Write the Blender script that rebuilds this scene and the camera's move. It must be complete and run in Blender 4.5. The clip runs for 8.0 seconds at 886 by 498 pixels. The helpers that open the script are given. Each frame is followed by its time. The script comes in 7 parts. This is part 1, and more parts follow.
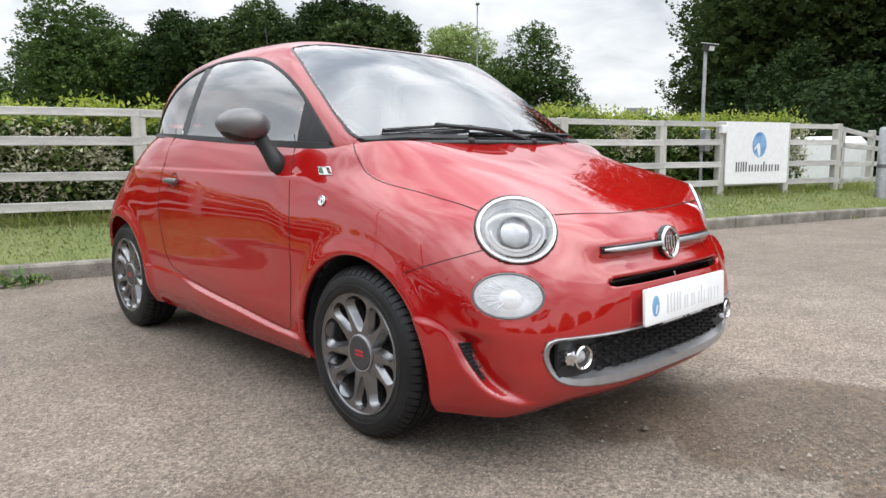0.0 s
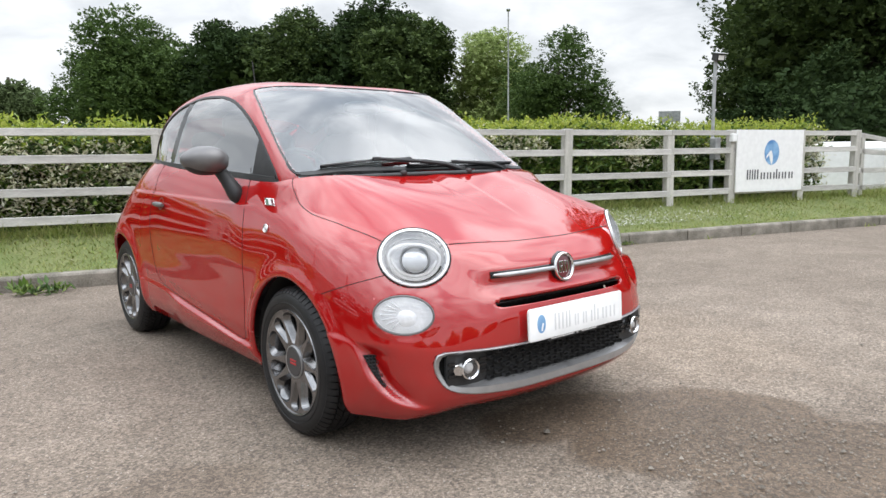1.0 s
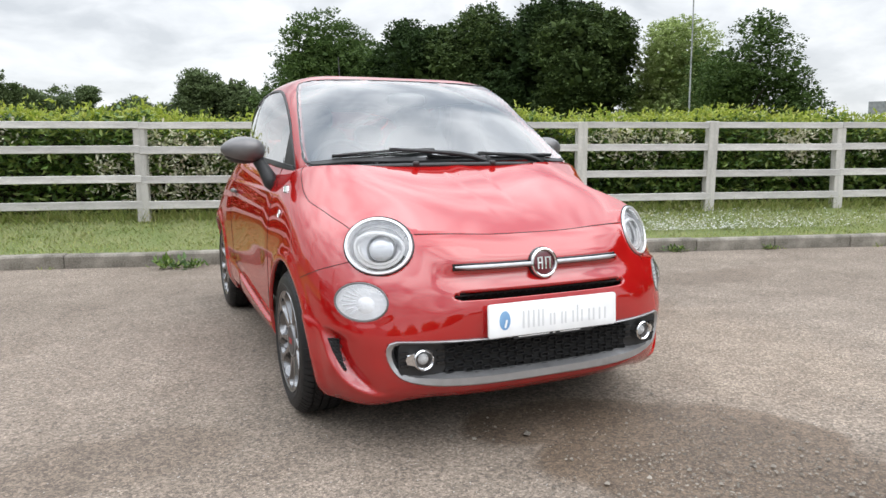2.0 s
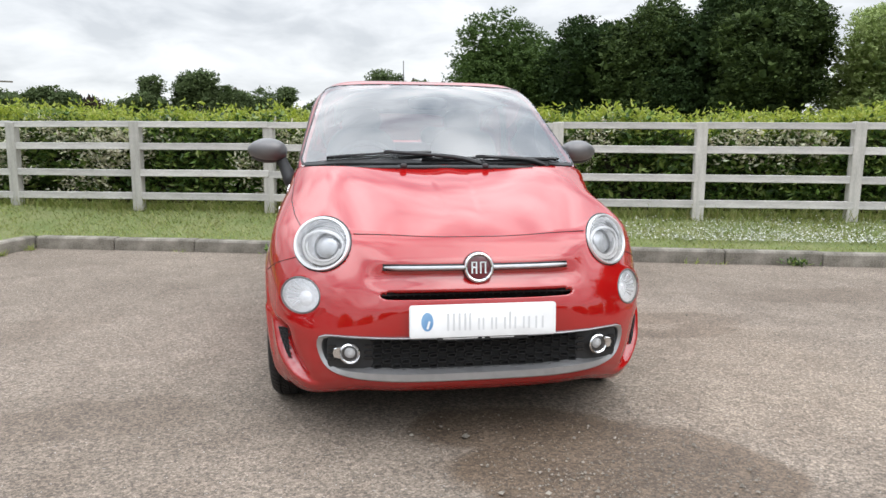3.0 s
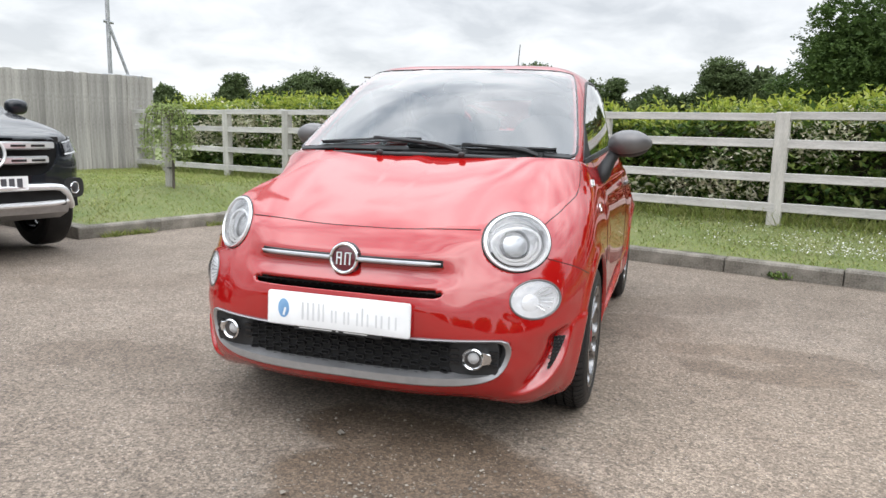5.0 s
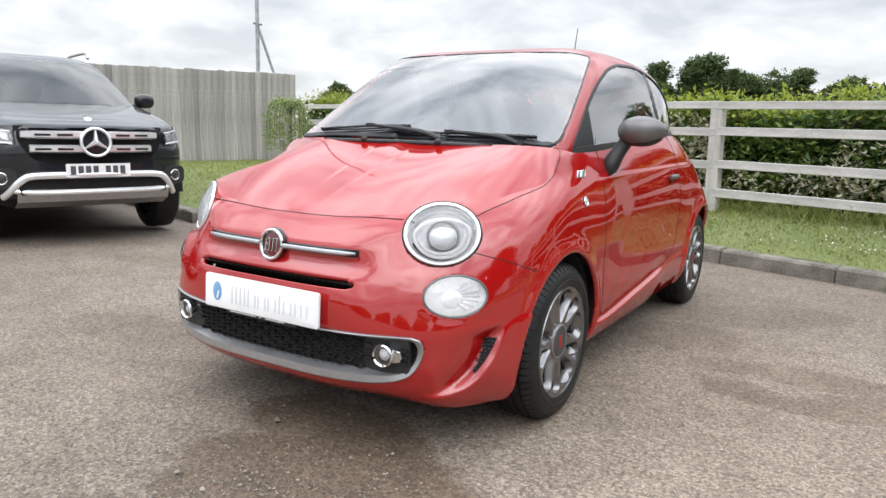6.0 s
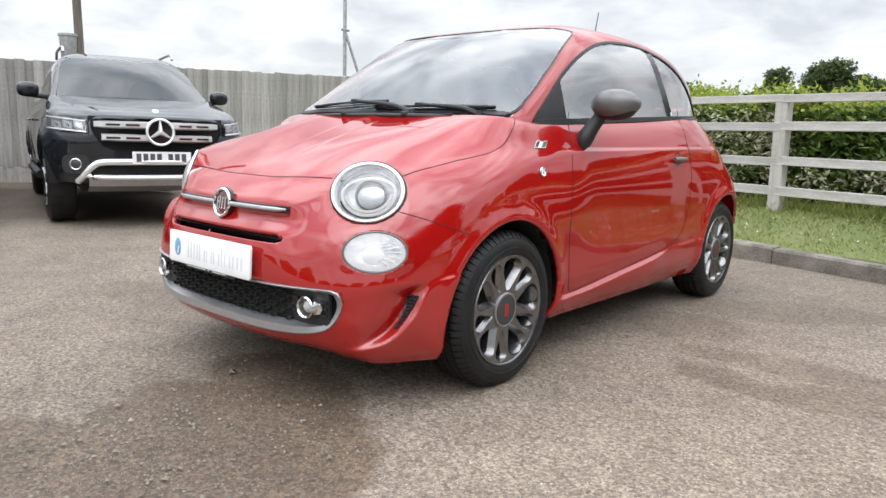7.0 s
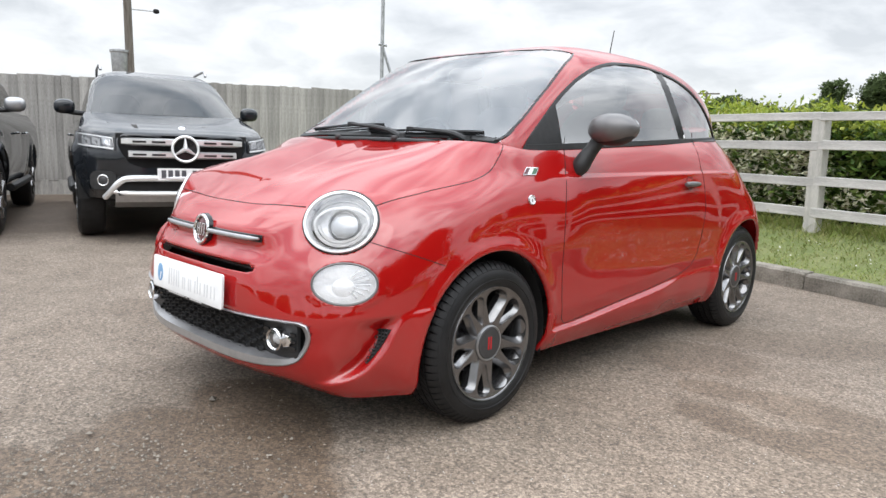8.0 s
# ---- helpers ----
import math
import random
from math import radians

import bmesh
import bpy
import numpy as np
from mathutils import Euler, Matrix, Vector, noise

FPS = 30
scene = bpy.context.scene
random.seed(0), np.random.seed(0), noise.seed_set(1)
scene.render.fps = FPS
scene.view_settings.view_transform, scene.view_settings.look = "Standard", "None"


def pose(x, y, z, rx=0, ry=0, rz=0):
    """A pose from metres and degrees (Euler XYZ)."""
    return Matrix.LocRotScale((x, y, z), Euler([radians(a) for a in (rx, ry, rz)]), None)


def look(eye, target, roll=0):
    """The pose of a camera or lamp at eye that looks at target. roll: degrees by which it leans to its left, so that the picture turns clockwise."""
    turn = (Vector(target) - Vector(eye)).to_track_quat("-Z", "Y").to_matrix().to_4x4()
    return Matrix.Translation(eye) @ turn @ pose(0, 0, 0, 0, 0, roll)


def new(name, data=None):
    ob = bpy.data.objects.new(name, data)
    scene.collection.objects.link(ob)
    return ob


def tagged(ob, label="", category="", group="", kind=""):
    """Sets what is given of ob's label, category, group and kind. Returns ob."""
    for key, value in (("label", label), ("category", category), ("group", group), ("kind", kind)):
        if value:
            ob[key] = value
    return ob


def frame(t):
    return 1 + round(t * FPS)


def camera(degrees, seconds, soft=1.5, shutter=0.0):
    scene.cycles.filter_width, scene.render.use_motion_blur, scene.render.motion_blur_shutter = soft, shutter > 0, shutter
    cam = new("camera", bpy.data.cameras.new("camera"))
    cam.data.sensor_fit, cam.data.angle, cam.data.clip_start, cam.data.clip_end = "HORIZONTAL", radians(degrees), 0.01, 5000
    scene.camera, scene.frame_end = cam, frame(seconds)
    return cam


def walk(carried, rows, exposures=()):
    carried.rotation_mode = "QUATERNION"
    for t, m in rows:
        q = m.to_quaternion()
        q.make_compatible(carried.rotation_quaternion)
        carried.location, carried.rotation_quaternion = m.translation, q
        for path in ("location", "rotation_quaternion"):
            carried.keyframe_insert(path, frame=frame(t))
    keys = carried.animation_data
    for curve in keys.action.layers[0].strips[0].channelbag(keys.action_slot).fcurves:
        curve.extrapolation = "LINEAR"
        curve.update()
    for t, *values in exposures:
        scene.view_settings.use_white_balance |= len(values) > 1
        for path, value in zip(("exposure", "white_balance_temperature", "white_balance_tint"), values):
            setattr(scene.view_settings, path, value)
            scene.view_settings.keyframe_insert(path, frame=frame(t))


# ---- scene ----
cam = camera(64.5, 8.0)
PATH = [
    (0, (-2.208, -1.925, 0.983), (-0.848, -0.483, 0.711), -0.3),
    (0.5, (-2.236, -2.112, 1.032), (-0.885, -0.66, 0.771), -0.3),
    (1, (-2.068, -2.487, 1.111), (-0.805, -0.961, 0.843), -0.7),
    (1.5, (-1.771, -2.694, 1.074), (-0.728, -1.01, 0.801), -0.8),
    (1.7, (-1.621, -2.764, 1.079), (-0.67, -1.027, 0.802), -0.6),
    (2.8, (-0.717, -3.217, 1.108), (-0.304, -1.28, 0.828), 0.2),
    (3, (-0.543, -3.227, 1.113), (-0.225, -1.273, 0.828), 0.3),
    (3.5, (-0.146, -3.284, 1.143), (-0.052, -1.307, 0.852), 0.6),
    (4, (0.289, -3.293, 1.145), (0.147, -1.321, 0.848), 0.9),
    (4.5, (0.708, -3.129, 1.115), (0.324, -1.191, 0.805), 1.2),
    (5, (1.086, -2.923, 1.115), (0.472, -1.047, 0.793), 1.5),
    (5.2, (1.229, -2.83, 1.112), (0.526, -0.986, 0.784), 1.5),
    (6.3, (1.973, -2.32, 1.071), (0.838, -0.709, 0.728), 1.6),
    (6.5, (2.097, -2.251, 1.031), (0.915, -0.674, 0.693), 1.7),
    (7, (2.317, -2.14, 0.949), (1.025, -0.647, 0.626), 1.7),
    (7.5, (2.393, -1.982, 0.996), (1.02, -0.561, 0.685), 1.7),
    (8, (2.43, -1.911, 1.012), (1.038, -0.506, 0.717), 1.9),
]
walk(cam, [(t, look(eye, target, roll)) for t, eye, target, roll in PATH], exposures=((0.0, 0.08), (1.5, 0.11), (3.5, 0.06), (5.0, 0.08), (8.0, 0.12)))

# ---- sky, sun, exposure ----
SUN_EL, SUN_AZ = radians(52), radians(148)
world = bpy.data.worlds.new("sky")
scene.world = world
world.use_nodes = True
wn, wl = world.node_tree.nodes, world.node_tree.links
wn.clear()
w_out = wn.new("ShaderNodeOutputWorld")
w_bg = wn.new("ShaderNodeBackground")
w_sky = wn.new("ShaderNodeTexSky")
w_sky.sky_type, w_sky.sun_disc = "NISHITA", False
w_sky.sun_elevation, w_sky.sun_rotation = SUN_EL, SUN_AZ
w_tc = wn.new("ShaderNodeTexCoord")
# the clouds lie in one layer, so they crowd together towards the horizon
w_split, w_depth, w_layer = wn.new("ShaderNodeSeparateXYZ"), wn.new("ShaderNodeMath"), wn.new("ShaderNodeVectorMath")
w_depth.operation, w_depth.inputs[1].default_value = "ADD", 0.32
w_layer.operation = "DIVIDE"
w_noise, w_ramp = wn.new("ShaderNodeTexNoise"), wn.new("ShaderNodeValToRGB")
w_noise.inputs["Scale"].default_value, w_noise.inputs["Detail"].default_value = 3.6, 6.0
w_noise.inputs["Roughness"].default_value, w_noise.inputs["Distortion"].default_value = 0.52, 0.3
w_ramp.color_ramp.elements[0].position, w_ramp.color_ramp.elements[0].color = 0.34, (0.40, 0.455, 0.53, 1)
w_ramp.color_ramp.elements[1].position, w_ramp.color_ramp.elements[1].color = 0.60, (1.10, 1.14, 1.19, 1)
w_dim, w_mix = wn.new("ShaderNodeMix"), wn.new("ShaderNodeMix")
w_dim.data_type = w_mix.data_type = "RGBA"
w_dim.blend_type, w_dim.inputs[0].default_value, w_dim.inputs[7].default_value = "MULTIPLY", 1.0, (0.1, 0.1, 0.1, 1)
w_mix.inputs[0].default_value = 0.88
w_bg.inputs["Strength"].default_value = 1.0
wl.new(w_tc.outputs["Generated"], w_split.inputs[0])
wl.new(w_split.outputs["Z"], w_depth.inputs[0])
wl.new(w_tc.outputs["Generated"], w_layer.inputs[0])
wl.new(w_depth.outputs[0], w_layer.inputs[1])
wl.new(w_layer.outputs[0], w_noise.inputs["Vector"])
wl.new(w_noise.outputs["Fac"], w_ramp.inputs[0])
wl.new(w_sky.outputs[0], w_dim.inputs[6])
wl.new(w_dim.outputs[2], w_mix.inputs[6])
w_sep, w_up, w_lift = wn.new("ShaderNodeSeparateXYZ"), wn.new("ShaderNodeMapRange"), wn.new("ShaderNodeMix")
w_lift.data_type, w_lift.blend_type, w_lift.inputs[0].default_value = "RGBA", "MULTIPLY", 1.0
# an overcast sky is brighter overhead than at the horizon
w_up.inputs["From Min"].default_value, w_up.inputs["From Max"].default_value = 0.28, 0.80
w_up.inputs["To Min"].default_value, w_up.inputs["To Max"].default_value = 1.0, 3.7
wl.new(w_tc.outputs["Generated"], w_sep.inputs[0])
wl.new(w_sep.outputs["Z"], w_up.inputs["Value"])
# towards the horizon the clouds merge into one pale sheet
w_low, w_pale = wn.new("ShaderNodeMapRange"), wn.new("ShaderNodeMix")
w_pale.data_type = "RGBA"
w_low.inputs["From Min"].default_value, w_low.inputs["From Max"].default_value = 0.10, 0.55
w_low.inputs["To Min"].default_value, w_low.inputs["To Max"].default_value = 0.38, 1.0
w_pale.inputs[6].default_value = (0.99, 1.0, 1.01, 1)
wl.new(w_sep.outputs["Z"], w_low.inputs["Value"])
wl.new(w_low.outputs[0], w_pale.inputs[0])
wl.new(w_ramp.outputs[0], w_pale.inputs[7])
wl.new(w_pale.outputs[2], w_lift.inputs[6])
wl.new(w_up.outputs[0], w_lift.inputs[7])
wl.new(w_lift.outputs[2], w_mix.inputs[7])
wl.new(w_mix.outputs[2], w_bg.inputs["Color"])
wl.new(w_bg.outputs[0], w_out.inputs[0])
sun = new("sun", bpy.data.lights.new("sun", "SUN"))
sun.data.energy, sun.data.angle, sun.data.color = 0.8, radians(55), (1.0, 0.97, 0.92)
sun.matrix_world = Matrix.Rotation(-SUN_AZ, 4, "Z") @ Matrix.Rotation(radians(90) - SUN_EL, 4, "X").inverted()

# ---- materials ----
def node(tree, kind, **values):
    n = tree.nodes.new(kind)
    for key, value in values.items():
        n.inputs[key].default_value = value
    return n


def material(name, low, high=None, rough=0.5, metal=0.0, scale=6.0, detail=5.0, fine=0.0, fine_mix=0.3, bump=0.0, bump_scale=120.0, coat=0.0, spec=0.5, island=0.0, each=0.0, coat_ior=1.5, rough_var=0.0, stretch=(1, 1, 1), pos=(0.35, 0.65)):
    """Noise between two colours at two scales, fine relief, and variation by piece or by loose island."""
    m = bpy.data.materials.new(name)
    m.use_nodes = True
    t = m.node_tree
    link, bsdf = t.links.new, t.nodes["Principled BSDF"]
    high = high or low
    bsdf.inputs["Roughness"].default_value, bsdf.inputs["Metallic"].default_value = rough, metal
    bsdf.inputs["Coat Weight"].default_value, bsdf.inputs["Coat Roughness"].default_value = coat, 0.03
    bsdf.inputs["Coat IOR"].default_value = coat_ior
    bsdf.inputs["Specular IOR Level"].default_value = spec
    tc, mp = t.nodes.new("ShaderNodeTexCoord"), node(t, "ShaderNodeMapping", Scale=stretch)
    link(tc.outputs["Object"], mp.inputs["Vector"])
    n1 = node(t, "ShaderNodeTexNoise", Scale=scale, Detail=detail)
    link(mp.outputs[0], n1.inputs["Vector"])
    fac = n1.outputs["Fac"]
    if fine:
        n2 = node(t, "ShaderNodeTexNoise", Scale=fine, Detail=3.0)
        link(mp.outputs[0], n2.inputs["Vector"])
        mf = t.nodes.new("ShaderNodeMix")
        mf.inputs[0].default_value = fine_mix
        link(fac, mf.inputs[2]), link(n2.outputs["Fac"], mf.inputs[3])
        fac = mf.outputs[0]
    ramp = t.nodes.new("ShaderNodeValToRGB")
    e = ramp.color_ramp.elements
    e[0].position, e[0].color, e[1].position, e[1].color = pos[0], (*low, 1), pos[1], (*high, 1)
    link(fac, ramp.inputs[0])
    col = ramp.outputs[0]
    if island or each:
        rnd = t.nodes.new("ShaderNodeNewGeometry").outputs["Random Per Island"] if island else t.nodes.new("ShaderNodeObjectInfo").outputs["Random"]
        mr = t.nodes.new("ShaderNodeMapRange")
        mr.inputs["To Min"].default_value, mr.inputs["To Max"].default_value = 1 - (island or each), 1 + (island or each)
        link(rnd, mr.inputs["Value"])
        hs = t.nodes.new("ShaderNodeHueSaturation")
        link(mr.outputs[0], hs.inputs["Value"]), link(col, hs.inputs["Color"])
        col = hs.outputs[0]
    link(col, bsdf.inputs["Base Color"])
    if rough_var:
        rr = t.nodes.new("ShaderNodeMapRange")
        rr.inputs["To Min"].default_value, rr.inputs["To Max"].default_value = rough - rough_var, rough + rough_var
        link(n1.outputs["Fac"], rr.inputs["Value"]), link(rr.outputs[0], bsdf.inputs["Roughness"])
    if bump:
        nb = node(t, "ShaderNodeTexNoise", Scale=bump_scale, Detail=4.0)
        link(mp.outputs[0], nb.inputs["Vector"])
        bp = node(t, "ShaderNodeBump", Strength=bump, Distance=0.01)
        link(nb.outputs["Fac"], bp.inputs["Height"]), link(bp.outputs[0], bsdf.inputs["Normal"])
    return m


def glass(name, tint, rough=0.0, through_share=0.8):
    """Thin tinted sheet: lets light straight through and mirrors by Fresnel."""
    m = bpy.data.materials.new(name)
    m.use_nodes = True
    t = m.node_tree
    t.nodes.clear()
    out = t.nodes.new("ShaderNodeOutputMaterial")
    clear, gloss, mix = node(t, "ShaderNodeBsdfTransparent", Color=(*tint, 1)), node(t, "ShaderNodeBsdfGlossy", Roughness=rough, Color=(1, 1, 1, 1)), t.nodes.new("ShaderNodeMixShader")
    fr = node(t, "ShaderNodeFresnel", IOR=1.5)
    ma = t.nodes.new("ShaderNodeMath")
    ma.operation, ma.use_clamp = "MULTIPLY_ADD", True
    ma.inputs[1].default_value, ma.inputs[2].default_value = 1.0, 1 - through_share
    t.links.new(fr.outputs[0], ma.inputs[0])
    t.links.new(ma.outputs[0], mix.inputs[0])
    t.links.new(clear.outputs[0], mix.inputs[1]), t.links.new(gloss.outputs[0], mix.inputs[2])
    t.links.new(mix.outputs[0], out.inputs[0])
    return m


def leaf_material(name, colours, rough=0.5, through_share=0.25, spec=0.35):
    """Leaves: each loose leaf takes one of the colours, and lets some light through."""
    m = bpy.data.materials.new(name)
    m.use_nodes = True
    t = m.node_tree
    bsdf, out = t.nodes["Principled BSDF"], t.nodes["Material Output"]
    geo, ramp = t.nodes.new("ShaderNodeNewGeometry"), t.nodes.new("ShaderNodeValToRGB")
    ramp.color_ramp.interpolation = "LINEAR"
    e = ramp.color_ramp.elements
    e[0].color, e[1].color = (*colours[0], 1), (*colours[-1], 1)
    for i, c in enumerate(colours[1:-1], 1):
        e.new(i / (len(colours) - 1)).color = (*c, 1)
    t.links.new(geo.outputs["Random Per Island"], ramp.inputs[0])
    tr, mix = t.nodes.new("ShaderNodeBsdfTranslucent"), t.nodes.new("ShaderNodeMixShader")
    mix.inputs[0].default_value = through_share
    bsdf.inputs["Roughness"].default_value, bsdf.inputs["Specular IOR Level"].default_value = rough, spec
    t.links.new(ramp.outputs[0], bsdf.inputs["Base Color"]), t.links.new(ramp.outputs[0], tr.inputs["Color"])
    t.links.new(bsdf.outputs[0], mix.inputs[1]), t.links.new(tr.outputs[0], mix.inputs[2])
    t.links.new(mix.outputs[0], out.inputs[0])
    return m


RED = material("red_paint", (0.335, 0.0058, 0.0056), (0.36, 0.007, 0.0072), rough=0.5, coat=1.0, coat_ior=1.84, spec=0.0, scale=3)
BLACK_PAINT = material("black_paint", (0.008, 0.010, 0.013), (0.012, 0.014, 0.018), rough=0.5, coat=1.0, coat_ior=1.52, spec=0.1, scale=3)
DARK = material("dark_cavity", (0.006, 0.006, 0.006), (0.012, 0.012, 0.012), rough=0.9, scale=12)
BLACK_PLASTIC = material("black_plastic", (0.012, 0.012, 0.013), (0.022, 0.022, 0.023), rough=0.5, scale=30, bump=0.1, bump_scale=500)
GLOSS_BLACK = material("gloss_black", (0.010, 0.010, 0.011), (0.014, 0.014, 0.015), rough=0.15, scale=30)
RUBBER = material("tyre_rubber", (0.009, 0.009, 0.0095), (0.018, 0.018, 0.019), rough=0.5, spec=0.30, scale=14, fine=90, bump=0.15, bump_scale=300)
SATIN_GREY = material("satin_grey", (0.15, 0.145, 0.145), (0.17, 0.165, 0.165), rough=0.38, metal=0.55, scale=20)
RIM_GREY = material("rim_grey", (0.19, 0.188, 0.19), (0.24, 0.237, 0.24), rough=0.22, metal=0.9, scale=20)
CAP_GREY = material("cap_grey", (0.05, 0.05, 0.052), (0.065, 0.065, 0.068), rough=0.4, metal=0.3, scale=20)
EMBLEM_RED = material("emblem_red", (0.42, 0.01, 0.015), (0.46, 0.015, 0.02), rough=0.4)
BRIGHT_TRIM = material("bright_trim", (0.86, 0.87, 0.88), (0.93, 0.93, 0.94), rough=0.22, metal=0.55, scale=20)
SILVER = material("satin_silver", (0.40, 0.40, 0.41), (0.46, 0.46, 0.47), rough=0.35, metal=0.8, scale=25)
CHROME = material("chrome", (0.80, 0.80, 0.81), (0.86, 0.86, 0.87), rough=0.06, metal=1.0, scale=10)
REFLECTOR = material("lamp_reflector", (0.88, 0.89, 0.90), (0.96, 0.96, 0.97), rough=0.22, metal=0.12, scale=40, bump=0.4, bump_scale=45)
PROJECTOR = material("projector_glass", (0.46, 0.47, 0.48), (0.56, 0.57, 0.58), rough=0.14, metal=0.4, scale=20)
WHITE_PLASTIC = material("white_plastic", (0.78, 0.78, 0.78), (0.84, 0.84, 0.84), rough=0.35, scale=14)
PLATE_GREY = material("plate_print_grey", (0.62, 0.62, 0.63), (0.68, 0.68, 0.69), rough=0.4)
SIGN_GREY = material("sign_print_grey", (0.06, 0.06, 0.07), (0.09, 0.09, 0.10), rough=0.5)
SIGN_BLUE = material("sign_print_blue", (0.06, 0.20, 0.45), (0.30, 0.50, 0.72), rough=0.5, scale=5)
BADGE_RED = material("badge_red", (0.09, 0.006, 0.012), (0.12, 0.009, 0.018), rough=0.2, coat=1.0)
FLAG_GREEN = material("flag_green", (0.07, 0.15, 0.09), (0.09, 0.18, 0.11), rough=0.3)
INTERIOR = material("seat_cloth", (0.05, 0.05, 0.055), (0.09, 0.09, 0.095), rough=0.9, scale=30, bump=0.2, bump_scale=400)
PALE_CLOTH = material("pale_trim", (0.45, 0.44, 0.42), (0.55, 0.54, 0.52), rough=0.8, scale=20)
GLASS = glass("window_glass", (0.82, 0.89, 0.88), 0.0, 0.76)
SCREEN_GLASS = glass("windscreen_glass", (0.78, 0.86, 0.85), 0.0, 0.865)
DARK_GLASS = glass("tinted_glass", (0.55, 0.62, 0.60), 0.0, 0.98)
LENS = glass("lamp_lens", (0.98, 0.98, 0.99), 0.01, 0.965)
WOOD_RAIL = material("weathered_rail", (0.36, 0.35, 0.33), (0.60, 0.58, 0.55), rough=0.85, scale=5, fine=60, fine_mix=0.45, bump=0.35, bump_scale=90, each=0.12, stretch=(0.5, 4, 4))
WOOD_POST = material("weathered_post", (0.33, 0.32, 0.29), (0.55, 0.53, 0.49), rough=0.85, scale=5, fine=50, fine_mix=0.45, bump=0.35, bump_scale=80, each=0.12, stretch=(4, 4, 0.5))
WOOD_BOARD = material("weathered_board", (0.23, 0.216, 0.200), (0.50, 0.476, 0.445), rough=0.9, scale=4, fine=50, fine_mix=0.5, bump=0.4, bump_scale=80, each=0.25, stretch=(5, 5, 0.45))
KERB = material("concrete_kerb", (0.080, 0.070, 0.055), (0.29, 0.265, 0.225), rough=0.9, scale=5, fine=70, fine_mix=0.4, bump=0.5, bump_scale=120, each=0.12)
GALV = material("galvanised_steel", (0.32, 0.33, 0.34), (0.45, 0.46, 0.47), rough=0.5, metal=0.6, scale=12)
POLE_WOOD = material("creosoted_pole", (0.10, 0.085, 0.07), (0.17, 0.15, 0.13), rough=0.9, scale=5, stretch=(5, 5, 0.4))
BARK = material("bark", (0.06, 0.05, 0.04), (0.13, 0.11, 0.09), rough=0.95, scale=6, bump=0.6, bump_scale=20, stretch=(3, 3, 0.6))
SHADED_CORE = material("hedge_shaded_core", (0.03, 0.025, 0.02), (0.07, 0.06, 0.045), rough=1.0, scale=8)
HEDGE_LEAF = leaf_material("hedge_leaf", [(0.024, 0.050, 0.012), (0.065, 0.13, 0.025), (0.13, 0.22, 0.04), (0.035, 0.075, 0.018), (0.20, 0.28, 0.06), (0.27, 0.33, 0.10)], 0.4)
HEDGE_TIP = leaf_material("hedge_tip", [(0.22, 0.29, 0.035), (0.36, 0.41, 0.055), (0.13, 0.20, 0.03), (0.40, 0.42, 0.09), (0.28, 0.34, 0.045)], 0.5, 0.4, 0.25)
HEDGE_CREAM = leaf_material("hedge_cream", [(0.66, 0.64, 0.48), (0.60, 0.54, 0.40), (0.76, 0.75, 0.62), (0.46, 0.50, 0.22)], 0.5, 0.3)
TREE_LIGHT = leaf_material("tree_leaf_light", [(0.10, 0.15, 0.05), (0.15, 0.21, 0.07), (0.20, 0.26, 0.095), (0.12, 0.17, 0.055)], 0.8, 0.3, 0.15)
TREE_BROWN = leaf_material("tree_leaf_copper", [(0.04, 0.03, 0.025), (0.07, 0.045, 0.035), (0.05, 0.04, 0.03)], 0.8, 0.2, 0.15)
GRASS = leaf_material("grass_blade", [(0.19, 0.25, 0.060), (0.24, 0.30, 0.075), (0.30, 0.335, 0.10), (0.36, 0.34, 0.15), (0.21, 0.27, 0.065)], 0.7, 0.3, 0.2)
PETAL = material("daisy_petal", (0.58, 0.58, 0.55), (0.70, 0.70, 0.66), rough=0.7)
PEBBLE = material("pebble", (0.10, 0.086, 0.070), (0.27, 0.24, 0.20), rough=0.9, scale=0.8, island=0.4)
SAPLING_LEAF = leaf_material("sapling_leaf", [(0.19, 0.26, 0.08), (0.28, 0.35, 0.12), (0.37, 0.43, 0.18), (0.23, 0.30, 0.09)], 0.7, 0.3, 0.2)
# paler leaf for the skyline: distance haze is put into its colour
TREE_HAZED = leaf_material("hazed_leaf", [(0.075, 0.105, 0.045), (0.095, 0.13, 0.055), (0.12, 0.155, 0.07), (0.085, 0.115, 0.05)], 0.8, 0.25, 0.1)
TREE_ROUND = leaf_material("round_tree_leaf", [(0.045, 0.078, 0.022), (0.065, 0.108, 0.030), (0.095, 0.145, 0.040), (0.052, 0.088, 0.026)], 0.75, 0.25, 0.15)
SCRUB = leaf_material("scrub_leaf", [(0.14, 0.18, 0.045), (0.21, 0.24, 0.07), (0.27, 0.28, 0.10), (0.17, 0.20, 0.06)], 0.8, 0.3, 0.15)
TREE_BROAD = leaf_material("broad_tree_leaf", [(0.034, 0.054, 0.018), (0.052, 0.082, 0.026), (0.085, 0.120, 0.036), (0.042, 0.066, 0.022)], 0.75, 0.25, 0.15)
# darker copy of the tree leaf, with the shade on the mass in its colour
TREE_SHADED = leaf_material("shaded_tree_leaf", [(0.022, 0.040, 0.014), (0.032, 0.056, 0.019), (0.046, 0.075, 0.025), (0.027, 0.047, 0.016)], 0.8, 0.2, 0.12)

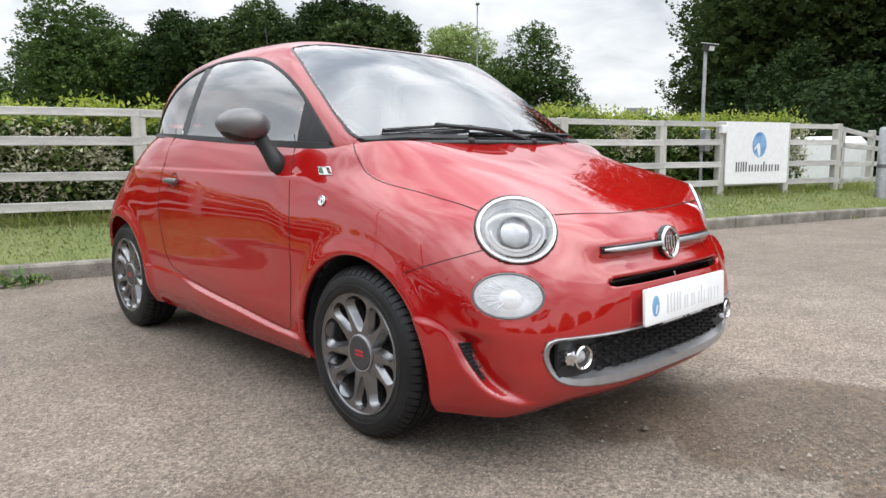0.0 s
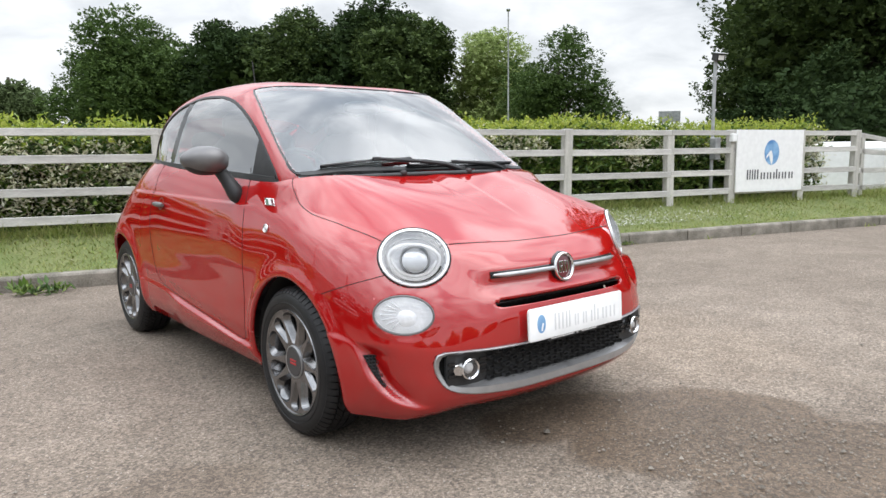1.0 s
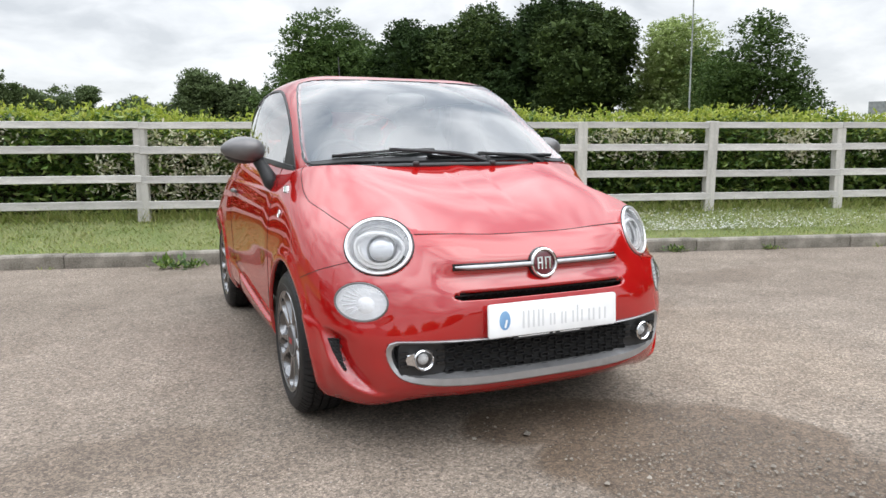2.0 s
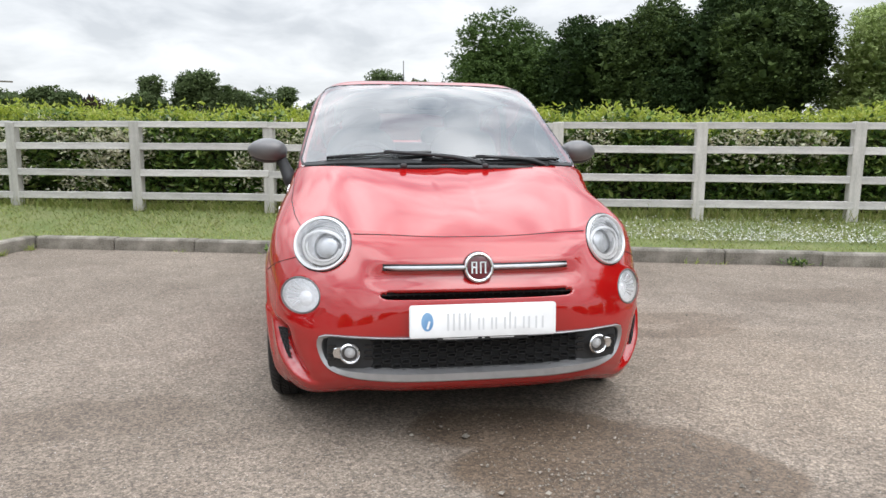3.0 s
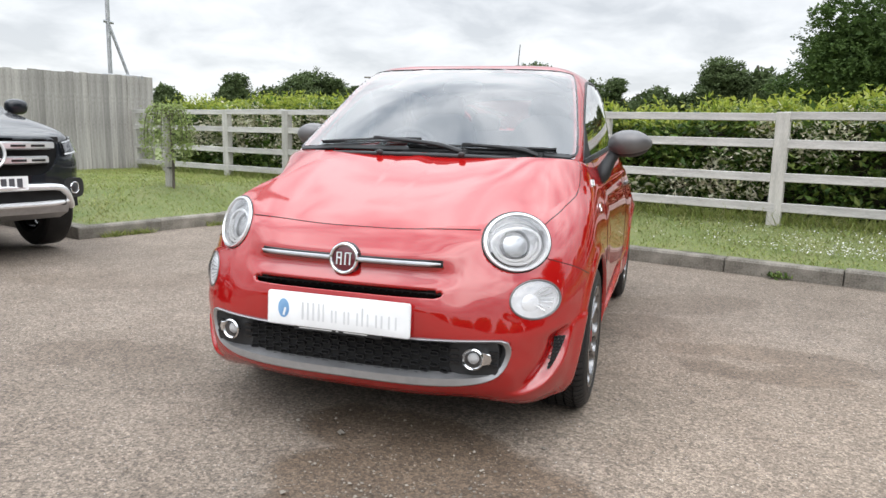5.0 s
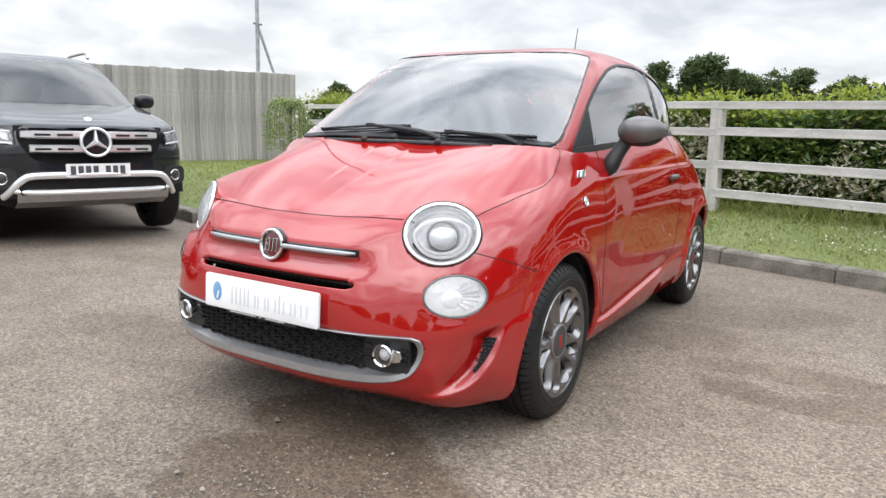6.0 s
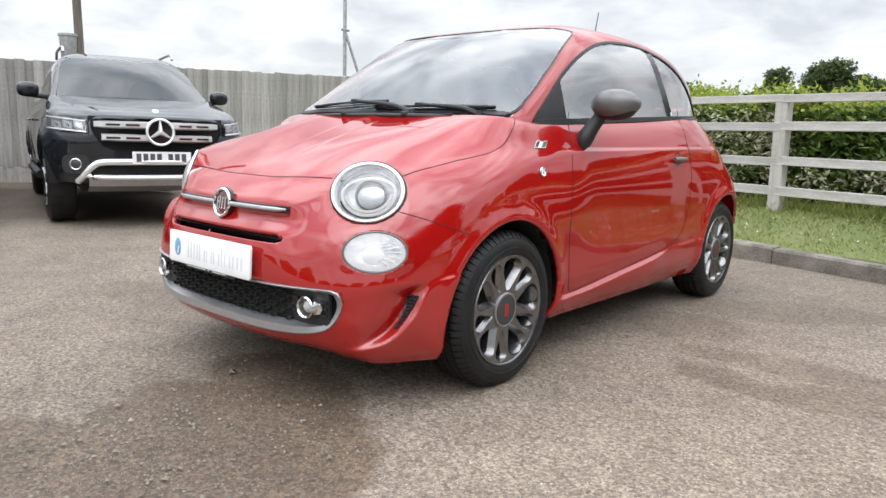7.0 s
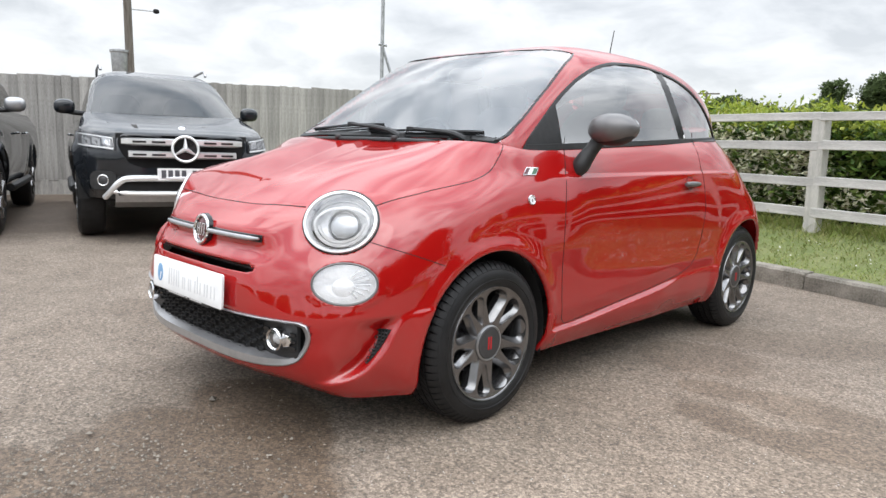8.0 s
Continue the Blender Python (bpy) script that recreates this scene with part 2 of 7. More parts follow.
# ---- building blocks ----
def pchip(xs, ys):
    """A smooth curve through knots that does not overshoot."""
    xs, ys = np.array(xs, float), np.array(ys, float)
    h, d = np.diff(xs), np.diff(ys) / np.diff(xs)
    m = np.zeros(len(xs))
    for i in range(1, len(xs) - 1):
        if d[i - 1] * d[i] > 0:
            w1, w2 = 2 * h[i] + h[i - 1], h[i] + 2 * h[i - 1]
            m[i] = (w1 + w2) / (w1 / d[i - 1] + w2 / d[i])
    m[0], m[-1] = d[0], d[-1]

    def at(x):
        x = np.clip(np.asarray(x, float), xs[0], xs[-1])
        i = np.clip(np.searchsorted(xs, x) - 1, 0, len(h) - 1)
        s = (x - xs[i]) / h[i]
        return (2 * s**3 - 3 * s**2 + 1) * ys[i] + (s**3 - 2 * s**2 + s) * h[i] * m[i] + (3 * s**2 - 2 * s**3) * ys[i + 1] + (s**3 - s**2) * h[i] * m[i + 1]

    return at


def smoothstep(a, b, x):
    s = np.clip((x - a) / (b - a), 0, 1)
    return s * s * (3 - 2 * s)


def join(*gs):
    verts, faces = [], []
    for v, f in gs:
        n = len(verts)
        verts += [tuple(p) for p in v]
        faces += [tuple(i + n for i in q) for q in f]
    return verts, faces


def moved(g, m):
    return [tuple(m @ Vector(p)) for p in g[0]], g[1]


def flipped(g):
    """Mirror across the plane x = 0."""
    return [(-p[0], p[1], p[2]) for p in g[0]], [tuple(reversed(q)) for q in g[1]]


def block(x0, x1, y0, y1, z0, z1, b=0.004):
    """A box with chamfered edges."""
    verts, faces, ids = [], [], {}
    lim = ((x0, x1), (y0, y1), (z0, z1))
    for sx in (0, 1):
        for sy in (0, 1):
            for sz in (0, 1):
                s = (sx, sy, sz)
                for axis in range(3):
                    p = [lim[k][s[k]] + (0 if k == axis else (b if s[k] == 0 else -b)) for k in range(3)]
                    ids[s, axis] = len(verts)
                    verts.append(tuple(p))
    for axis in range(3):
        a, c = [k for k in range(3) if k != axis]
        for side in (0, 1):
            quad = []
            for u, v in ((0, 0), (1, 0), (1, 1), (0, 1)):
                s = [0, 0, 0]
                s[axis], s[a], s[c] = side, u, v
                quad.append(ids[tuple(s), axis])
            faces.append(tuple(quad if (side == 1) == (axis != 1) else reversed(quad)))
    for axis in range(3):
        a, c = [k for k in range(3) if k != axis]
        for u in (0, 1):
            for v in (0, 1):
                s0, s1 = [0, 0, 0], [0, 0, 0]
                s0[a] = s1[a] = u
                s0[c] = s1[c] = v
                s1[axis] = 1
                quad = [ids[tuple(s0), a], ids[tuple(s1), a], ids[tuple(s1), c], ids[tuple(s0), c]]
                faces.append(tuple(quad if ((u + v) % 2 == 0) == (axis != 1) else reversed(quad)))
    for sx in (0, 1):
        for sy in (0, 1):
            for sz in (0, 1):
                s = (sx, sy, sz)
                tri = [ids[s, 0], ids[s, 1], ids[s, 2]]
                faces.append(tuple(tri if (sx + sy + sz) % 2 else reversed(tri)))
    return verts, faces


def tube(path, radius, seg=10, closed=False, caps=True):
    """A tube along a path; radius is one number or one for each point; a pair gives an oval."""
    path = [Vector(p) for p in path]
    n = len(path)
    radius = radius if isinstance(radius, (list, tuple, np.ndarray)) else [radius] * n
    verts, faces, side = [], [], None
    for i, p in enumerate(path):
        a, c = path[(i - 1) % n if closed else max(i - 1, 0)], path[(i + 1) % n if closed else min(i + 1, n - 1)]
        t = (c - a).normalized()
        if side is None:
            side = t.cross(Vector((0, 0, 1)) if abs(t.z) < 0.9 else Vector((1, 0, 0))).normalized()
        side = (side - t * side.dot(t)).normalized()
        up = t.cross(side)
        for k in range(seg):
            ang = 2 * math.pi * k / seg
            verts.append(tuple(p + side * (math.cos(ang) * radius[i]) + up * (math.sin(ang) * radius[i])))
    rows = n if closed else n - 1
    for i in range(rows):
        for k in range(seg):
            a, b = i * seg, ((i + 1) % n) * seg
            faces.append((a + k, a + (k + 1) % seg, b + (k + 1) % seg, b + k))
    if caps and not closed:
        faces += [tuple(reversed(range(seg))), tuple(range((n - 1) * seg, n * seg))]
    return verts, faces


def lathe(profile, seg=48, closed=False):
    """Turn (radius, height) pairs about the z axis."""
    verts, faces = [], []
    for r, h in profile:
        for k in range(seg):
            a = 2 * math.pi * k / seg
            verts.append((r * math.cos(a), r * math.sin(a), h))
    rows = len(profile) if closed else len(profile) - 1
    for i in range(rows):
        for k in range(seg):
            a, b = i * seg, ((i + 1) % len(profile)) * seg
            faces.append((a + k, a + (k + 1) % seg, b + (k + 1) % seg, b + k))
    return verts, faces


def plate(outline, z0, z1, bevel=0.0):
    """A flat piece from an outline in x and y, between two heights."""
    n = len(outline)
    cx, cy = sum(p[0] for p in outline) / n, sum(p[1] for p in outline) / n
    rings = [(1, z0), (1, z1)] if not bevel else [(1, z0), (1, z1 - bevel), (1 - bevel / max(0.02, max(abs(p[1] - cy) for p in outline)), z1)]
    verts, faces = [], []
    for s, z in rings:
        verts += [(cx + (p[0] - cx) * s, cy + (p[1] - cy) * s, z) for p in outline]
    for r in range(len(rings) - 1):
        faces += [(r * n + i, r * n + (i + 1) % n, (r + 1) * n + (i + 1) % n, (r + 1) * n + i) for i in range(n)]
    faces += [tuple(range((len(rings) - 1) * n, len(rings) * n)), tuple(reversed(range(n)))]
    return verts, faces


def round_rect(w, h, r, seg=6):
    pts = []
    for cx, cy, a0 in ((w / 2 - r, h / 2 - r, 0), (-w / 2 + r, h / 2 - r, 90), (-w / 2 + r, -h / 2 + r, 180), (w / 2 - r, -h / 2 + r, 270)):
        pts += [(cx + r * math.cos(radians(a0 + 90 * k / seg)), cy + r * math.sin(radians(a0 + 90 * k / seg))) for k in range(seg + 1)]
    return pts


def spline(points, n):
    """n points evenly along a smooth curve through the given ones."""
    p = np.array(points, float)
    d = np.r_[0, np.cumsum(np.linalg.norm(np.diff(p, axis=0), axis=1))]
    fs = [pchip(d, p[:, k]) for k in range(p.shape[1])]
    s = np.linspace(0, d[-1], n)
    return np.stack([f(s) for f in fs], 1)


def mesh_of(name, g, mat, angle=35):
    me = bpy.data.meshes.new(name)
    v, f = g
    me.from_pydata([tuple(map(float, p)) for p in v], [], [tuple(map(int, q)) for q in f])
    me.materials.append(mat)
    if angle:
        me.shade_smooth()
        me.set_sharp_from_angle(angle=radians(angle))
    return me


def part(name, g, mat, parent, label="", angle=35, like=None):
    ob = new(name, mesh_of(name, g, mat, angle))
    if like:
        # take the smooth normals of the uncut surface
        n = []
        for p in ob.data.vertices:
            key = (round(p.co.x, 4), round(p.co.y, 4), round(p.co.z, 4))
            n.append(like.get(key) or tuple(p.normal))
        ob.data.normals_split_custom_set_from_vertices(n)
    ob.parent = parent
    return tagged(ob, label=label)


def thing(name, label, category, m=None, group="", kind=""):
    """An Empty at the base of a thing with parts."""
    ob = new(name)
    ob.empty_display_size = 0.1
    if m is not None:
        ob.matrix_world = m
    return tagged(ob, label, category, group, kind)


def solo(name, g, mat, label, category, m=None, group="", kind="", angle=35):
    ob = new(name, mesh_of(name, g, mat, angle))
    if m is not None:
        ob.matrix_world = m
    return tagged(ob, label, category, group, kind)


# panels: sheets of quads that are cut along outlines
def inside(poly, uv):
    res = np.zeros(len(uv), bool)
    x, y = uv[:, 0], uv[:, 1]
    for (x0, y0), (x1, y1) in zip(poly, np.roll(poly, -1, 0)):
        cross = (y0 > y) != (y1 > y)
        with np.errstate(divide="ignore", invalid="ignore"):
            res ^= cross & (x < (x1 - x0) * (y - y0) / (y1 - y0) + x0)
    return res


def nearest(poly, uv):
    a, b = poly, np.roll(poly, -1, 0)
    best, dist = uv.copy(), np.full(len(uv), 1e9)
    for p, q in zip(a, b):
        d = q - p
        s = np.clip(((uv - p) @ d) / max(d @ d, 1e-12), 0, 1)
        c = p + s[:, None] * d
        r = np.linalg.norm(uv - c, axis=1)
        m = r < dist
        best[m], dist[m] = c[m], r[m]
    return best


def split(sheet, poly, axes, where, frame_m=None, snap=True):
    """Cut a sheet (verts, quads) along an outline given in two axes. Returns the piece inside and the rest; their common edge lies on the outline."""
    v, f = sheet
    poly = np.array(poly, float)
    local = v if frame_m is None else np.array((v - np.array(frame_m.translation)) @ np.array(frame_m.to_3x3()))
    centre = local[f].mean(1)
    hit = inside(poly, centre[:, axes]) & where(v[f].mean(1), centre)
    edge = np.intersect1d(np.unique(f[hit]), np.unique(f[~hit]))
    if len(edge) and snap:
        local = local.copy()
        local[np.ix_(edge, axes)] = nearest(poly, local[np.ix_(edge, axes)])
        v = local if frame_m is None else local @ np.array(frame_m.to_3x3()).T + np.array(frame_m.translation)
    return tidy((v, f[hit])), tidy((v, f[~hit]))


def tidy(sheet):
    v, f = sheet
    used = np.unique(f)
    table = np.full(len(v), -1)
    table[used] = np.arange(len(used))
    return v[used], table[f]


def normals(sheet):
    v, f = sheet
    n = np.cross(v[f[:, 2]] - v[f[:, 0]], v[f[:, 3]] - v[f[:, 1]])
    out = np.zeros_like(v)
    for k in range(4):
        np.add.at(out, f[:, k], n)
    return out / np.maximum(np.linalg.norm(out, axis=1, keepdims=True), 1e-9)


def rimmed(sheet, depth, only=None):
    """Turn the open edges of a sheet inwards by depth, so that it shows thickness."""
    v, f = sheet
    e = np.concatenate([f[:, [0, 1]], f[:, [1, 2]], f[:, [2, 3]], f[:, [3, 0]]])
    key = np.sort(e, 1)
    _, first, count = np.unique(key, axis=0, return_index=True, return_counts=True)
    open_e = e[first[count == 1]]
    if only is not None:
        open_e = open_e[only(v[open_e].mean(1))]
    ids = np.unique(open_e)
    table = np.full(len(v), -1)
    table[ids] = len(v) + np.arange(len(ids))
    inner = v[ids] - normals(sheet)[ids] * depth
    strip = np.stack([open_e[:, 1], open_e[:, 0], table[open_e[:, 0]], table[open_e[:, 1]]], 1)
    return np.concatenate([v, inner]), np.concatenate([f, strip])

# ---- the yard: ground, kerb, grass, fences ----
SITE = pose(0, 0, 0, 0, 0, -15.78)   # x along the rail fence, y towards the hedge
KERB_Y, KERB_X, KERB_H = 3.86, -4.98, 0.125


def bank_height(s, a):
    """Height of the grass over the yard: from the kerb's top up to the fence."""
    edge = np.where(s > KERB_X - 0.1, a - KERB_Y - 0.1, np.minimum(np.hypot(np.minimum(s - KERB_X + 0.1, 0), np.maximum(a - KERB_Y - 0.1, 0)), a - 1.3))
    return KERB_H - 0.01 + 0.26 * smoothstep(0.0, 1.1, edge)


def tarmac_material():
    m = bpy.data.materials.new("worn_tarmac")
    m.use_nodes = True
    t = m.node_tree
    link, bsdf = t.links.new, t.nodes["Principled BSDF"]
    tc = t.nodes.new("ShaderNodeTexCoord")

    def noise_of(scale, detail=4.0, rough=0.55):
        n = node(t, "ShaderNodeTexNoise", Scale=scale, Detail=detail, Roughness=rough)
        link(tc.outputs["Object"], n.inputs["Vector"])
        return n.outputs["Fac"]

    def ramp_of(fac, p0, c0, p1, c1):
        r = t.nodes.new("ShaderNodeValToRGB")
        e = r.color_ramp.elements
        e[0].position, e[0].color, e[1].position, e[1].color = p0, (*c0, 1), p1, (*c1, 1)
        link(fac, r.inputs[0])
        return r.outputs[0]

    def mixed(fac, a, b, how="MIX"):
        n = t.nodes.new("ShaderNodeMix")
        n.data_type, n.blend_type = "RGBA", how
        for socket, value in ((0, fac), (6, a), (7, b)):
            if isinstance(value, (int, float)):
                n.inputs[socket].default_value = value
            else:
                link(value, n.inputs[socket])
        return n.outputs[2]

    base = ramp_of(noise_of(0.55, 6.0), 0.3, (0.156, 0.128, 0.105), 0.7, (0.232, 0.195, 0.165))
    grit = ramp_of(noise_of(75.0, 3.0, 0.7), 0.36, (0.38, 0.37, 0.36), 0.64, (1.55, 1.52, 1.48))
    col = mixed(0.40, base, grit, "MULTIPLY")
    # the stones of the worn surface, each with its own shade, at two sizes
    for size, share, dark, pale in ((95.0, 0.75, 0.55, 1.42), (210.0, 0.7, 0.55, 1.40)):
        cells = node(t, "ShaderNodeTexVoronoi", Scale=size)
        link(tc.outputs["Object"], cells.inputs["Vector"])
        one = t.nodes.new("ShaderNodeSeparateColor")
        link(cells.outputs["Color"], one.inputs[0])
        col = mixed(share, col, ramp_of(one.outputs[0], 0.08, (dark, dark * 0.98, dark * 0.95), 0.92, (pale, pale * 0.99, pale * 0.97)), "MULTIPLY")
    col = mixed(0.75, col, ramp_of(noise_of(3.2, 6.0, 0.65), 0.35, (0.80, 0.77, 0.74), 0.62, (1.08, 1.075, 1.06)), "MULTIPLY")
    vor = node(t, "ShaderNodeTexVoronoi", Scale=70.0)
    link(tc.outputs["Object"], vor.inputs["Vector"])
    chip = ramp_of(vor.outputs["Distance"], 0.12, (1, 1, 1), 0.22, (0, 0, 0))
    pick = ramp_of(noise_of(33.0, 2.0), 0.56, (0, 0, 0), 0.62, (1, 1, 1))
    chips = mixed(1.0, chip, pick, "MULTIPLY")
    col = mixed(chips, col, ramp_of(noise_of(41.0), 0.4, (0.30, 0.28, 0.26), 0.6, (0.62, 0.59, 0.55)))
    # pale dust lies in a drift beside the car, brightened in colour for missing light
    lit_drift_at = t.nodes.new("ShaderNodeMapping")
    lit_drift_at.vector_type = "TEXTURE"
    lit_drift_at.inputs["Location"].default_value, lit_drift_at.inputs["Scale"].default_value = (1.40, 0.15, 0), (0.9, 1.3, 1)
    link(tc.outputs["Object"], lit_drift_at.inputs["Vector"])
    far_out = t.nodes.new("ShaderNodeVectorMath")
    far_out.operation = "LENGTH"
    link(lit_drift_at.outputs[0], far_out.inputs[0])
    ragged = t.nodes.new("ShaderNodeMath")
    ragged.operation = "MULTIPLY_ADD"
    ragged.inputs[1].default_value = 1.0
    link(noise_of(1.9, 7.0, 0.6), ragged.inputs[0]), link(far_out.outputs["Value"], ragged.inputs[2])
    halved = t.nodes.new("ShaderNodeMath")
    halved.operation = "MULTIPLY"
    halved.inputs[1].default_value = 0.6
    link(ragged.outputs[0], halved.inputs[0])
    lit_dust = ramp_of(halved.outputs[0], 0.70, (1.18, 1.165, 1.14), 1.0, (1, 1, 1))
    col = mixed(1.0, col, lit_dust, "MULTIPLY")
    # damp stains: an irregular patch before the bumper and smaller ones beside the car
    wet_shade = None
    # the last, largest ellipse also holds the shade between the pickups in its colour
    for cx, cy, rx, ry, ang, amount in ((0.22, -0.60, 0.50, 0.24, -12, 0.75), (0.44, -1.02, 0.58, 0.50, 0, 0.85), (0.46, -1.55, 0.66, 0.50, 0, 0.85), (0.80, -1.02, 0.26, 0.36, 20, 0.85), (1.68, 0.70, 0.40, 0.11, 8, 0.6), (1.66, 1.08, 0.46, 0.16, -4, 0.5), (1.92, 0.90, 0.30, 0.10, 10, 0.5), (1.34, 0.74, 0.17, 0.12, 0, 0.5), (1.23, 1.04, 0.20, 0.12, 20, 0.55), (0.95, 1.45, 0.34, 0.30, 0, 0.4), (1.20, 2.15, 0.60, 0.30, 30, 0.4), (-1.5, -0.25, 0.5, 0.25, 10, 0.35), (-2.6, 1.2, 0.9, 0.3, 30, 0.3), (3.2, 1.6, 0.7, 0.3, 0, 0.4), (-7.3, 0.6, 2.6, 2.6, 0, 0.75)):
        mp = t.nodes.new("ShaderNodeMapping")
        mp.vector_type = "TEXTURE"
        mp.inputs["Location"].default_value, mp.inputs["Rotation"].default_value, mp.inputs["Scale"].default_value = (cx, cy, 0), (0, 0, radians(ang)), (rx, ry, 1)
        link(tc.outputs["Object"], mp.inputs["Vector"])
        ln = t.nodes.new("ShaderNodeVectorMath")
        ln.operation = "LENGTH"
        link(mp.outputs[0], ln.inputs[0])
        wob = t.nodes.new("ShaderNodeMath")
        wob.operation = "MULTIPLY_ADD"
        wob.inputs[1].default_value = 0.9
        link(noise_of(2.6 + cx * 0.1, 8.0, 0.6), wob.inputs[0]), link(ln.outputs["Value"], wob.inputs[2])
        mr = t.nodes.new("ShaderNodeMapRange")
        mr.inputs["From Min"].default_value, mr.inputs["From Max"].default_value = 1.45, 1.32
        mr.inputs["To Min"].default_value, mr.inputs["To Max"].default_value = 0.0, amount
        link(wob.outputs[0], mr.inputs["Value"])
        if wet_shade is None:
            wet_shade = mr.outputs[0]
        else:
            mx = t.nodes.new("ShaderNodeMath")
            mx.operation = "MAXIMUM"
            link(wet_shade, mx.inputs[0]), link(mr.outputs[0], mx.inputs[1])
            wet_shade = mx.outputs[0]
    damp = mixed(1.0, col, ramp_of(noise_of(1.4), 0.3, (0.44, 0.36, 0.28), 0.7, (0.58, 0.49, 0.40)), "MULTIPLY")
    link(mixed(wet_shade, col, damp), bsdf.inputs["Base Color"])
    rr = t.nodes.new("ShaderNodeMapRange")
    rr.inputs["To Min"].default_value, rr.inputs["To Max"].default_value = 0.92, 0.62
    link(wet_shade, rr.inputs["Value"]), link(rr.outputs[0], bsdf.inputs["Roughness"])
    bp = node(t, "ShaderNodeBump", Strength=0.6, Distance=0.006)
    link(noise_of(60.0, 5.0, 0.7), bp.inputs["Height"]), link(bp.outputs[0], bsdf.inputs["Normal"])
    return m


def grid(xs, ys, height):
    nx, ny = len(xs), len(ys)
    verts = [(x, y, float(height(x, y))) for y in ys for x in xs]
    faces = [(j * nx + i, j * nx + i + 1, (j + 1) * nx + i + 1, (j + 1) * nx + i) for j in range(ny - 1) for i in range(nx - 1)]
    return verts, faces


def ground_height(x, y):
    near = math.exp(-((x / 9) ** 2 + (y / 9) ** 2))
    # the yard rises slightly towards the parked pickups
    s, a = 0.9623 * x - 0.2719 * y, 0.2719 * x + 0.9623 * y
    rise = 0.04 * float(smoothstep(-2.6, -3.9, s) * smoothstep(1.1, 0.3, a)) if abs(x) < 20 and abs(y) < 20 else 0.0
    return near * 0.006 * noise.noise((x * 0.9, y * 0.9, 0)) - 0.008 + rise


reach = [-900, -300, -100, -40, -20] + list(np.linspace(-12, 14, 105)) + [20, 40, 100, 300, 900]
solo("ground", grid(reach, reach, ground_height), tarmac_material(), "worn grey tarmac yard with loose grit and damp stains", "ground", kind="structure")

GRASS_SOIL = material("grass_soil", (0.11, 0.15, 0.045), (0.19, 0.20, 0.085), rough=1.0, scale=3, fine=40, fine_mix=0.5, bump=0.8, bump_scale=60)
lawn_s = np.linspace(-10.5, 13, 142)
lawn_a = np.linspace(KERB_Y + 0.118, 6.8, 24)
lawn = join(grid(lawn_s, lawn_a, lambda s, a: bank_height(s, a) + 0.012 * noise.noise((s * 2, a * 2, 3))),
            grid(np.linspace(-10.5, KERB_X - 0.118, 36), np.linspace(1.32, KERB_Y + 0.118, 20), lambda s, a: bank_height(s, a) + 0.012 * noise.noise((s * 2, a * 2, 3))),
            grid([-60, -30, -15, -5, 5, 14, 25, 60], [6.8, 9, 14, 25, 60, 140], lambda s, a: 0.36))
solo("grass_bank", lawn, GRASS_SOIL, "short green grass bank between the kerb and the hedge", "grass", SITE, kind="structure")

# kerb: concrete stones laid end to end
kerb = thing("kerb", "weathered grey concrete kerb stones edging the grass", "kerb", SITE, kind="structure")


def stone(length):
    prof = [(-0.004, -0.1), (0.0, KERB_H - 0.018), (0.014, KERB_H), (0.125, KERB_H + 0.002), (0.125, -0.1)]
    verts, faces, n = [], [], len(prof)
    for i, x in enumerate((0.004, 0.012, length - 0.012, length - 0.004)):
        inset = 0.006 if i in (0, 3) else 0.0
        verts += [(x, y + inset * (1 if k < 3 else 0), z - (inset if k in (1, 2, 3) else 0)) for k, (y, z) in enumerate(prof)]
    for i in range(3):
        faces += [(i * n + k, (i + 1) * n + k, (i + 1) * n + (k + 1) % n, i * n + (k + 1) % n) for k in range(n)]
    faces += [tuple(range(n)), tuple(reversed(range(3 * n, 4 * n)))]
    return verts, faces


stone_mesh = mesh_of("kerb_stone", stone(0.915), KERB, 25)
krnd = random.Random(3)
for x in np.arange(KERB_X, 14, 0.915):
    ob = new("kerb_stone", stone_mesh)
    ob.parent, ob.matrix_basis = kerb, pose(x, KERB_Y + krnd.uniform(-0.006, 0.006), krnd.uniform(-0.008, 0.004), 0, krnd.uniform(-0.4, 0.4), krnd.uniform(-0.3, 0.3))
for k in range(3):
    ob = new("kerb_stone", stone_mesh)
    ob.parent, ob.matrix_basis = kerb, pose(KERB_X + krnd.uniform(-0.006, 0.006), 1.28 + k * 0.915 - 0.12, krnd.uniform(-0.012, 0.002), krnd.uniform(-1, 1), 0, 90 + krnd.uniform(-1.0, 1.0))
for k in range(6):
    ob = new("kerb_stone", stone_mesh)
    ob.parent, ob.matrix_basis = kerb, pose(KERB_X - 0.12 - (k + 1) * 0.915, 1.17 + krnd.uniform(-0.006, 0.006), -0.005, 0, 0, 0)

# post-and-rail fence
FENCE_Y, FENCE_TOP = 4.845, 1.405
POSTS = [-9.70, -8.85, -7.24, -5.92, -4.31, -2.65, -1.02, 0.72, 2.28, 3.90, 5.62, 6.77, 8.20, 9.45]
fence = thing("rail_fence", "weathered pale wooden post-and-rail fence with four rails", "fence", SITE, kind="structure")
frnd = random.Random(11)
post_mesh = mesh_of("fence_post", block(-0.062, 0.062, -0.05, 0.05, -0.35, 1.035, 0.007), WOOD_POST, 25)
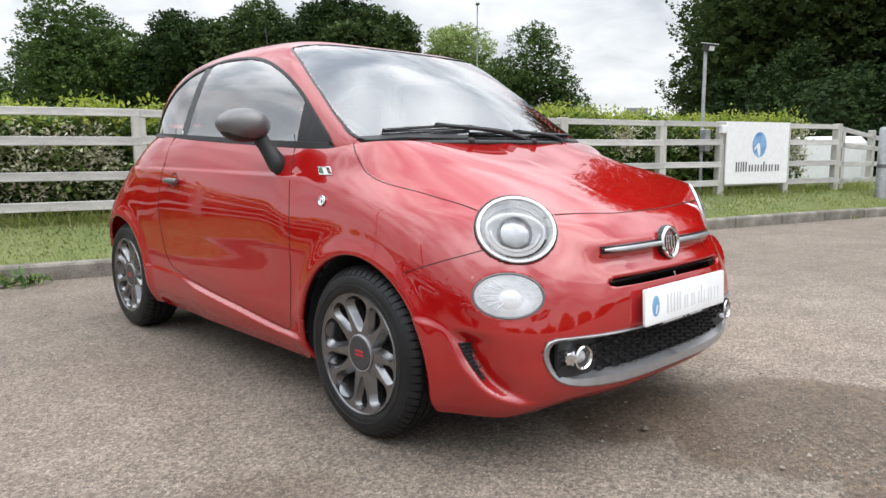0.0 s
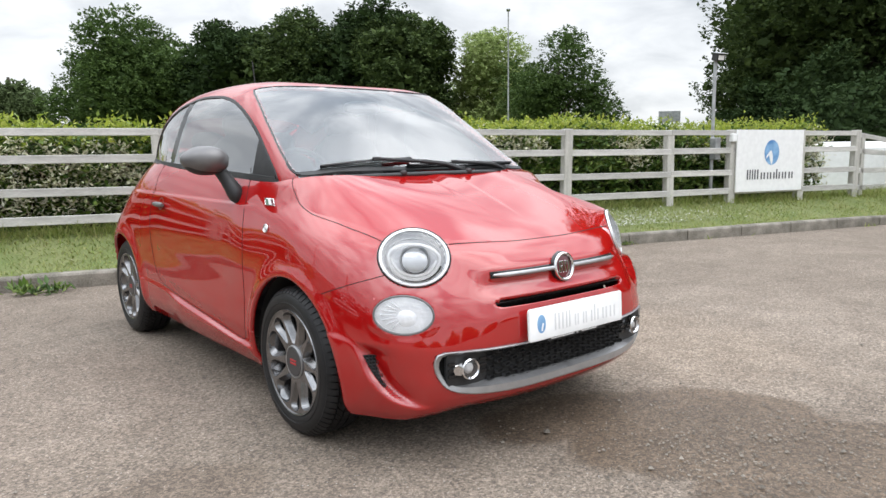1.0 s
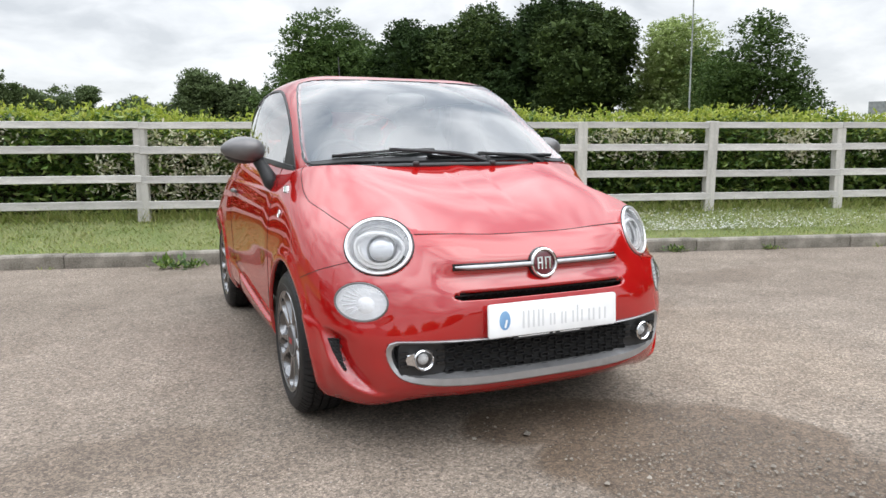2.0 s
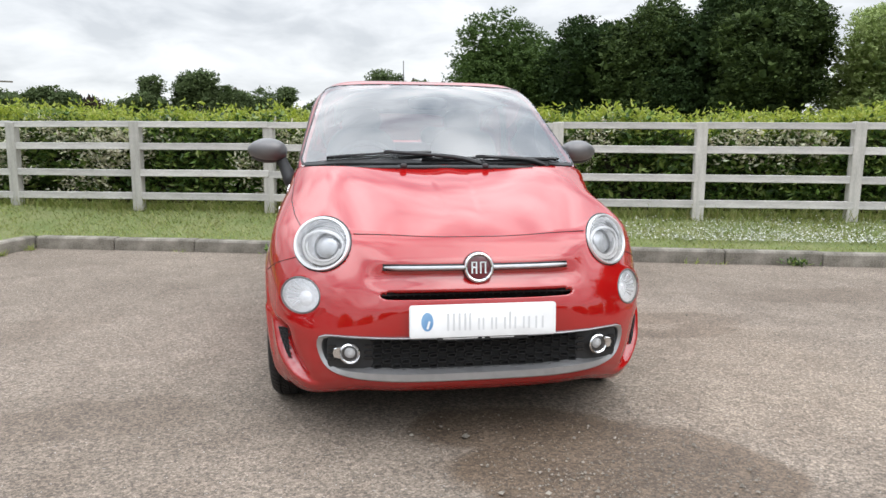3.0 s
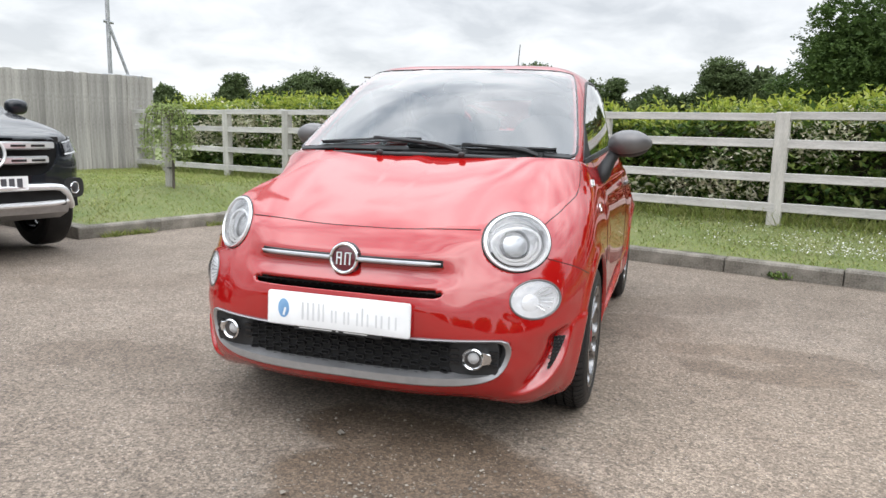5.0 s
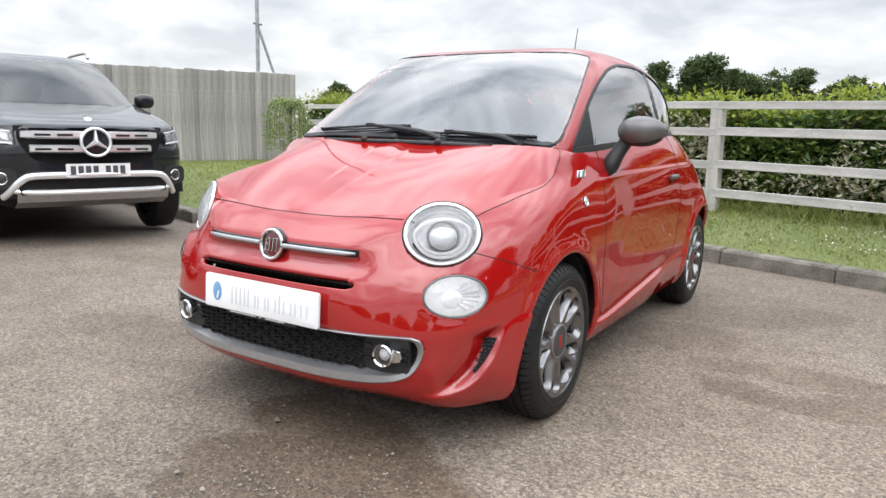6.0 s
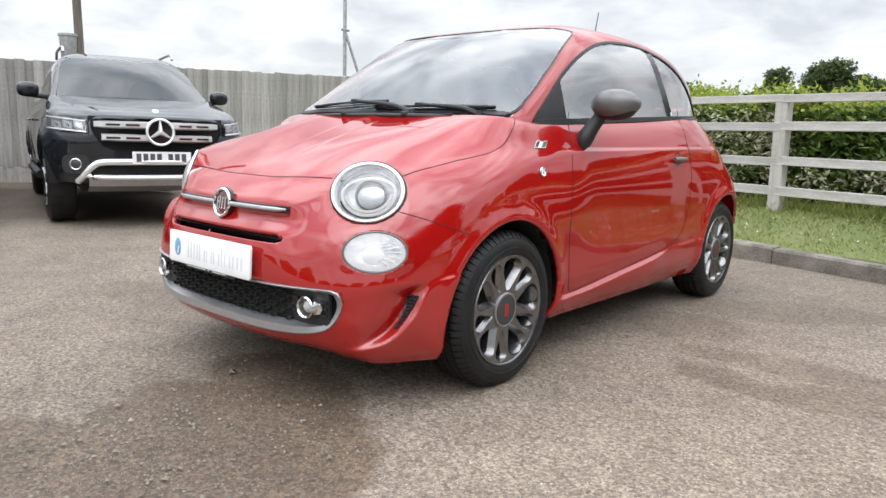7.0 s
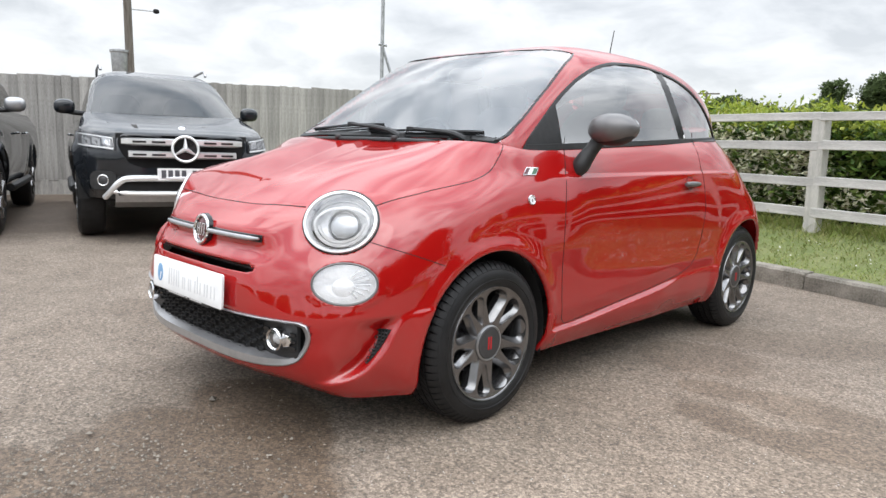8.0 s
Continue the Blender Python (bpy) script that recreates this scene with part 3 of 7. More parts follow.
for s in POSTS:
    ob = new("post", post_mesh)
    ob.parent, ob.matrix_basis = fence, pose(s, FENCE_Y, FENCE_TOP - 1.035 + frnd.uniform(-0.008, 0.01), frnd.uniform(-0.7, 0.7), frnd.uniform(-1.0, 1.0), frnd.uniform(-2, 2))
RAILS = ((1.332, 1.405), (1.068, 1.150), (0.752, 0.834), (0.470, 0.556))
for i, (s0, s1) in enumerate(zip(POSTS, POSTS[1:])):
    for k, (z0, z1) in enumerate(RAILS):
        if s0 == 6.77 and k == 0:
            continue
        ob = new("rail", mesh_of("fence_rail", block(-0.001, s1 - s0 + 0.001, -0.019, 0.019, 0, z1 - z0, 0.005), WOOD_RAIL, 25))
        ob.parent, ob.matrix_basis = fence, pose(s0, FENCE_Y - 0.03 + frnd.uniform(-0.004, 0.004), z0 + frnd.uniform(-0.006, 0.006), frnd.uniform(-1, 1), frnd.uniform(-0.25, 0.25), 0)

# close-boarded fence behind the parked pickup
BOARD_X, BOARD_TOP = -9.75, 1.885
boards = thing("board_fence", "tall grey weathered close-boarded timber fence", "fence", SITE, kind="structure")
brnd = random.Random(5)
board_meshes = [mesh_of("fence_board", block(-0.012, 0.012, -w / 2, w / 2, 0, 1.62, 0.004), WOOD_BOARD, 25) for w in (0.128, 0.134, 0.140)]
for k, a in enumerate(np.arange(5.16, -14, -0.118)):
    ob = new("board", brnd.choice(board_meshes))
    ob.parent, ob.matrix_basis = boards, pose(BOARD_X + brnd.uniform(-0.004, 0.012) + 0.012 * (k % 2), a, BOARD_TOP - 1.62 + 0.02 * a + brnd.uniform(-0.012, 0.012), brnd.uniform(-0.14, 0.14), brnd.uniform(-0.4, 0.4), brnd.uniform(-2.5, 2.5))
for a in np.arange(5.18, -14, -2.4):
    part("gravel_board", moved(block(-0.02, 0.02, -2.39, 0, -0.1, 0.22, 0.004), pose(BOARD_X, a, 0.04 + 0.012 * a)), WOOD_BOARD, boards)
    part("post", moved(block(-0.05, 0.05, -0.05, 0.05, -0.3, 1.70, 0.006), pose(BOARD_X - 0.07, a, 0.02 * a)), WOOD_POST, boards)
    for z in (0.45, 1.05, 1.55):
        part("arris_rail", moved(block(-0.03, 0.03, -2.4, 0, z, z + 0.08, 0.006), pose(BOARD_X - 0.05, a, 0)), WOOD_BOARD, boards)


# ---- leaves: many small folded blades in one mesh ----
def leaves(centres, size, aspect, tilt_up, seed, droop=0.35):
    """Diamond leaves round the given centres, with their own lengths and turns."""
    r = np.random.default_rng(seed)
    n = len(centres)
    length = size * r.uniform(0.6, 1.35, n)[:, None]
    yaw, pitch = r.uniform(0, 2 * np.pi, n), r.normal(tilt_up, 0.5, n)
    along = np.stack([np.cos(yaw) * np.cos(pitch), np.sin(yaw) * np.cos(pitch), np.sin(pitch)], 1)
    roll = r.normal(0, 0.6, n)[:, None]
    flat = np.stack([-np.sin(yaw), np.cos(yaw), 0 * yaw], 1)
    across = flat * np.cos(roll) + np.cross(along, flat) * np.sin(roll)
    up = np.cross(across, along)
    tip = centres + along * length - up * length * droop * 0.5
    mid = centres + along * length * 0.45
    half = across * length * aspect / 2
    v = np.stack([centres, mid + half, tip, mid - half], 1).reshape(-1, 3)
    return v, np.arange(4 * n).reshape(-1, 4)


def stuff(name, sheet, mat, label, category, m=None):
    return solo(name, (sheet[0].tolist(), sheet[1].tolist()), mat, label, category, m, kind="stuff", angle=0)


def leaf_part(name, sheet, mat, parent):
    ob = part(name, (sheet[0].tolist(), sheet[1].tolist()), mat, parent, angle=0)
    ob["kind"] = "stuff"
    return ob


# hedge: sprigs of leaves through its front and top, darker inside
hrng = np.random.default_rng(21)
HEDGE_S0, HEDGE_S1, HEDGE_A0, HEDGE_A1 = -9.3, 9.2, 5.12, 6.5


def hedge_top(s):
    return (1.45 + 0.035 * np.sin(s * 1.7) + 0.035 * np.sin(s * 4.3 + 1) + 0.03 * np.sin(s * 9.1 + 2) + 0.05 * smoothstep(0.5, -3.5, s) - 0.02 * smoothstep(3, 8, s)) - 0.05 - 0.10 * np.exp(-(((s + 1.6) / 1.7) ** 2))


hedge = thing("hedge", "dense variegated hedge with lime green tips and cream leaves", "hedge", SITE)


def sprigs(n, per, spread, z_of, a_of, s0=HEDGE_S0, s1=HEDGE_S1):
    s = hrng.uniform(s0, s1, n)
    top = hedge_top(s)
    c = np.stack([s, a_of(n, s), z_of(n, top)], 1)
    return np.repeat(c, per, 0) + hrng.normal(0, spread, (n * per, 3))


front = sprigs(6800, 7, 0.055, lambda n, top: 0.38 + (top - 0.38) * hrng.uniform(0, 1, n) ** 0.9, lambda n, s: HEDGE_A0 + 0.10 + np.abs(hrng.normal(0, 0.16, n)) + 0.06 * np.sin(s * 5) * hrng.uniform(0, 1, n))
leaf_part("leaves", leaves(front, 0.092, 0.46, 0.05, 1), HEDGE_LEAF, hedge)
crown = sprigs(3900, 9, 0.055, lambda n, top: top + 0.015 + hrng.normal(0, 0.045, n) + 0.05 * (hrng.uniform(0, 1, n) > 0.93) * hrng.uniform(0, 2.2, n), lambda n, s: hrng.uniform(HEDGE_A0 + 0.02, HEDGE_A1, n))
leaf_part("young_growth", leaves(crown, 0.066, 0.48, 0.25, 2), HEDGE_TIP, hedge)
# pale sprays come in drifts
drift = sprigs(5200, 7, 0.045, lambda n, top: 0.5 + (top - 0.56) * hrng.uniform(0, 1, n) ** 0.8, lambda n, s: HEDGE_A0 + 0.03 + np.abs(hrng.normal(0, 0.07, n)))
keep = np.repeat([noise.noise((c[0] * 1.1, 2.5, c[2] * 1.6)) + 0.45 * noise.noise((c[0] * 4, 0.5, c[2] * 4)) > 0.04 for c in drift[::7]], 7)
leaf_part("pale_leaves", leaves(drift[keep], 0.062, 0.42, 0.15, 3), HEDGE_CREAM, hedge)
# plain dark box: the shade inside the hedge is put into its colour
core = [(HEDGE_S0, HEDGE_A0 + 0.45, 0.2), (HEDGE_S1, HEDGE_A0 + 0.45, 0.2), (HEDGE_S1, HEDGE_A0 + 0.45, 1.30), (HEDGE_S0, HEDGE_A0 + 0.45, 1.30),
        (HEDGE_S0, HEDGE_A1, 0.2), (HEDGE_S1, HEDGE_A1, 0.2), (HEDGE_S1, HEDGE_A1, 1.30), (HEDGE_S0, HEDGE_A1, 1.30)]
part("shaded_core", (core, [(0, 1, 2, 3), (3, 2, 6, 7), (1, 5, 6, 2), (4, 0, 3, 7), (5, 4, 7, 6)]), SHADED_CORE, hedge, angle=0)


# grass blades and daisies
def blades(s, a, height, seed):
    r = np.random.default_rng(seed)
    n = len(s)
    z = bank_height(s, a) - 0.008
    yaw, h = r.uniform(0, 2 * np.pi, n), height * r.uniform(0.4, 1.5, n)
    base = np.stack([s, a, z], 1)
    w = 0.0035 + 0.003 * r.uniform(0, 1, n)
    side = np.stack([np.cos(yaw) * w, np.sin(yaw) * w, 0 * w], 1)
    lean = np.stack([np.cos(yaw + 1.3) * h * r.uniform(0.5, 1.7, n), np.sin(yaw + 1.3) * h * r.uniform(0.5, 1.7, n), h], 1)
    v = np.stack([base - side, base + side, base + lean + side * 0.2, base + lean - side * 0.2], 1).reshape(-1, 3)
    return v, np.arange(4 * n).reshape(-1, 4)


gs = np.concatenate([hrng.uniform(-10.3, 10.5, 70000), hrng.uniform(-10.3, KERB_X - 0.12, 24000)])
ga = np.concatenate([KERB_Y + 0.13 + 1.25 * hrng.uniform(0, 1, 70000), hrng.uniform(1.35, KERB_Y + 0.2, 24000)])
stuff("grass", blades(gs, ga, 0.026, 4), GRASS, "short mixed grass with paler dry blades", "grass", SITE)
ts = hrng.uniform(-10.3, 10.5, 9000)
stuff("long_grass", blades(ts, FENCE_Y + hrng.normal(0.05, 0.09, 9000), 0.11, 5), GRASS, "longer grass tufts along the foot of the fence", "grass", SITE)

# ---- the small red hatchback; front axle at y = 0, nose towards -y ----
car = thing("hatchback_car", "glossy red three-door hatchback with dark grey alloy wheels parked on tarmac", "car")
BELT_Z = 1.03
nose_y = pchip([0.19, 0.22, 0.26, 0.31, 0.36, 0.45, 0.52, 0.58, 0.64, 0.69, 0.73, 0.765, 0.80, 0.85, 0.90, 0.95, 0.99, 1.015, 1.03],
               [-0.70, -0.738, -0.758, -0.762, -0.758, -0.768, -0.766, -0.752, -0.728, -0.700, -0.665, -0.618, -0.545, -0.425, -0.295, -0.155, -0.035, 0.035, 0.085])
half_w = pchip([0.19, 0.24, 0.30, 0.40, 0.50, 0.60, 0.70, 0.80, 0.85, 0.90, 0.95, 1.0, 1.03],
               [0.745, 0.775, 0.795, 0.803, 0.805, 0.805, 0.798, 0.780, 0.768, 0.754, 0.736, 0.714, 0.697])
front_y0 = pchip([0.19, 0.60, 0.75, 0.85, 0.92, 1.0, 1.03], [0.0, 0.0, 0.04, 0.25, 0.50, 0.72, 0.80])
front_p = pchip([0.19, 0.45, 0.60, 0.76, 0.90, 0.96, 1.0, 1.03], [3.0, 3.2, 3.0, 2.6, 3.0, 4.6, 8.0, 12.0])
rear_y = pchip([0.19, 0.30, 0.45, 0.60, 0.80, 1.03], [2.66, 2.76, 2.80, 2.80, 2.76, 2.70])
rear_y0 = pchip([0.19, 0.65, 0.85, 1.0, 1.03], [2.25, 2.2, 1.8, 1.3, 1.2])
rear_p = pchip([0.19, 0.65, 1.03], [3.0, 2.9, 2.5])
rise_y = pchip([-2, 0.05, 0.15, 0.32, 1.0, 2.3, 3.0], [0, 0, -0.012, -0.03, -0.006, 0.06, 0.07])
NF, NS, NR = 200, 160, 44


def even(pts, n):
    d = np.r_[0, np.cumsum(np.linalg.norm(np.diff(pts, axis=0), axis=1))]
    s = np.linspace(0, d[-1], n)
    return np.stack([np.interp(s, d, pts[:, k]) for k in range(2)], 1)


def contour(z):
    """Half of the body's outline in plan at a height, from the nose to the tail."""
    w, a = float(half_w(z)), np.linspace(0, math.pi / 2, 700)
    p, y0, yc = float(front_p(z)), float(front_y0(z)), float(nose_y(z))
    f = even(np.stack([w * np.sin(a) ** (2 / p), y0 - (y0 - yc) * np.cos(a) ** (2 / p)], 1), NF + 1)
    q, r0, yr = float(rear_p(z)), float(rear_y0(z)), float(rear_y(z))
    b = even(np.stack([w * np.cos(a) ** (2 / q), r0 + (yr - r0) * np.sin(a) ** (2 / q)], 1), NR + 1)
    side = np.stack([np.full(NS + 1, w), np.linspace(y0, r0, NS + 1)], 1)
    return np.concatenate([f, side[1:], b[1:]])


fine_z = np.linspace(0.19, BELT_Z, 600)
climb = np.r_[0, np.cumsum(np.hypot(np.diff(nose_y(fine_z)), np.diff(fine_z)) + 0.6 * np.diff(fine_z))]
levels = np.interp(np.linspace(0, climb[-1], 200), climb, fine_z)
half = np.array([np.c_[contour(z), np.full(NF + NS + NR + 1, z)] for z in levels])
ring = np.concatenate([half, half[:, -2:0:-1] * [-1, 1, 1]], 1)
rows, cols = ring.shape[:2]
ring[..., 2] += rise_y(ring[..., 1]) * smoothstep(0.72, 1.0, ring[..., 2])


def lamp_frame(centre, side, up):
    """Axes of a lamp: x across, y up, z out of the body."""
    x = Vector(side).normalized()
    n = x.cross(Vector(up)).normalized()
    m = Matrix((x, n.cross(x), n)).transposed().to_4x4()
    m.translation = centre
    return m


HEAD_M, HEAD_R = lamp_frame((0.570, -0.515, 0.746), (0.214, 0.156, 0.025), (0.012, 0.092, 0.194)), (0.130, 0.108)
DAY_M, DAY_R = lamp_frame((0.656, -0.562, 0.558), (0.149, 0.154, 0.005), (0.012, 0.048, 0.124)), (0.106, 0.067)
SKIRT = np.array([(0.56, 0.228), (0.60, 0.236), (0.64, 0.247), (0.68, 0.263), (0.71, 0.288), (0.73, 0.325), (0.745, 0.365), (0.757, 0.410), (0.770, 0.448), (0.785, 0.467), (0.80, 0.474), (0.82, 0.475)])
skirt_z = pchip(SKIRT[:, 0], SKIRT[:, 1])
sill_z = pchip([0.0, 0.44, 0.90, 1.25, 1.37, 1.48, 1.9, 2.3], [0.272, 0.276, 0.316, 0.350, 0.366, 0.382, 0.398, 0.405])


def shaped(v):
    """Flares, skirts, recesses and lamp bosses on the plain body."""
    v = v.copy()
    x, y, z = np.abs(v[:, 0]), v[:, 1], v[:, 2]
    sx = np.sign(v[:, 0])
    out = np.zeros(len(v))
    for cy in (0.0, 2.235):
        r = np.hypot(y - cy, z - 0.29)
        out += 0.016 * np.exp(-(((r - 0.355) / 0.045) ** 2)) * smoothstep(0.60, 0.74, x)
    side = smoothstep(0.35, 0.40, y) * smoothstep(1.92, 1.86, y) * (x > 0.6)
    out += side * (1 - 0.75 * smoothstep(1.25, 1.48, y)) * (0.014 * smoothstep(0.006, -0.005, z - sill_z(y)) - 0.008 * smoothstep(0.09, 0.006, z - sill_z(y)) * smoothstep(-0.005, 0.006, z - sill_z(y)))
    out -= side * 0.010 * np.exp(-(((z - 0.62) / 0.16) ** 2)) * smoothstep(0.45, 0.7, y) * smoothstep(1.9, 1.6, y)
    # shoulder fold along the flank
    fold = 0.900 + 0.012 * smoothstep(0.5, 2.0, y)
    out += 0.007 * smoothstep(0.010, -0.008, z - fold) * smoothstep(0.55, 0.80, z) * smoothstep(0.34, 0.60, y) * smoothstep(2.55, 2.2, y) * (x > 0.5)
    front = (y < -0.02) & (x > 0.56)
    lip = np.where(y > -0.30, 0.474, skirt_z(x))
    slope = np.where(y > -0.30, 0.0, (skirt_z(x + 0.005) - skirt_z(x - 0.005)) / 0.01)
    off = (z - lip) / np.sqrt(1 + slope**2)
    out += front * smoothstep(0.006, -0.006, off) * (0.015 - 0.010 * smoothstep(0.735, 0.775, x)) * smoothstep(0.56, 0.63, x)
    out -= front * 0.042 * np.exp(-np.maximum(off, 0) / 0.055) * smoothstep(-0.004, 0.012, off) * smoothstep(0.60, 0.715, x) * smoothstep(0.780, 0.752, x) * smoothstep(0.46, 0.405, z) * smoothstep(0.230, 0.265, z)
    v[:, 2] += 0.016 * smoothstep(0.40, 0.25, z) * smoothstep(0.66, 0.48, x) * (y < -0.3)
    v[:, 2] -= 0.026 * smoothstep(0.40, 0.62, x) * smoothstep(0.30, 0.19, z) * (y < 0.1)
    # outward in plan
    nx, ny = np.maximum(x / 0.8, 0) ** 3, np.where(y < 0, -(np.abs(y) / 0.75) ** 3, 0)
    ln = np.maximum(np.hypot(nx, ny), 1e-6)
    v[:, 0] += sx * out * nx / ln
    v[:, 1] += out * ny / ln
    # moustache recess between bonnet edge and slot, and a bulge that carries the plate
    mid = smoothstep(0.46, 0.30, x) * (y < -0.4)
    v[:, 1] += mid * 0.020 * np.exp(-(((z - 0.640) / 0.030) ** 2))
    v[:, 1] -= mid * 0.008 * np.exp(-(((z - 0.702) / 0.022) ** 2))
    # bonnet: faint central ridge
    top = smoothstep(0.80, 0.86, z) * (y < 0.1)
    v[:, 2] += top * 0.006 * np.exp(-((x / 0.05) ** 2))
    for m, (ra, rb), push in ((HEAD_M, HEAD_R, 0.004), (DAY_M, DAY_R, 0.002)):
        for s in (1, -1):
            w = (v * [s, 1, 1] - np.array(m.translation)) @ np.array(m.to_3x3())
            rho = np.hypot(w[:, 0] / ra, w[:, 1] / rb)
            near = (np.abs(w[:, 2]) < 0.16) & (v[:, 0] * s > 0.2)
            if push < 0.003:
                lift = np.where(near, smoothstep(1.36, 1.17, rho), 0) * (push - w[:, 2])
            else:
                # carry the rim's height outward, fading, so that the wing flows into the lamp
                ang, rim = np.arctan2(w[:, 1] / rb, w[:, 0] / ra), near & (np.abs(rho - 1) < 0.10)
                c = np.stack([np.ones(rim.sum())] + [q(k * ang[rim]) for k in (1, 2, 3) for q in (np.cos, np.sin)], 1)
                fit = np.linalg.lstsq(c, push - w[rim, 2], rcond=None)[0]
                edge = np.stack([np.ones(len(v))] + [q(k * ang) for k in (1, 2, 3) for q in (np.cos, np.sin)], 1) @ fit
                near = (np.abs(w[:, 2]) < 0.50) & (v[:, 0] * s > 0.0)
                blend = smoothstep(0.90, 1.12, rho)
                lift = np.where(near, (push - w[:, 2]) * (1 - blend) + edge * blend * (1 - np.clip((rho - 1) / 2.9, 0, 1)) ** 2 * (1 + 2 * np.clip((rho - 1) / 2.9, 0, 1)) * smoothstep(0.0, 0.30, v[:, 0] * s), 0)
            v += (np.array(m.to_3x3())[:, 2] * [s, 1, 1]) * lift[:, None]
    return v


verts = shaped(ring.reshape(-1, 3))
i, j = np.meshgrid(np.arange(rows - 1), np.arange(cols), indexing="ij")
quads = np.stack([i * cols + j, i * cols + (j + 1) % cols, (i + 1) * cols + (j + 1) % cols, (i + 1) * cols + j], -1).reshape(-1, 4)
shell = (verts, quads)


def both(poly):
    """An outline of the +x half, closed across the middle by its mirror image."""
    p = np.array(poly, float)
    return np.concatenate([p, p[::-1] * [-1, 1]])


def ellipse(a, b, n=64):
    t = np.linspace(0, 2 * np.pi, n, endpoint=False)
    return np.stack([a * np.cos(t), b * np.sin(t)], 1)


def mirror_m(m):
    """The mirrored frame on the -x side."""
    r = np.array(m.to_3x3())
    x, n = Vector(r[:, 0]), Vector(r[:, 2])
    x.x, n.x = -x.x, -n.x
    x = -x
    f = Matrix((x, n.cross(x), n)).transposed().to_4x4()
    f.translation = (-m.translation.x, m.translation.y, m.translation.z)
    return f


# openings
for cy, r in ((0.0, 0.348), (2.235, 0.345)):
    arch = [(cy + r * math.cos(a), 0.292 + r * math.sin(a)) for a in np.linspace(-0.25, math.pi + 0.25, 60)]
    arch = [(cy + r * 0.97, 0.0)] + arch + [(cy - r * 0.97, 0.0)]
    _, shell = split(shell, arch, [1, 2], lambda w, l: np.abs(w[:, 0]) > 0.5)
for s in (1, -1):
    for m, r in ((HEAD_M, HEAD_R), (DAY_M, DAY_R)):
        f = m if s == 1 else mirror_m(m)
        _, shell = split(shell, ellipse(*r), [0, 1], lambda w, l: np.abs(l[:, 2]) < 0.1, f)
is_nose = lambda w, l: w[:, 1] < -0.3
slot = both([(0, 0.566), (0.34, 0.566), (0.362, 0.572), (0.368, 0.584), (0.350, 0.592), (0.30, 0.598), (0, 0.600)])
_, shell = split(shell, slot, [0, 2], is_nose)
GRILLE = [(0.0, 0.259), (0.25, 0.259), (0.42, 0.265), (0.50, 0.276), (0.555, 0.300), (0.585, 0.344), (0.596, 0.390), (0.590, 0.418), (0.568, 0.430), (0.50, 0.432), (0.25, 0.430), (0.0, 0.429)]
_, shell = split(shell, both(GRILLE), [0, 2], is_nose)
# bonnet and doors are panels of their own
BONNET = spline([(0.0, -0.597), (0.20, -0.591), (0.38, -0.572), (0.48, -0.552), (0.575, -0.470), (0.650, -0.36), (0.661, -0.29), (0.673, -0.21), (0.687, -0.115), (0.699, -0.03), (0.702, 0.06), (0.694, 0.11), (0.676, 0.16), (0.64, 0.30)], 60)
bonnet, shell = split(shell, both(np.concatenate([BONNET, [(0.0, 0.30)]])), [0, 1], lambda w, l: (w[:, 2] > 0.72), snap=False)
DOOR = np.concatenate([spline([(0.56, 1.06), (0.475, 0.87), (0.430, 0.71), (0.418, 0.54), (0.430, 0.40), (0.450, 0.315)], 20), spline([(0.48, 0.290), (0.90, 0.330), (1.25, 0.366), (1.40, 0.388), (1.58, 0.436), (1.68, 0.58), (1.705, 0.74), (1.70, 0.92), (1.73, 1.03), (1.76, 1.12)], 50)])
doors = []
for s in (1, -1):
    d, shell = split(shell, DOOR, [1, 2], lambda w, l: w[:, 0] * s > 0.5, snap=False)
    doors.append(d)


def as_g(sheet):
    return sheet[0].tolist(), sheet[1].tolist()


# the press-formed upper panels carry soft, even reflections
soft = normals((ring.reshape(-1, 3), quads)).reshape(rows, cols, 3)
for _ in range(260):
    soft = (np.roll(soft, 1, 1) + 2 * soft + np.roll(soft, -1, 1)) / 4
    soft = np.concatenate([soft[:1], (soft[:-2] + 2 * soft[1:-1] + soft[2:]) / 4, soft[-1:]])
grid_v = verts.reshape(rows, cols, 3)
upper = smoothstep(0.70, 0.78, grid_v[..., 2]) * smoothstep(0.50, 0.25, grid_v[..., 1])
corner_wing = smoothstep(0.44, 0.54, grid_v[..., 2]) * smoothstep(0.40, 0.50, np.abs(grid_v[..., 0])) * smoothstep(0.10, 0.0, grid_v[..., 1]) * smoothstep(0.37, 0.44, np.hypot(grid_v[..., 1], grid_v[..., 2] - 0.29))
share = np.maximum(upper, corner_wing)[..., None]
soft = soft * share + normals((verts, quads)).reshape(rows, cols, 3) * (1 - share)
soft = (soft / np.linalg.norm(soft, axis=2, keepdims=True)).reshape(-1, 3)


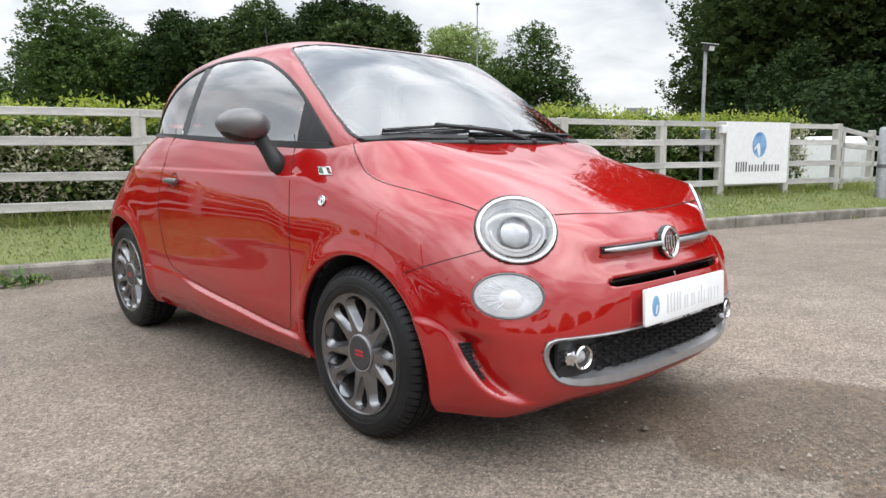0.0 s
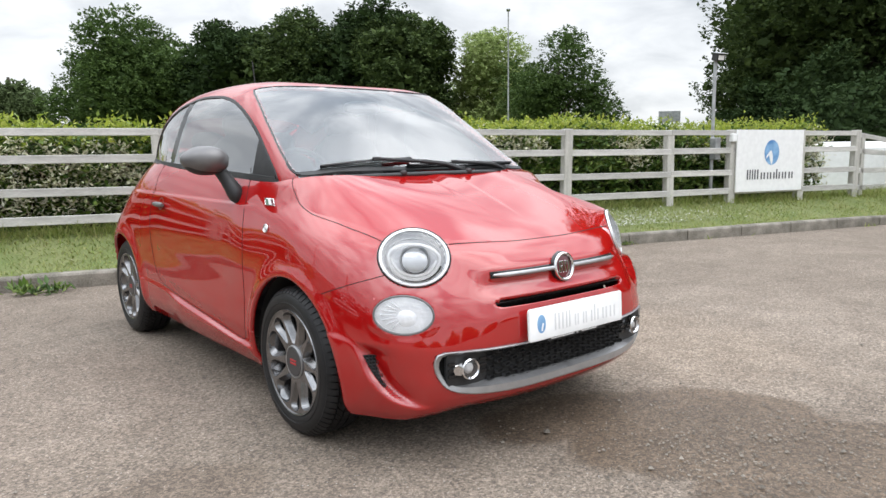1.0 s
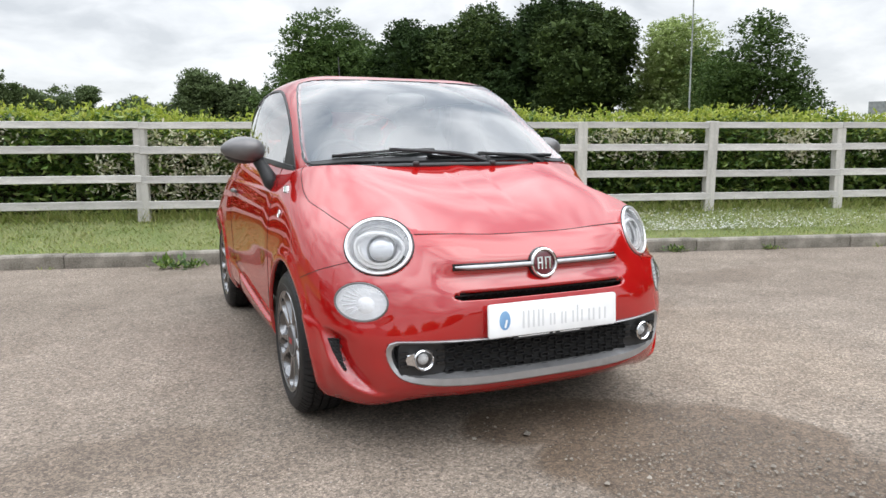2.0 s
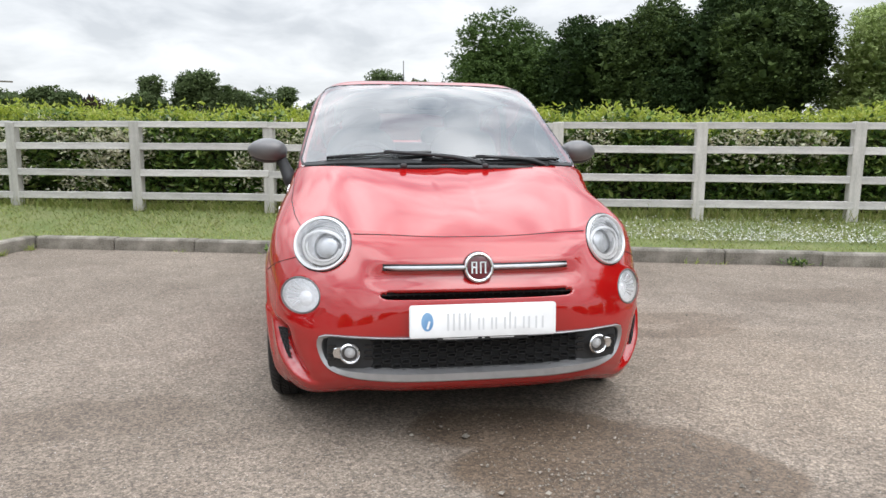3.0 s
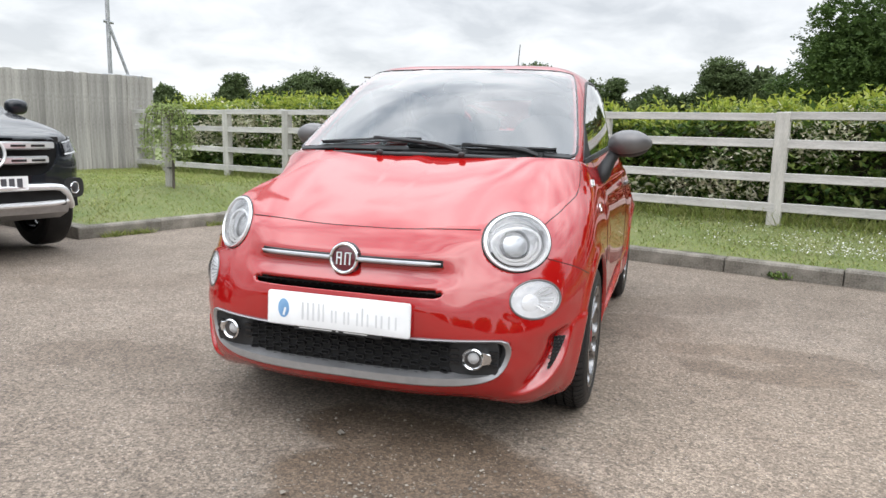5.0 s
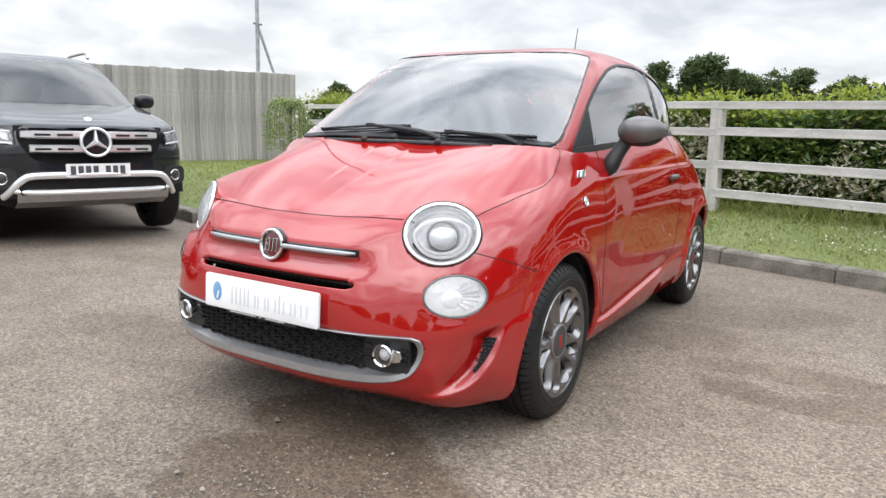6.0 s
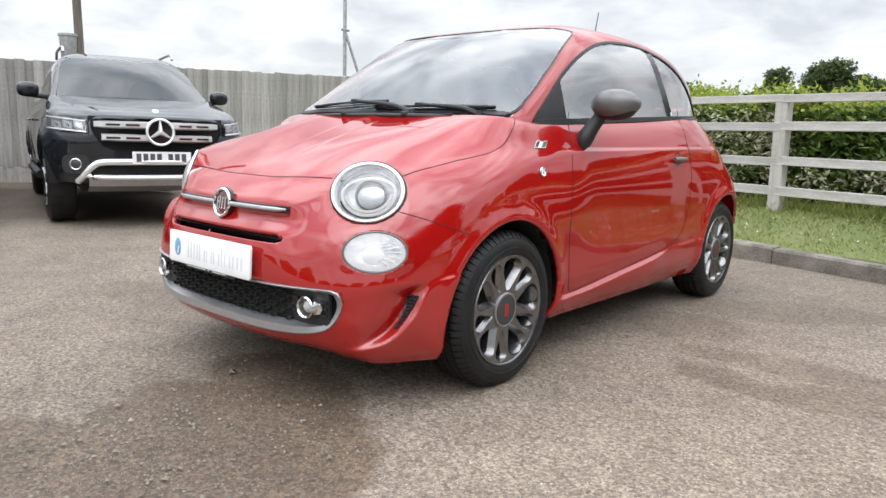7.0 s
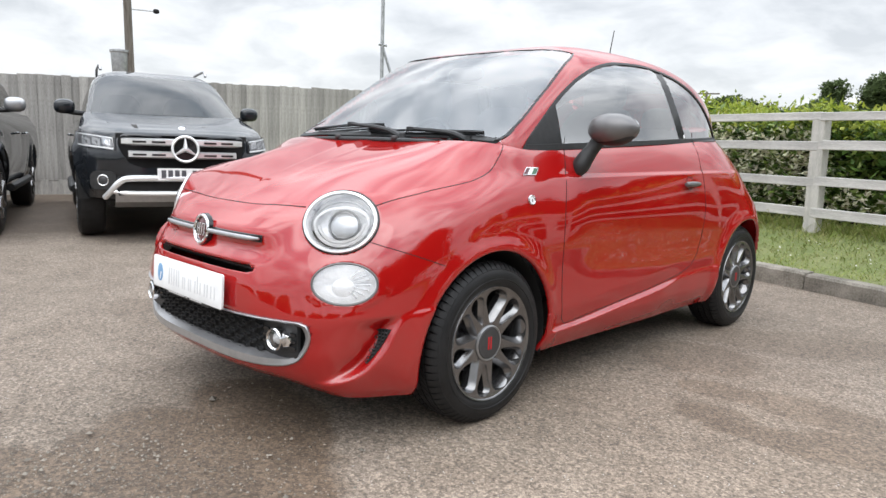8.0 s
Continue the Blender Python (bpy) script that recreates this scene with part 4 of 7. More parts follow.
def even_normals(sheet, axes=(0, 2), degree=2, lean=0.0):
    """Normals of a sheet of glass, evened out to a low-order curve."""
    a, b = sheet[0][:, axes[0]], sheet[0][:, axes[1]]
    basis = np.stack([a**p * b**q for p in range(degree + 1) for q in range(degree + 1 - p)], 1)
    n = normals(sheet)
    for _ in range(3):
        smooth = basis @ np.linalg.lstsq(basis, n, rcond=None)[0]
        # odd corners do not count
        n = np.where(np.linalg.norm(n - smooth, axis=1, keepdims=True) > 0.25, smooth, n)
    n = smooth + np.array([0, 0, lean])
    n /= np.linalg.norm(n, axis=1, keepdims=True)
    return {(round(p[0], 4), round(p[1], 4), round(p[2], 4)): tuple(q) for p, q in zip(sheet[0].tolist(), n.tolist())}


def bonnet_normals(sheet):
    """One even sweep of normals over the pressed bonnet, alike on both sides."""
    v = sheet[0]
    n = np.array([UNCUT.get((round(p[0], 4), round(p[1], 4), round(p[2], 4)), (0, 0, 1)) for p in v.tolist()])
    x, y = v[:, 0] / 0.7, v[:, 1] / 0.6
    even_b = np.stack([x**p * y**q for p in (0, 2) for q in range(3)], 1)
    odd_b = np.stack([x**p * y**q for p in (1, 3) for q in range(2)], 1)
    sm = np.stack([b @ np.linalg.lstsq(b, n[:, k], rcond=None)[0] for k, b in enumerate((odd_b, even_b, even_b))], 1)
    # two faint creases run along the middle
    edge = np.abs(v[:, 0]) - 0.062 - 0.03 * smoothstep(-0.5, 0.1, v[:, 1])
    sm[:, 0] += np.sign(v[:, 0]) * 0.05 * np.exp(-((edge / 0.011) ** 2)) * smoothstep(-0.56, -0.30, v[:, 1])
    sm /= np.linalg.norm(sm, axis=1, keepdims=True)
    return {(round(p[0], 4), round(p[1], 4), round(p[2], 4)): tuple(q) for p, q in zip(v.tolist(), sm.tolist())}


UNCUT = {(round(p[0], 4), round(p[1], 4), round(p[2], 4)): tuple(q) for p, q in zip(verts.tolist(), soft.tolist())}
part("body", as_g(rimmed(shell, 0.016, lambda c: (c[:, 2] < 0.72) & ((c[:, 1] < 0.37) | (c[:, 1] > 1.9)))), RED, car, like=UNCUT)
part("bonnet", as_g(bonnet), RED, car, like=bonnet_normals(bonnet))
for d in doors:
    part("door", as_g(d), RED, car, like=UNCUT)

# ---- cabin: pillars, roof and glass ----
from mathutils.kdtree import KDTree

roof_z = pchip([0.13, 0.30, 0.50, 0.70, 0.78, 0.88, 1.0, 1.2, 1.5, 1.8, 2.0, 2.2, 2.4, 2.55, 2.70], [1.030, 1.172, 1.325, 1.452, 1.476, 1.489, 1.496, 1.500, 1.492, 1.462, 1.425, 1.365, 1.275, 1.185, 1.07])
top_ring = half[-1]
side_ys, side_xs = top_ring[:, 1], top_ring[:, 0]
CY = np.concatenate([np.linspace(0.14, 0.80, 60), np.linspace(0.81, 2.66, 110)])
phi = np.linspace(0, math.pi / 2, 64)
rows_g = []
for y in CY:
    xb = np.interp(y, side_ys, side_xs) - 0.003
    zb, zc = BELT_Z + float(rise_y(y)) - 0.012, float(roof_z(y))
    p = 7.0 - 1.6 * float(smoothstep(1.7, 2.6, y))
    # sides lean in evenly from the belt and round over at the roof rail
    z = zb + (zc - zb) * np.sin(phi) ** (2 / (p * 0.85))
    x = np.cos(phi) ** (2 / p) * (xb - 0.19 * (z - zb))
    arc = even(np.stack([x, z], 1), 64)
    rows_g.append(np.c_[arc[:, 0], np.full(64, y), arc[:, 1]])
gh = np.array(rows_g)
gh = np.concatenate([gh, gh[:, -2::-1] * [-1, 1, 1]], 1)
rg, cg = gh.shape[:2]
i, j = np.meshgrid(np.arange(rg - 1), np.arange(cg - 1), indexing="ij")
cabin = (gh.reshape(-1, 3), np.stack([i * cg + j, (i + 1) * cg + j, (i + 1) * cg + j + 1, i * cg + j + 1], -1).reshape(-1, 4))
whole_n = normals(cabin).reshape(rg, cg, 3)
for _ in range(24):
    whole_n = np.concatenate([whole_n[:1], (whole_n[:-2] + 2 * whole_n[1:-1] + whole_n[2:]) / 4, whole_n[-1:]])
    whole_n = np.concatenate([whole_n[:, :1], (whole_n[:, :-2] + 2 * whole_n[:, 1:-1] + whole_n[:, 2:]) / 4, whole_n[:, -1:]], 1)
whole_n = (whole_n / np.linalg.norm(whole_n, axis=2, keepdims=True)).reshape(-1, 3)
cabin_tree = KDTree(rg * cg)
for k, p in enumerate(cabin[0].tolist()):
    cabin_tree.insert(p, k)
cabin_tree.balance()


def cabin_normals(sheet):
    """Smooth normals of the whole cabin for a piece cut out of it."""
    return {(round(p[0], 4), round(p[1], 4), round(p[2], 4)): tuple(whole_n[cabin_tree.find(p)[1]]) for p in sheet[0].tolist()}


SCREEN = np.concatenate([[(0.0, 1.0), (0.60, 1.0), (0.65, 1.012)], spline([(0.668, 1.024), (0.667, 1.050), (0.656, 1.11), (0.632, 1.20), (0.603, 1.303), (0.570, 1.396), (0.545, 1.430), (0.50, 1.441), (0.38, 1.449), (0.20, 1.454), (0.0, 1.456)], 40)])
WINDOWS = spline([(0.268, 1.006), (0.405, 1.112), (0.565, 1.230), (0.75, 1.330), (0.92, 1.388), (1.08, 1.414), (1.30, 1.424), (1.55, 1.402), (1.80, 1.346), (2.00, 1.262), (2.16, 1.168), (2.27, 1.092)], 70)
windows = np.concatenate([WINDOWS, spline([(2.24, 1.087), (1.6, 1.063), (1.0, 1.035), (0.32, 1.002)], 30)])
screen, cabin = split(cabin, both(SCREEN), [0, 2], lambda w, l: w[:, 1] < 0.9)
side_glass = []
for s in (1, -1):
    g, cabin = split(cabin, windows, [1, 2], lambda w, l: w[:, 0] * s > 0.35)
    side_glass.append(g)
REAR = np.array([(-0.42, 1.16), (0.42, 1.16), (0.47, 1.30), (0.44, 1.38), (-0.44, 1.38), (-0.47, 1.30)])
rear_glass, cabin = split(cabin, REAR, [0, 2], lambda w, l: w[:, 1] > 2.0)
part("roof", as_g(rimmed(cabin, 0.02)), RED, car, like=cabin_normals(cabin))
part("windscreen", as_g(screen), SCREEN_GLASS, car, "large curved windscreen reflecting clouds", like=even_normals(screen)).visible_shadow = False
part("rear_window", as_g(rear_glass), GLASS, car).visible_shadow = False
for s, g in zip((1, -1), side_glass):
    bp = lambda w, l: np.full(len(w), True)
    front_g, rest = split(g, np.array([(0.0, 0.9), (1.585, 0.9), (1.585, 1.06), (1.375, 1.5), (0.0, 1.5)]), [1, 2], bp)
    pillar, quarter = split(rest, np.array([(1.0, 0.9), (1.68, 0.9), (1.675, 1.06), (1.445, 1.5), (1.0, 1.5)]), [1, 2], bp)
    corner, front_g = split(front_g, np.array([(0.0, 0.9), (0.535, 0.9), (0.535, 1.03), (0.505, 1.30), (0.0, 1.30)]), [1, 2], bp)
    part("door_window", as_g(front_g), GLASS, car, like=even_normals(front_g, (1, 2), 2, 0.12)).visible_shadow = False
    part("quarter_window", as_g(quarter), GLASS, car, like=even_normals(quarter, (1, 2), 2, 0.12)).visible_shadow = False
    part("b_pillar_trim", as_g(rimmed(pillar, 0.01)), GLOSS_BLACK, car)
    part("mirror_triangle", as_g(rimmed(corner, 0.01)), BLACK_PLASTIC, car)

# rays on to the finished surface, for all that is laid on it
from mathutils.bvhtree import BVHTree

WHOLE = BVHTree.FromPolygons(*as_g((np.concatenate([verts, gh.reshape(-1, 3)]), np.concatenate([quads, len(verts) + np.stack([i * cg + j, (i + 1) * cg + j, (i + 1) * cg + j + 1, i * cg + j + 1], -1).reshape(-1, 4)]))))


def on_car(points, way, proud=0.0):
    """Drop points on to the body along a direction; returns places and outward normals."""
    res = []
    for p in points:
        p, d = Vector(p), Vector(way)
        hit, n, *_ = WHOLE.ray_cast(p - d * 3, d)
        if hit is None:
            hit, n, *_ = WHOLE.find_nearest(p)
        n = -n if n.dot(d) > 0 else n
        res.append((hit + n * proud, n))
    return res


def ribbon(points, way, width, proud=0.0015, thick=0.002, closed=False):
    """A thin raised strip along points laid on the body."""
    put = on_car(points, way, proud)
    n = len(put)
    v, f = [], []
    for k, (p, nn) in enumerate(put):
        a, b = put[(k - 1) % n if closed else max(k - 1, 0)][0], put[(k + 1) % n if closed else min(k + 1, n - 1)][0]
        side = (b - a).cross(nn).normalized() * width / 2
        v += [tuple(p - side - nn * thick), tuple(p - side * 0.8 + nn * thick * 0.5), tuple(p + side * 0.8 + nn * thick * 0.5), tuple(p + side - nn * thick)]
    for k in range(n if closed else n - 1):
        a, b = 4 * k, 4 * ((k + 1) % n)
        f += [(a + q, a + q + 1, b + q + 1, b + q) for q in range(3)]
    return v, f


for s in (1, -1):
    seal = [(s * 0.7, y, z) for y, z in windows[::2]]
    part("belt_trim", ribbon([(s * 0.7, y, z + 0.006) for y, z in spline([(2.25, 1.090), (1.6, 1.063), (1.0, 1.035), (0.30, 1.004)], 50)], (-s, 0, 0), 0.024, 0.002, 0.004), BLACK_PLASTIC, car)
    part("corner_trim", ribbon([(s * x, 0, z) for x, z in spline([(0.600, 1.040), (0.640, 1.034), (0.660, 1.038), (0.668, 1.056), (0.664, 1.080)], 20)], (0, 1, 0), 0.012, 0.002, 0.003), BLACK_PLASTIC, car)
    part("window_seal", ribbon(seal, (-s, 0, 0), 0.017, 0.003, 0.004, True), BLACK_PLASTIC, car)
SEAL = both(SCREEN[3:])
part("windscreen_seal", ribbon([(x, 0, z) for x, z in SEAL[1:-1:1]], (0, 1, 0), 0.010, 0.002, 0.003), GLOSS_BLACK, car)
part("windscreen_cowl", ribbon([(x, 0, 1.047 - 0.012 * smoothstep(0.45, 0.65, abs(x))) for x in np.linspace(-0.650, 0.650, 60)], (0, 1, 0), 0.030, 0.002, 0.003), BLACK_PLASTIC, car)
for s in (1, -1):
    line = spline([(s * 0.655, -0.46, 0.690), (s * 0.73, -0.36, 0.655), (s * 0.796, -0.245, 0.607)], 24)
    edge = spline([(s * 0.640, -0.435, 0.79), (s * 0.648, -0.40, 0.80), (s * 0.661, -0.29, 0.815), (s * 0.673, -0.21, 0.835), (s * 0.687, -0.115, 0.855), (s * 0.700, -0.02, 0.880), (s * 0.702, 0.06, 0.914), (s * 0.694, 0.11, 0.955), (s * 0.682, 0.145, 0.99), (s * 0.672, 0.166, 1.016)], 60)
    part("bonnet_seam", ribbon([tuple(p) for p in edge], (-s * 0.66, 0.1, -0.74), 0.0036, 0.0002, 0.001), DARK, car)
    part("door_seam", ribbon([(s * 0.8, y, z) for y, z in DOOR], (-s, 0, 0), 0.0023, 0.0008, 0.0012), DARK, car)
    part("bumper_seam", ribbon([tuple(p) for p in line], (-s * 0.75, 0.66, 0), 0.0030, 0.0002, 0.001), DARK, car)

part("bonnet_seam", ribbon([(x, -0.597 + 0.040 * (abs(x) / 0.47) ** 2.2, 0.775 - 0.004 * abs(x)) for x in np.linspace(-0.49, 0.49, 50)], (0, 0.65, -0.76), 0.0048, 0.0002, 0.001), DARK, car)

# dark structure inside: floor, bulkheads, wheel housings
inner = join(block(-0.50, 0.50, -0.50, 2.55, 0.20, 0.30, 0.02), block(-0.49, 0.49, -0.50, 0.10, 0.28, 0.72, 0.05), block(-0.62, 0.62, 0.36, 1.96, 0.21, 0.36, 0.02), block(-0.49, 0.49, 2.0, 2.62, 0.28, 0.80, 0.05), block(-0.60, 0.60, 0.16, 0.30, 0.62, 0.88, 0.03))
part("underbody", inner, DARK, car)
for s in (1, -1):
    for cy in (0.0, 2.235):
        arc = [(cy + 0.352 * math.cos(a), 0.292 + 0.352 * math.sin(a)) for a in np.linspace(-0.3, math.pi + 0.3, 30)]
        v = [(s * x, y, z) for x in (0.50, 0.775 if cy == 0.0 else 0.70) for y, z in arc] + [(s * 0.50, cy, 0.3)]
        n = len(arc)
        f = [(k, k + 1, n + k + 1, n + k) for k in range(n - 1)] + [(k + 1, k, 2 * n) for k in range(n - 1)]
        part("wheel_housing", (v, f), DARK, car)

# ---- wheels ----
def wheel(parent, x, y, s, turn):
    """A wheel whose outer face looks along s * x."""
    hub = new("wheel")
    hub.parent = parent
    hub.matrix_basis = Matrix.Translation((x, y, 0.293)) @ Matrix.Rotation(s * math.pi / 2, 4, "Y") @ Matrix.Rotation(turn, 4, "Z")
    R = 0.300
    half_prof = [(0.206, 0.084), (0.214, 0.095), (0.230, 0.1010), (0.250, 0.1020), (0.266, 0.0985), (0.278, 0.092), (0.288, 0.082), (0.293, 0.060), (0.293, 0.0)]
    part("tyre", lathe(half_prof + [(r, -h) for r, h in half_prof[-2::-1]], 72), RUBBER, hub, "worn black road tyre", 50)
    # raised blocks stand between the grooves: open slots across the shoulders, slanting ribs between
    v, f = [], []
    for k in range(66):
        a0, pitch = 2 * math.pi * k / 66, 2 * math.pi / 66
        for h0, h1, sk, gap in ((0.058, 0.0945, 0.012, 0.20), (0.020, 0.052, 0.11, 0.16), (-0.014, 0.014, 0.0, 0.10), (-0.052, -0.020, -0.11, 0.16), (-0.0945, -0.058, -0.012, 0.20)):
            n, hs = len(v), np.linspace(h0, h1, 5)
            for h in hs:
                rr = R + 0.004 - 0.026 * max(0, (abs(h) - 0.058) / 0.0365) ** 1.8
                for da in (0.5 * gap * pitch, (1 - 0.5 * gap) * pitch):
                    a = a0 + da + sk * (h - h0) / (h1 - h0)
                    v += [(rr * math.cos(a), rr * math.sin(a), h), ((rr - 0.012) * math.cos(a), (rr - 0.012) * math.sin(a), h * 0.97)]
            for q in range(4):
                o = n + 4 * q
                f += [(o, o + 2, o + 6, o + 4), (o, o + 4, o + 5, o + 1), (o + 2, o + 3, o + 7, o + 6)]
            f += [(n, n + 1, n + 3, n + 2), (n + 16, n + 18, n + 19, n + 17)]
    part("tread", (v, f), RUBBER, hub, angle=0)
    # raised lettering ring on the sidewall
    part("sidewall_rib", lathe([(0.2405, 0.1012), (0.242, 0.1035), (0.2435, 0.1012)], 72), RUBBER, hub)
    rim = part("rim", lathe([(0.206, 0.084), (0.2155, 0.095), (0.2135, 0.099), (0.209, 0.0975), (0.203, 0.090), (0.192, 0.060), (0.182, 0.02), (0.176, -0.06), (0.19, -0.085), (0.20, -0.085)], 72), RIM_GREY, hub, "dark grey alloy rim with five split spokes")
    part("brake_disc", lathe([(0.02, 0.0), (0.02, 0.012), (0.125, 0.012), (0.125, 0.0), (0.02, 0.0)], 48), SILVER, hub)
    part("brake_backing", lathe([(0.001, -0.02), (0.175, -0.03)], 36), DARK, hub)
    # ten waisted spokes in pairs; drop-shaped openings with sloping flanks lie between them
    radii = 0.050 + 0.1585 * (0.5 - 0.5 * np.cos(np.linspace(0.25, math.pi - 0.05, 44)))

    def opening(r, r0, r1, wide):
        u = min(max((r - r0) / (r1 - r0), 0.0), 1.0)
        return wide * 1.06 * u**0.40 * math.sqrt(max(0.0, 1 - u**6))
    for k in range(5):
        for d in (-1, 1):
            vv, ff = [], []
            for r in radii:
                z = float(np.interp(r, [0.05, 0.085, 0.15, 0.209], [0.0765, 0.0805, 0.0855, 0.0945]))
                small, large = opening(r, 0.082, 0.2005, 0.242), opening(r, 0.071, 0.2035, 0.398)
                fs, fl = max(0.0, small - 0.013 / r), max(0.0, large - 0.018 / r)
                hs, hl = 1.5 * (small - fs) * r, 1.35 * (large - fl) * r
                mid = (small + 0.6283 - large) / 2
                ms, ml = small - 0.42 * (small - fs), large - 0.42 * (large - fl)
                row = [(fs, z - hs - (0.03 if fs > 0 else 0.001)), (fs, z - hs), (ms, z - 0.62 * hs), (small, z), (mid, z + 0.0008), (0.6283 - large, z), (0.6283 - ml, z - 0.62 * hl), (0.6283 - fl, z - hl), (0.6283 - fl, z - hl - (0.03 if fl > 0 else 0.001))]
                vv += [(r * math.cos(d * q), r * math.sin(d * q), h) for q, h in row]
            for q in range(43):
                for e in range(8):
                    quad = (9 * q + e, 9 * q + 9 + e, 9 * q + 10 + e, 9 * q + 1 + e)
                    ff.append(quad if d > 0 else quad[::-1])
            part("spoke", moved((vv, ff), Matrix.Rotation(2 * math.pi * k / 5 + 0.3, 4, "Z")), RIM_GREY, rim, angle=32)
    part("hub", lathe([(0.001, 0.078), (0.054, 0.078), (0.061, 0.074), (0.068, 0.05), (0.068, 0.0)], 40), RIM_GREY, rim)
    cap = part("centre_cap", lathe([(0.0005, 0.087), (0.057, 0.0862), (0.0595, 0.0835), (0.0605, 0.076)], 40), CAP_GREY, hub, "dark centre cap with a small red emblem")
    part("cap_ring", lathe([(0.0605, 0.077), (0.0608, 0.0845), (0.0635, 0.0855), (0.0665, 0.0835), (0.067, 0.074)], 48), SILVER, cap, "bright ring round the cap")
    for b in (-0.0065, 0.0065):
        part("emblem", moved(block(-0.024, 0.024, b - 0.0040, b + 0.0040, 0.0862, 0.0882, 0.0008), Matrix.Rotation((-turn if s > 0 else math.pi / 2 - turn), 4, "Z")), EMBLEM_RED, cap)
    return hub


for s in (1, -1):
    wheel(car, s * 0.709, 0.0, s, 0.80 if s > 0 else 0.38)
    wheel(car, s * 0.690, 2.235, s, 0.1 if s > 0 else 0.6)


# ---- lamps ----
def dome(a, b, h, n=40, rings=10, z0=0.0):
    v, f = [(0, 0, z0 + h)], []
    for r in range(1, rings + 1):
        q = r / rings
        for k in range(n):
            t = 2 * math.pi * k / n
            v.append((a * q * math.cos(t), b * q * math.sin(t), z0 + h * (1 - q**2.2)))
    f += [(0, 1 + k, 1 + (k + 1) % n) for k in range(n)]
    for r in range(rings - 1):
        f += [(1 + r * n + k, 1 + (r + 1) * n + k, 1 + (r + 1) * n + (k + 1) % n, 1 + r * n + (k + 1) % n) for k in range(n)]
    return v, f


def oval_ring(a, b, tube_r, z, n=64, t0=0.0, t1=2 * math.pi, seg=8):
    full = t1 - t0 > 6.28
    ts = np.linspace(t0, t1, n, endpoint=not full)
    return tube([(a * math.cos(t), b * math.sin(t), z) for t in ts], tube_r, seg, full)


def flat_ring(a, b, steps, t0=0.0, t1=2 * math.pi, n=64):
    """An oval band that follows (share, height) steps."""
    full = t1 - t0 > 6.28
    ts = np.linspace(t0, t1, n, endpoint=not full)
    v = [(a * q * math.cos(t), b * q * math.sin(t), z) for q, z in steps for t in ts]
    f = [(r * n + k, r * n + (k + 1) % n, (r + 1) * n + (k + 1) % n, (r + 1) * n + k) for r in range(len(steps) - 1) for k in range(n if full else n - 1)]
    return v, f


def bowl(a, b, depth, floor=0.25, n=48):
    v, f = [], []
    for q, z in ((1.0, 0.0), (0.96, -0.012), (0.86, -depth * 0.55), (0.6, -depth * 0.9), (floor, -depth)):
        v += [(a * q * math.cos(2 * math.pi * k / n), b * q * math.sin(2 * math.pi * k / n), z) for k in range(n)]
    for r in range(4):
        f += [(r * n + k, r * n + (k + 1) % n, (r + 1) * n + (k + 1) % n, (r + 1) * n + k) for k in range(n)]
    f.append(tuple(reversed(range(4 * n, 5 * n))))
    return v, f


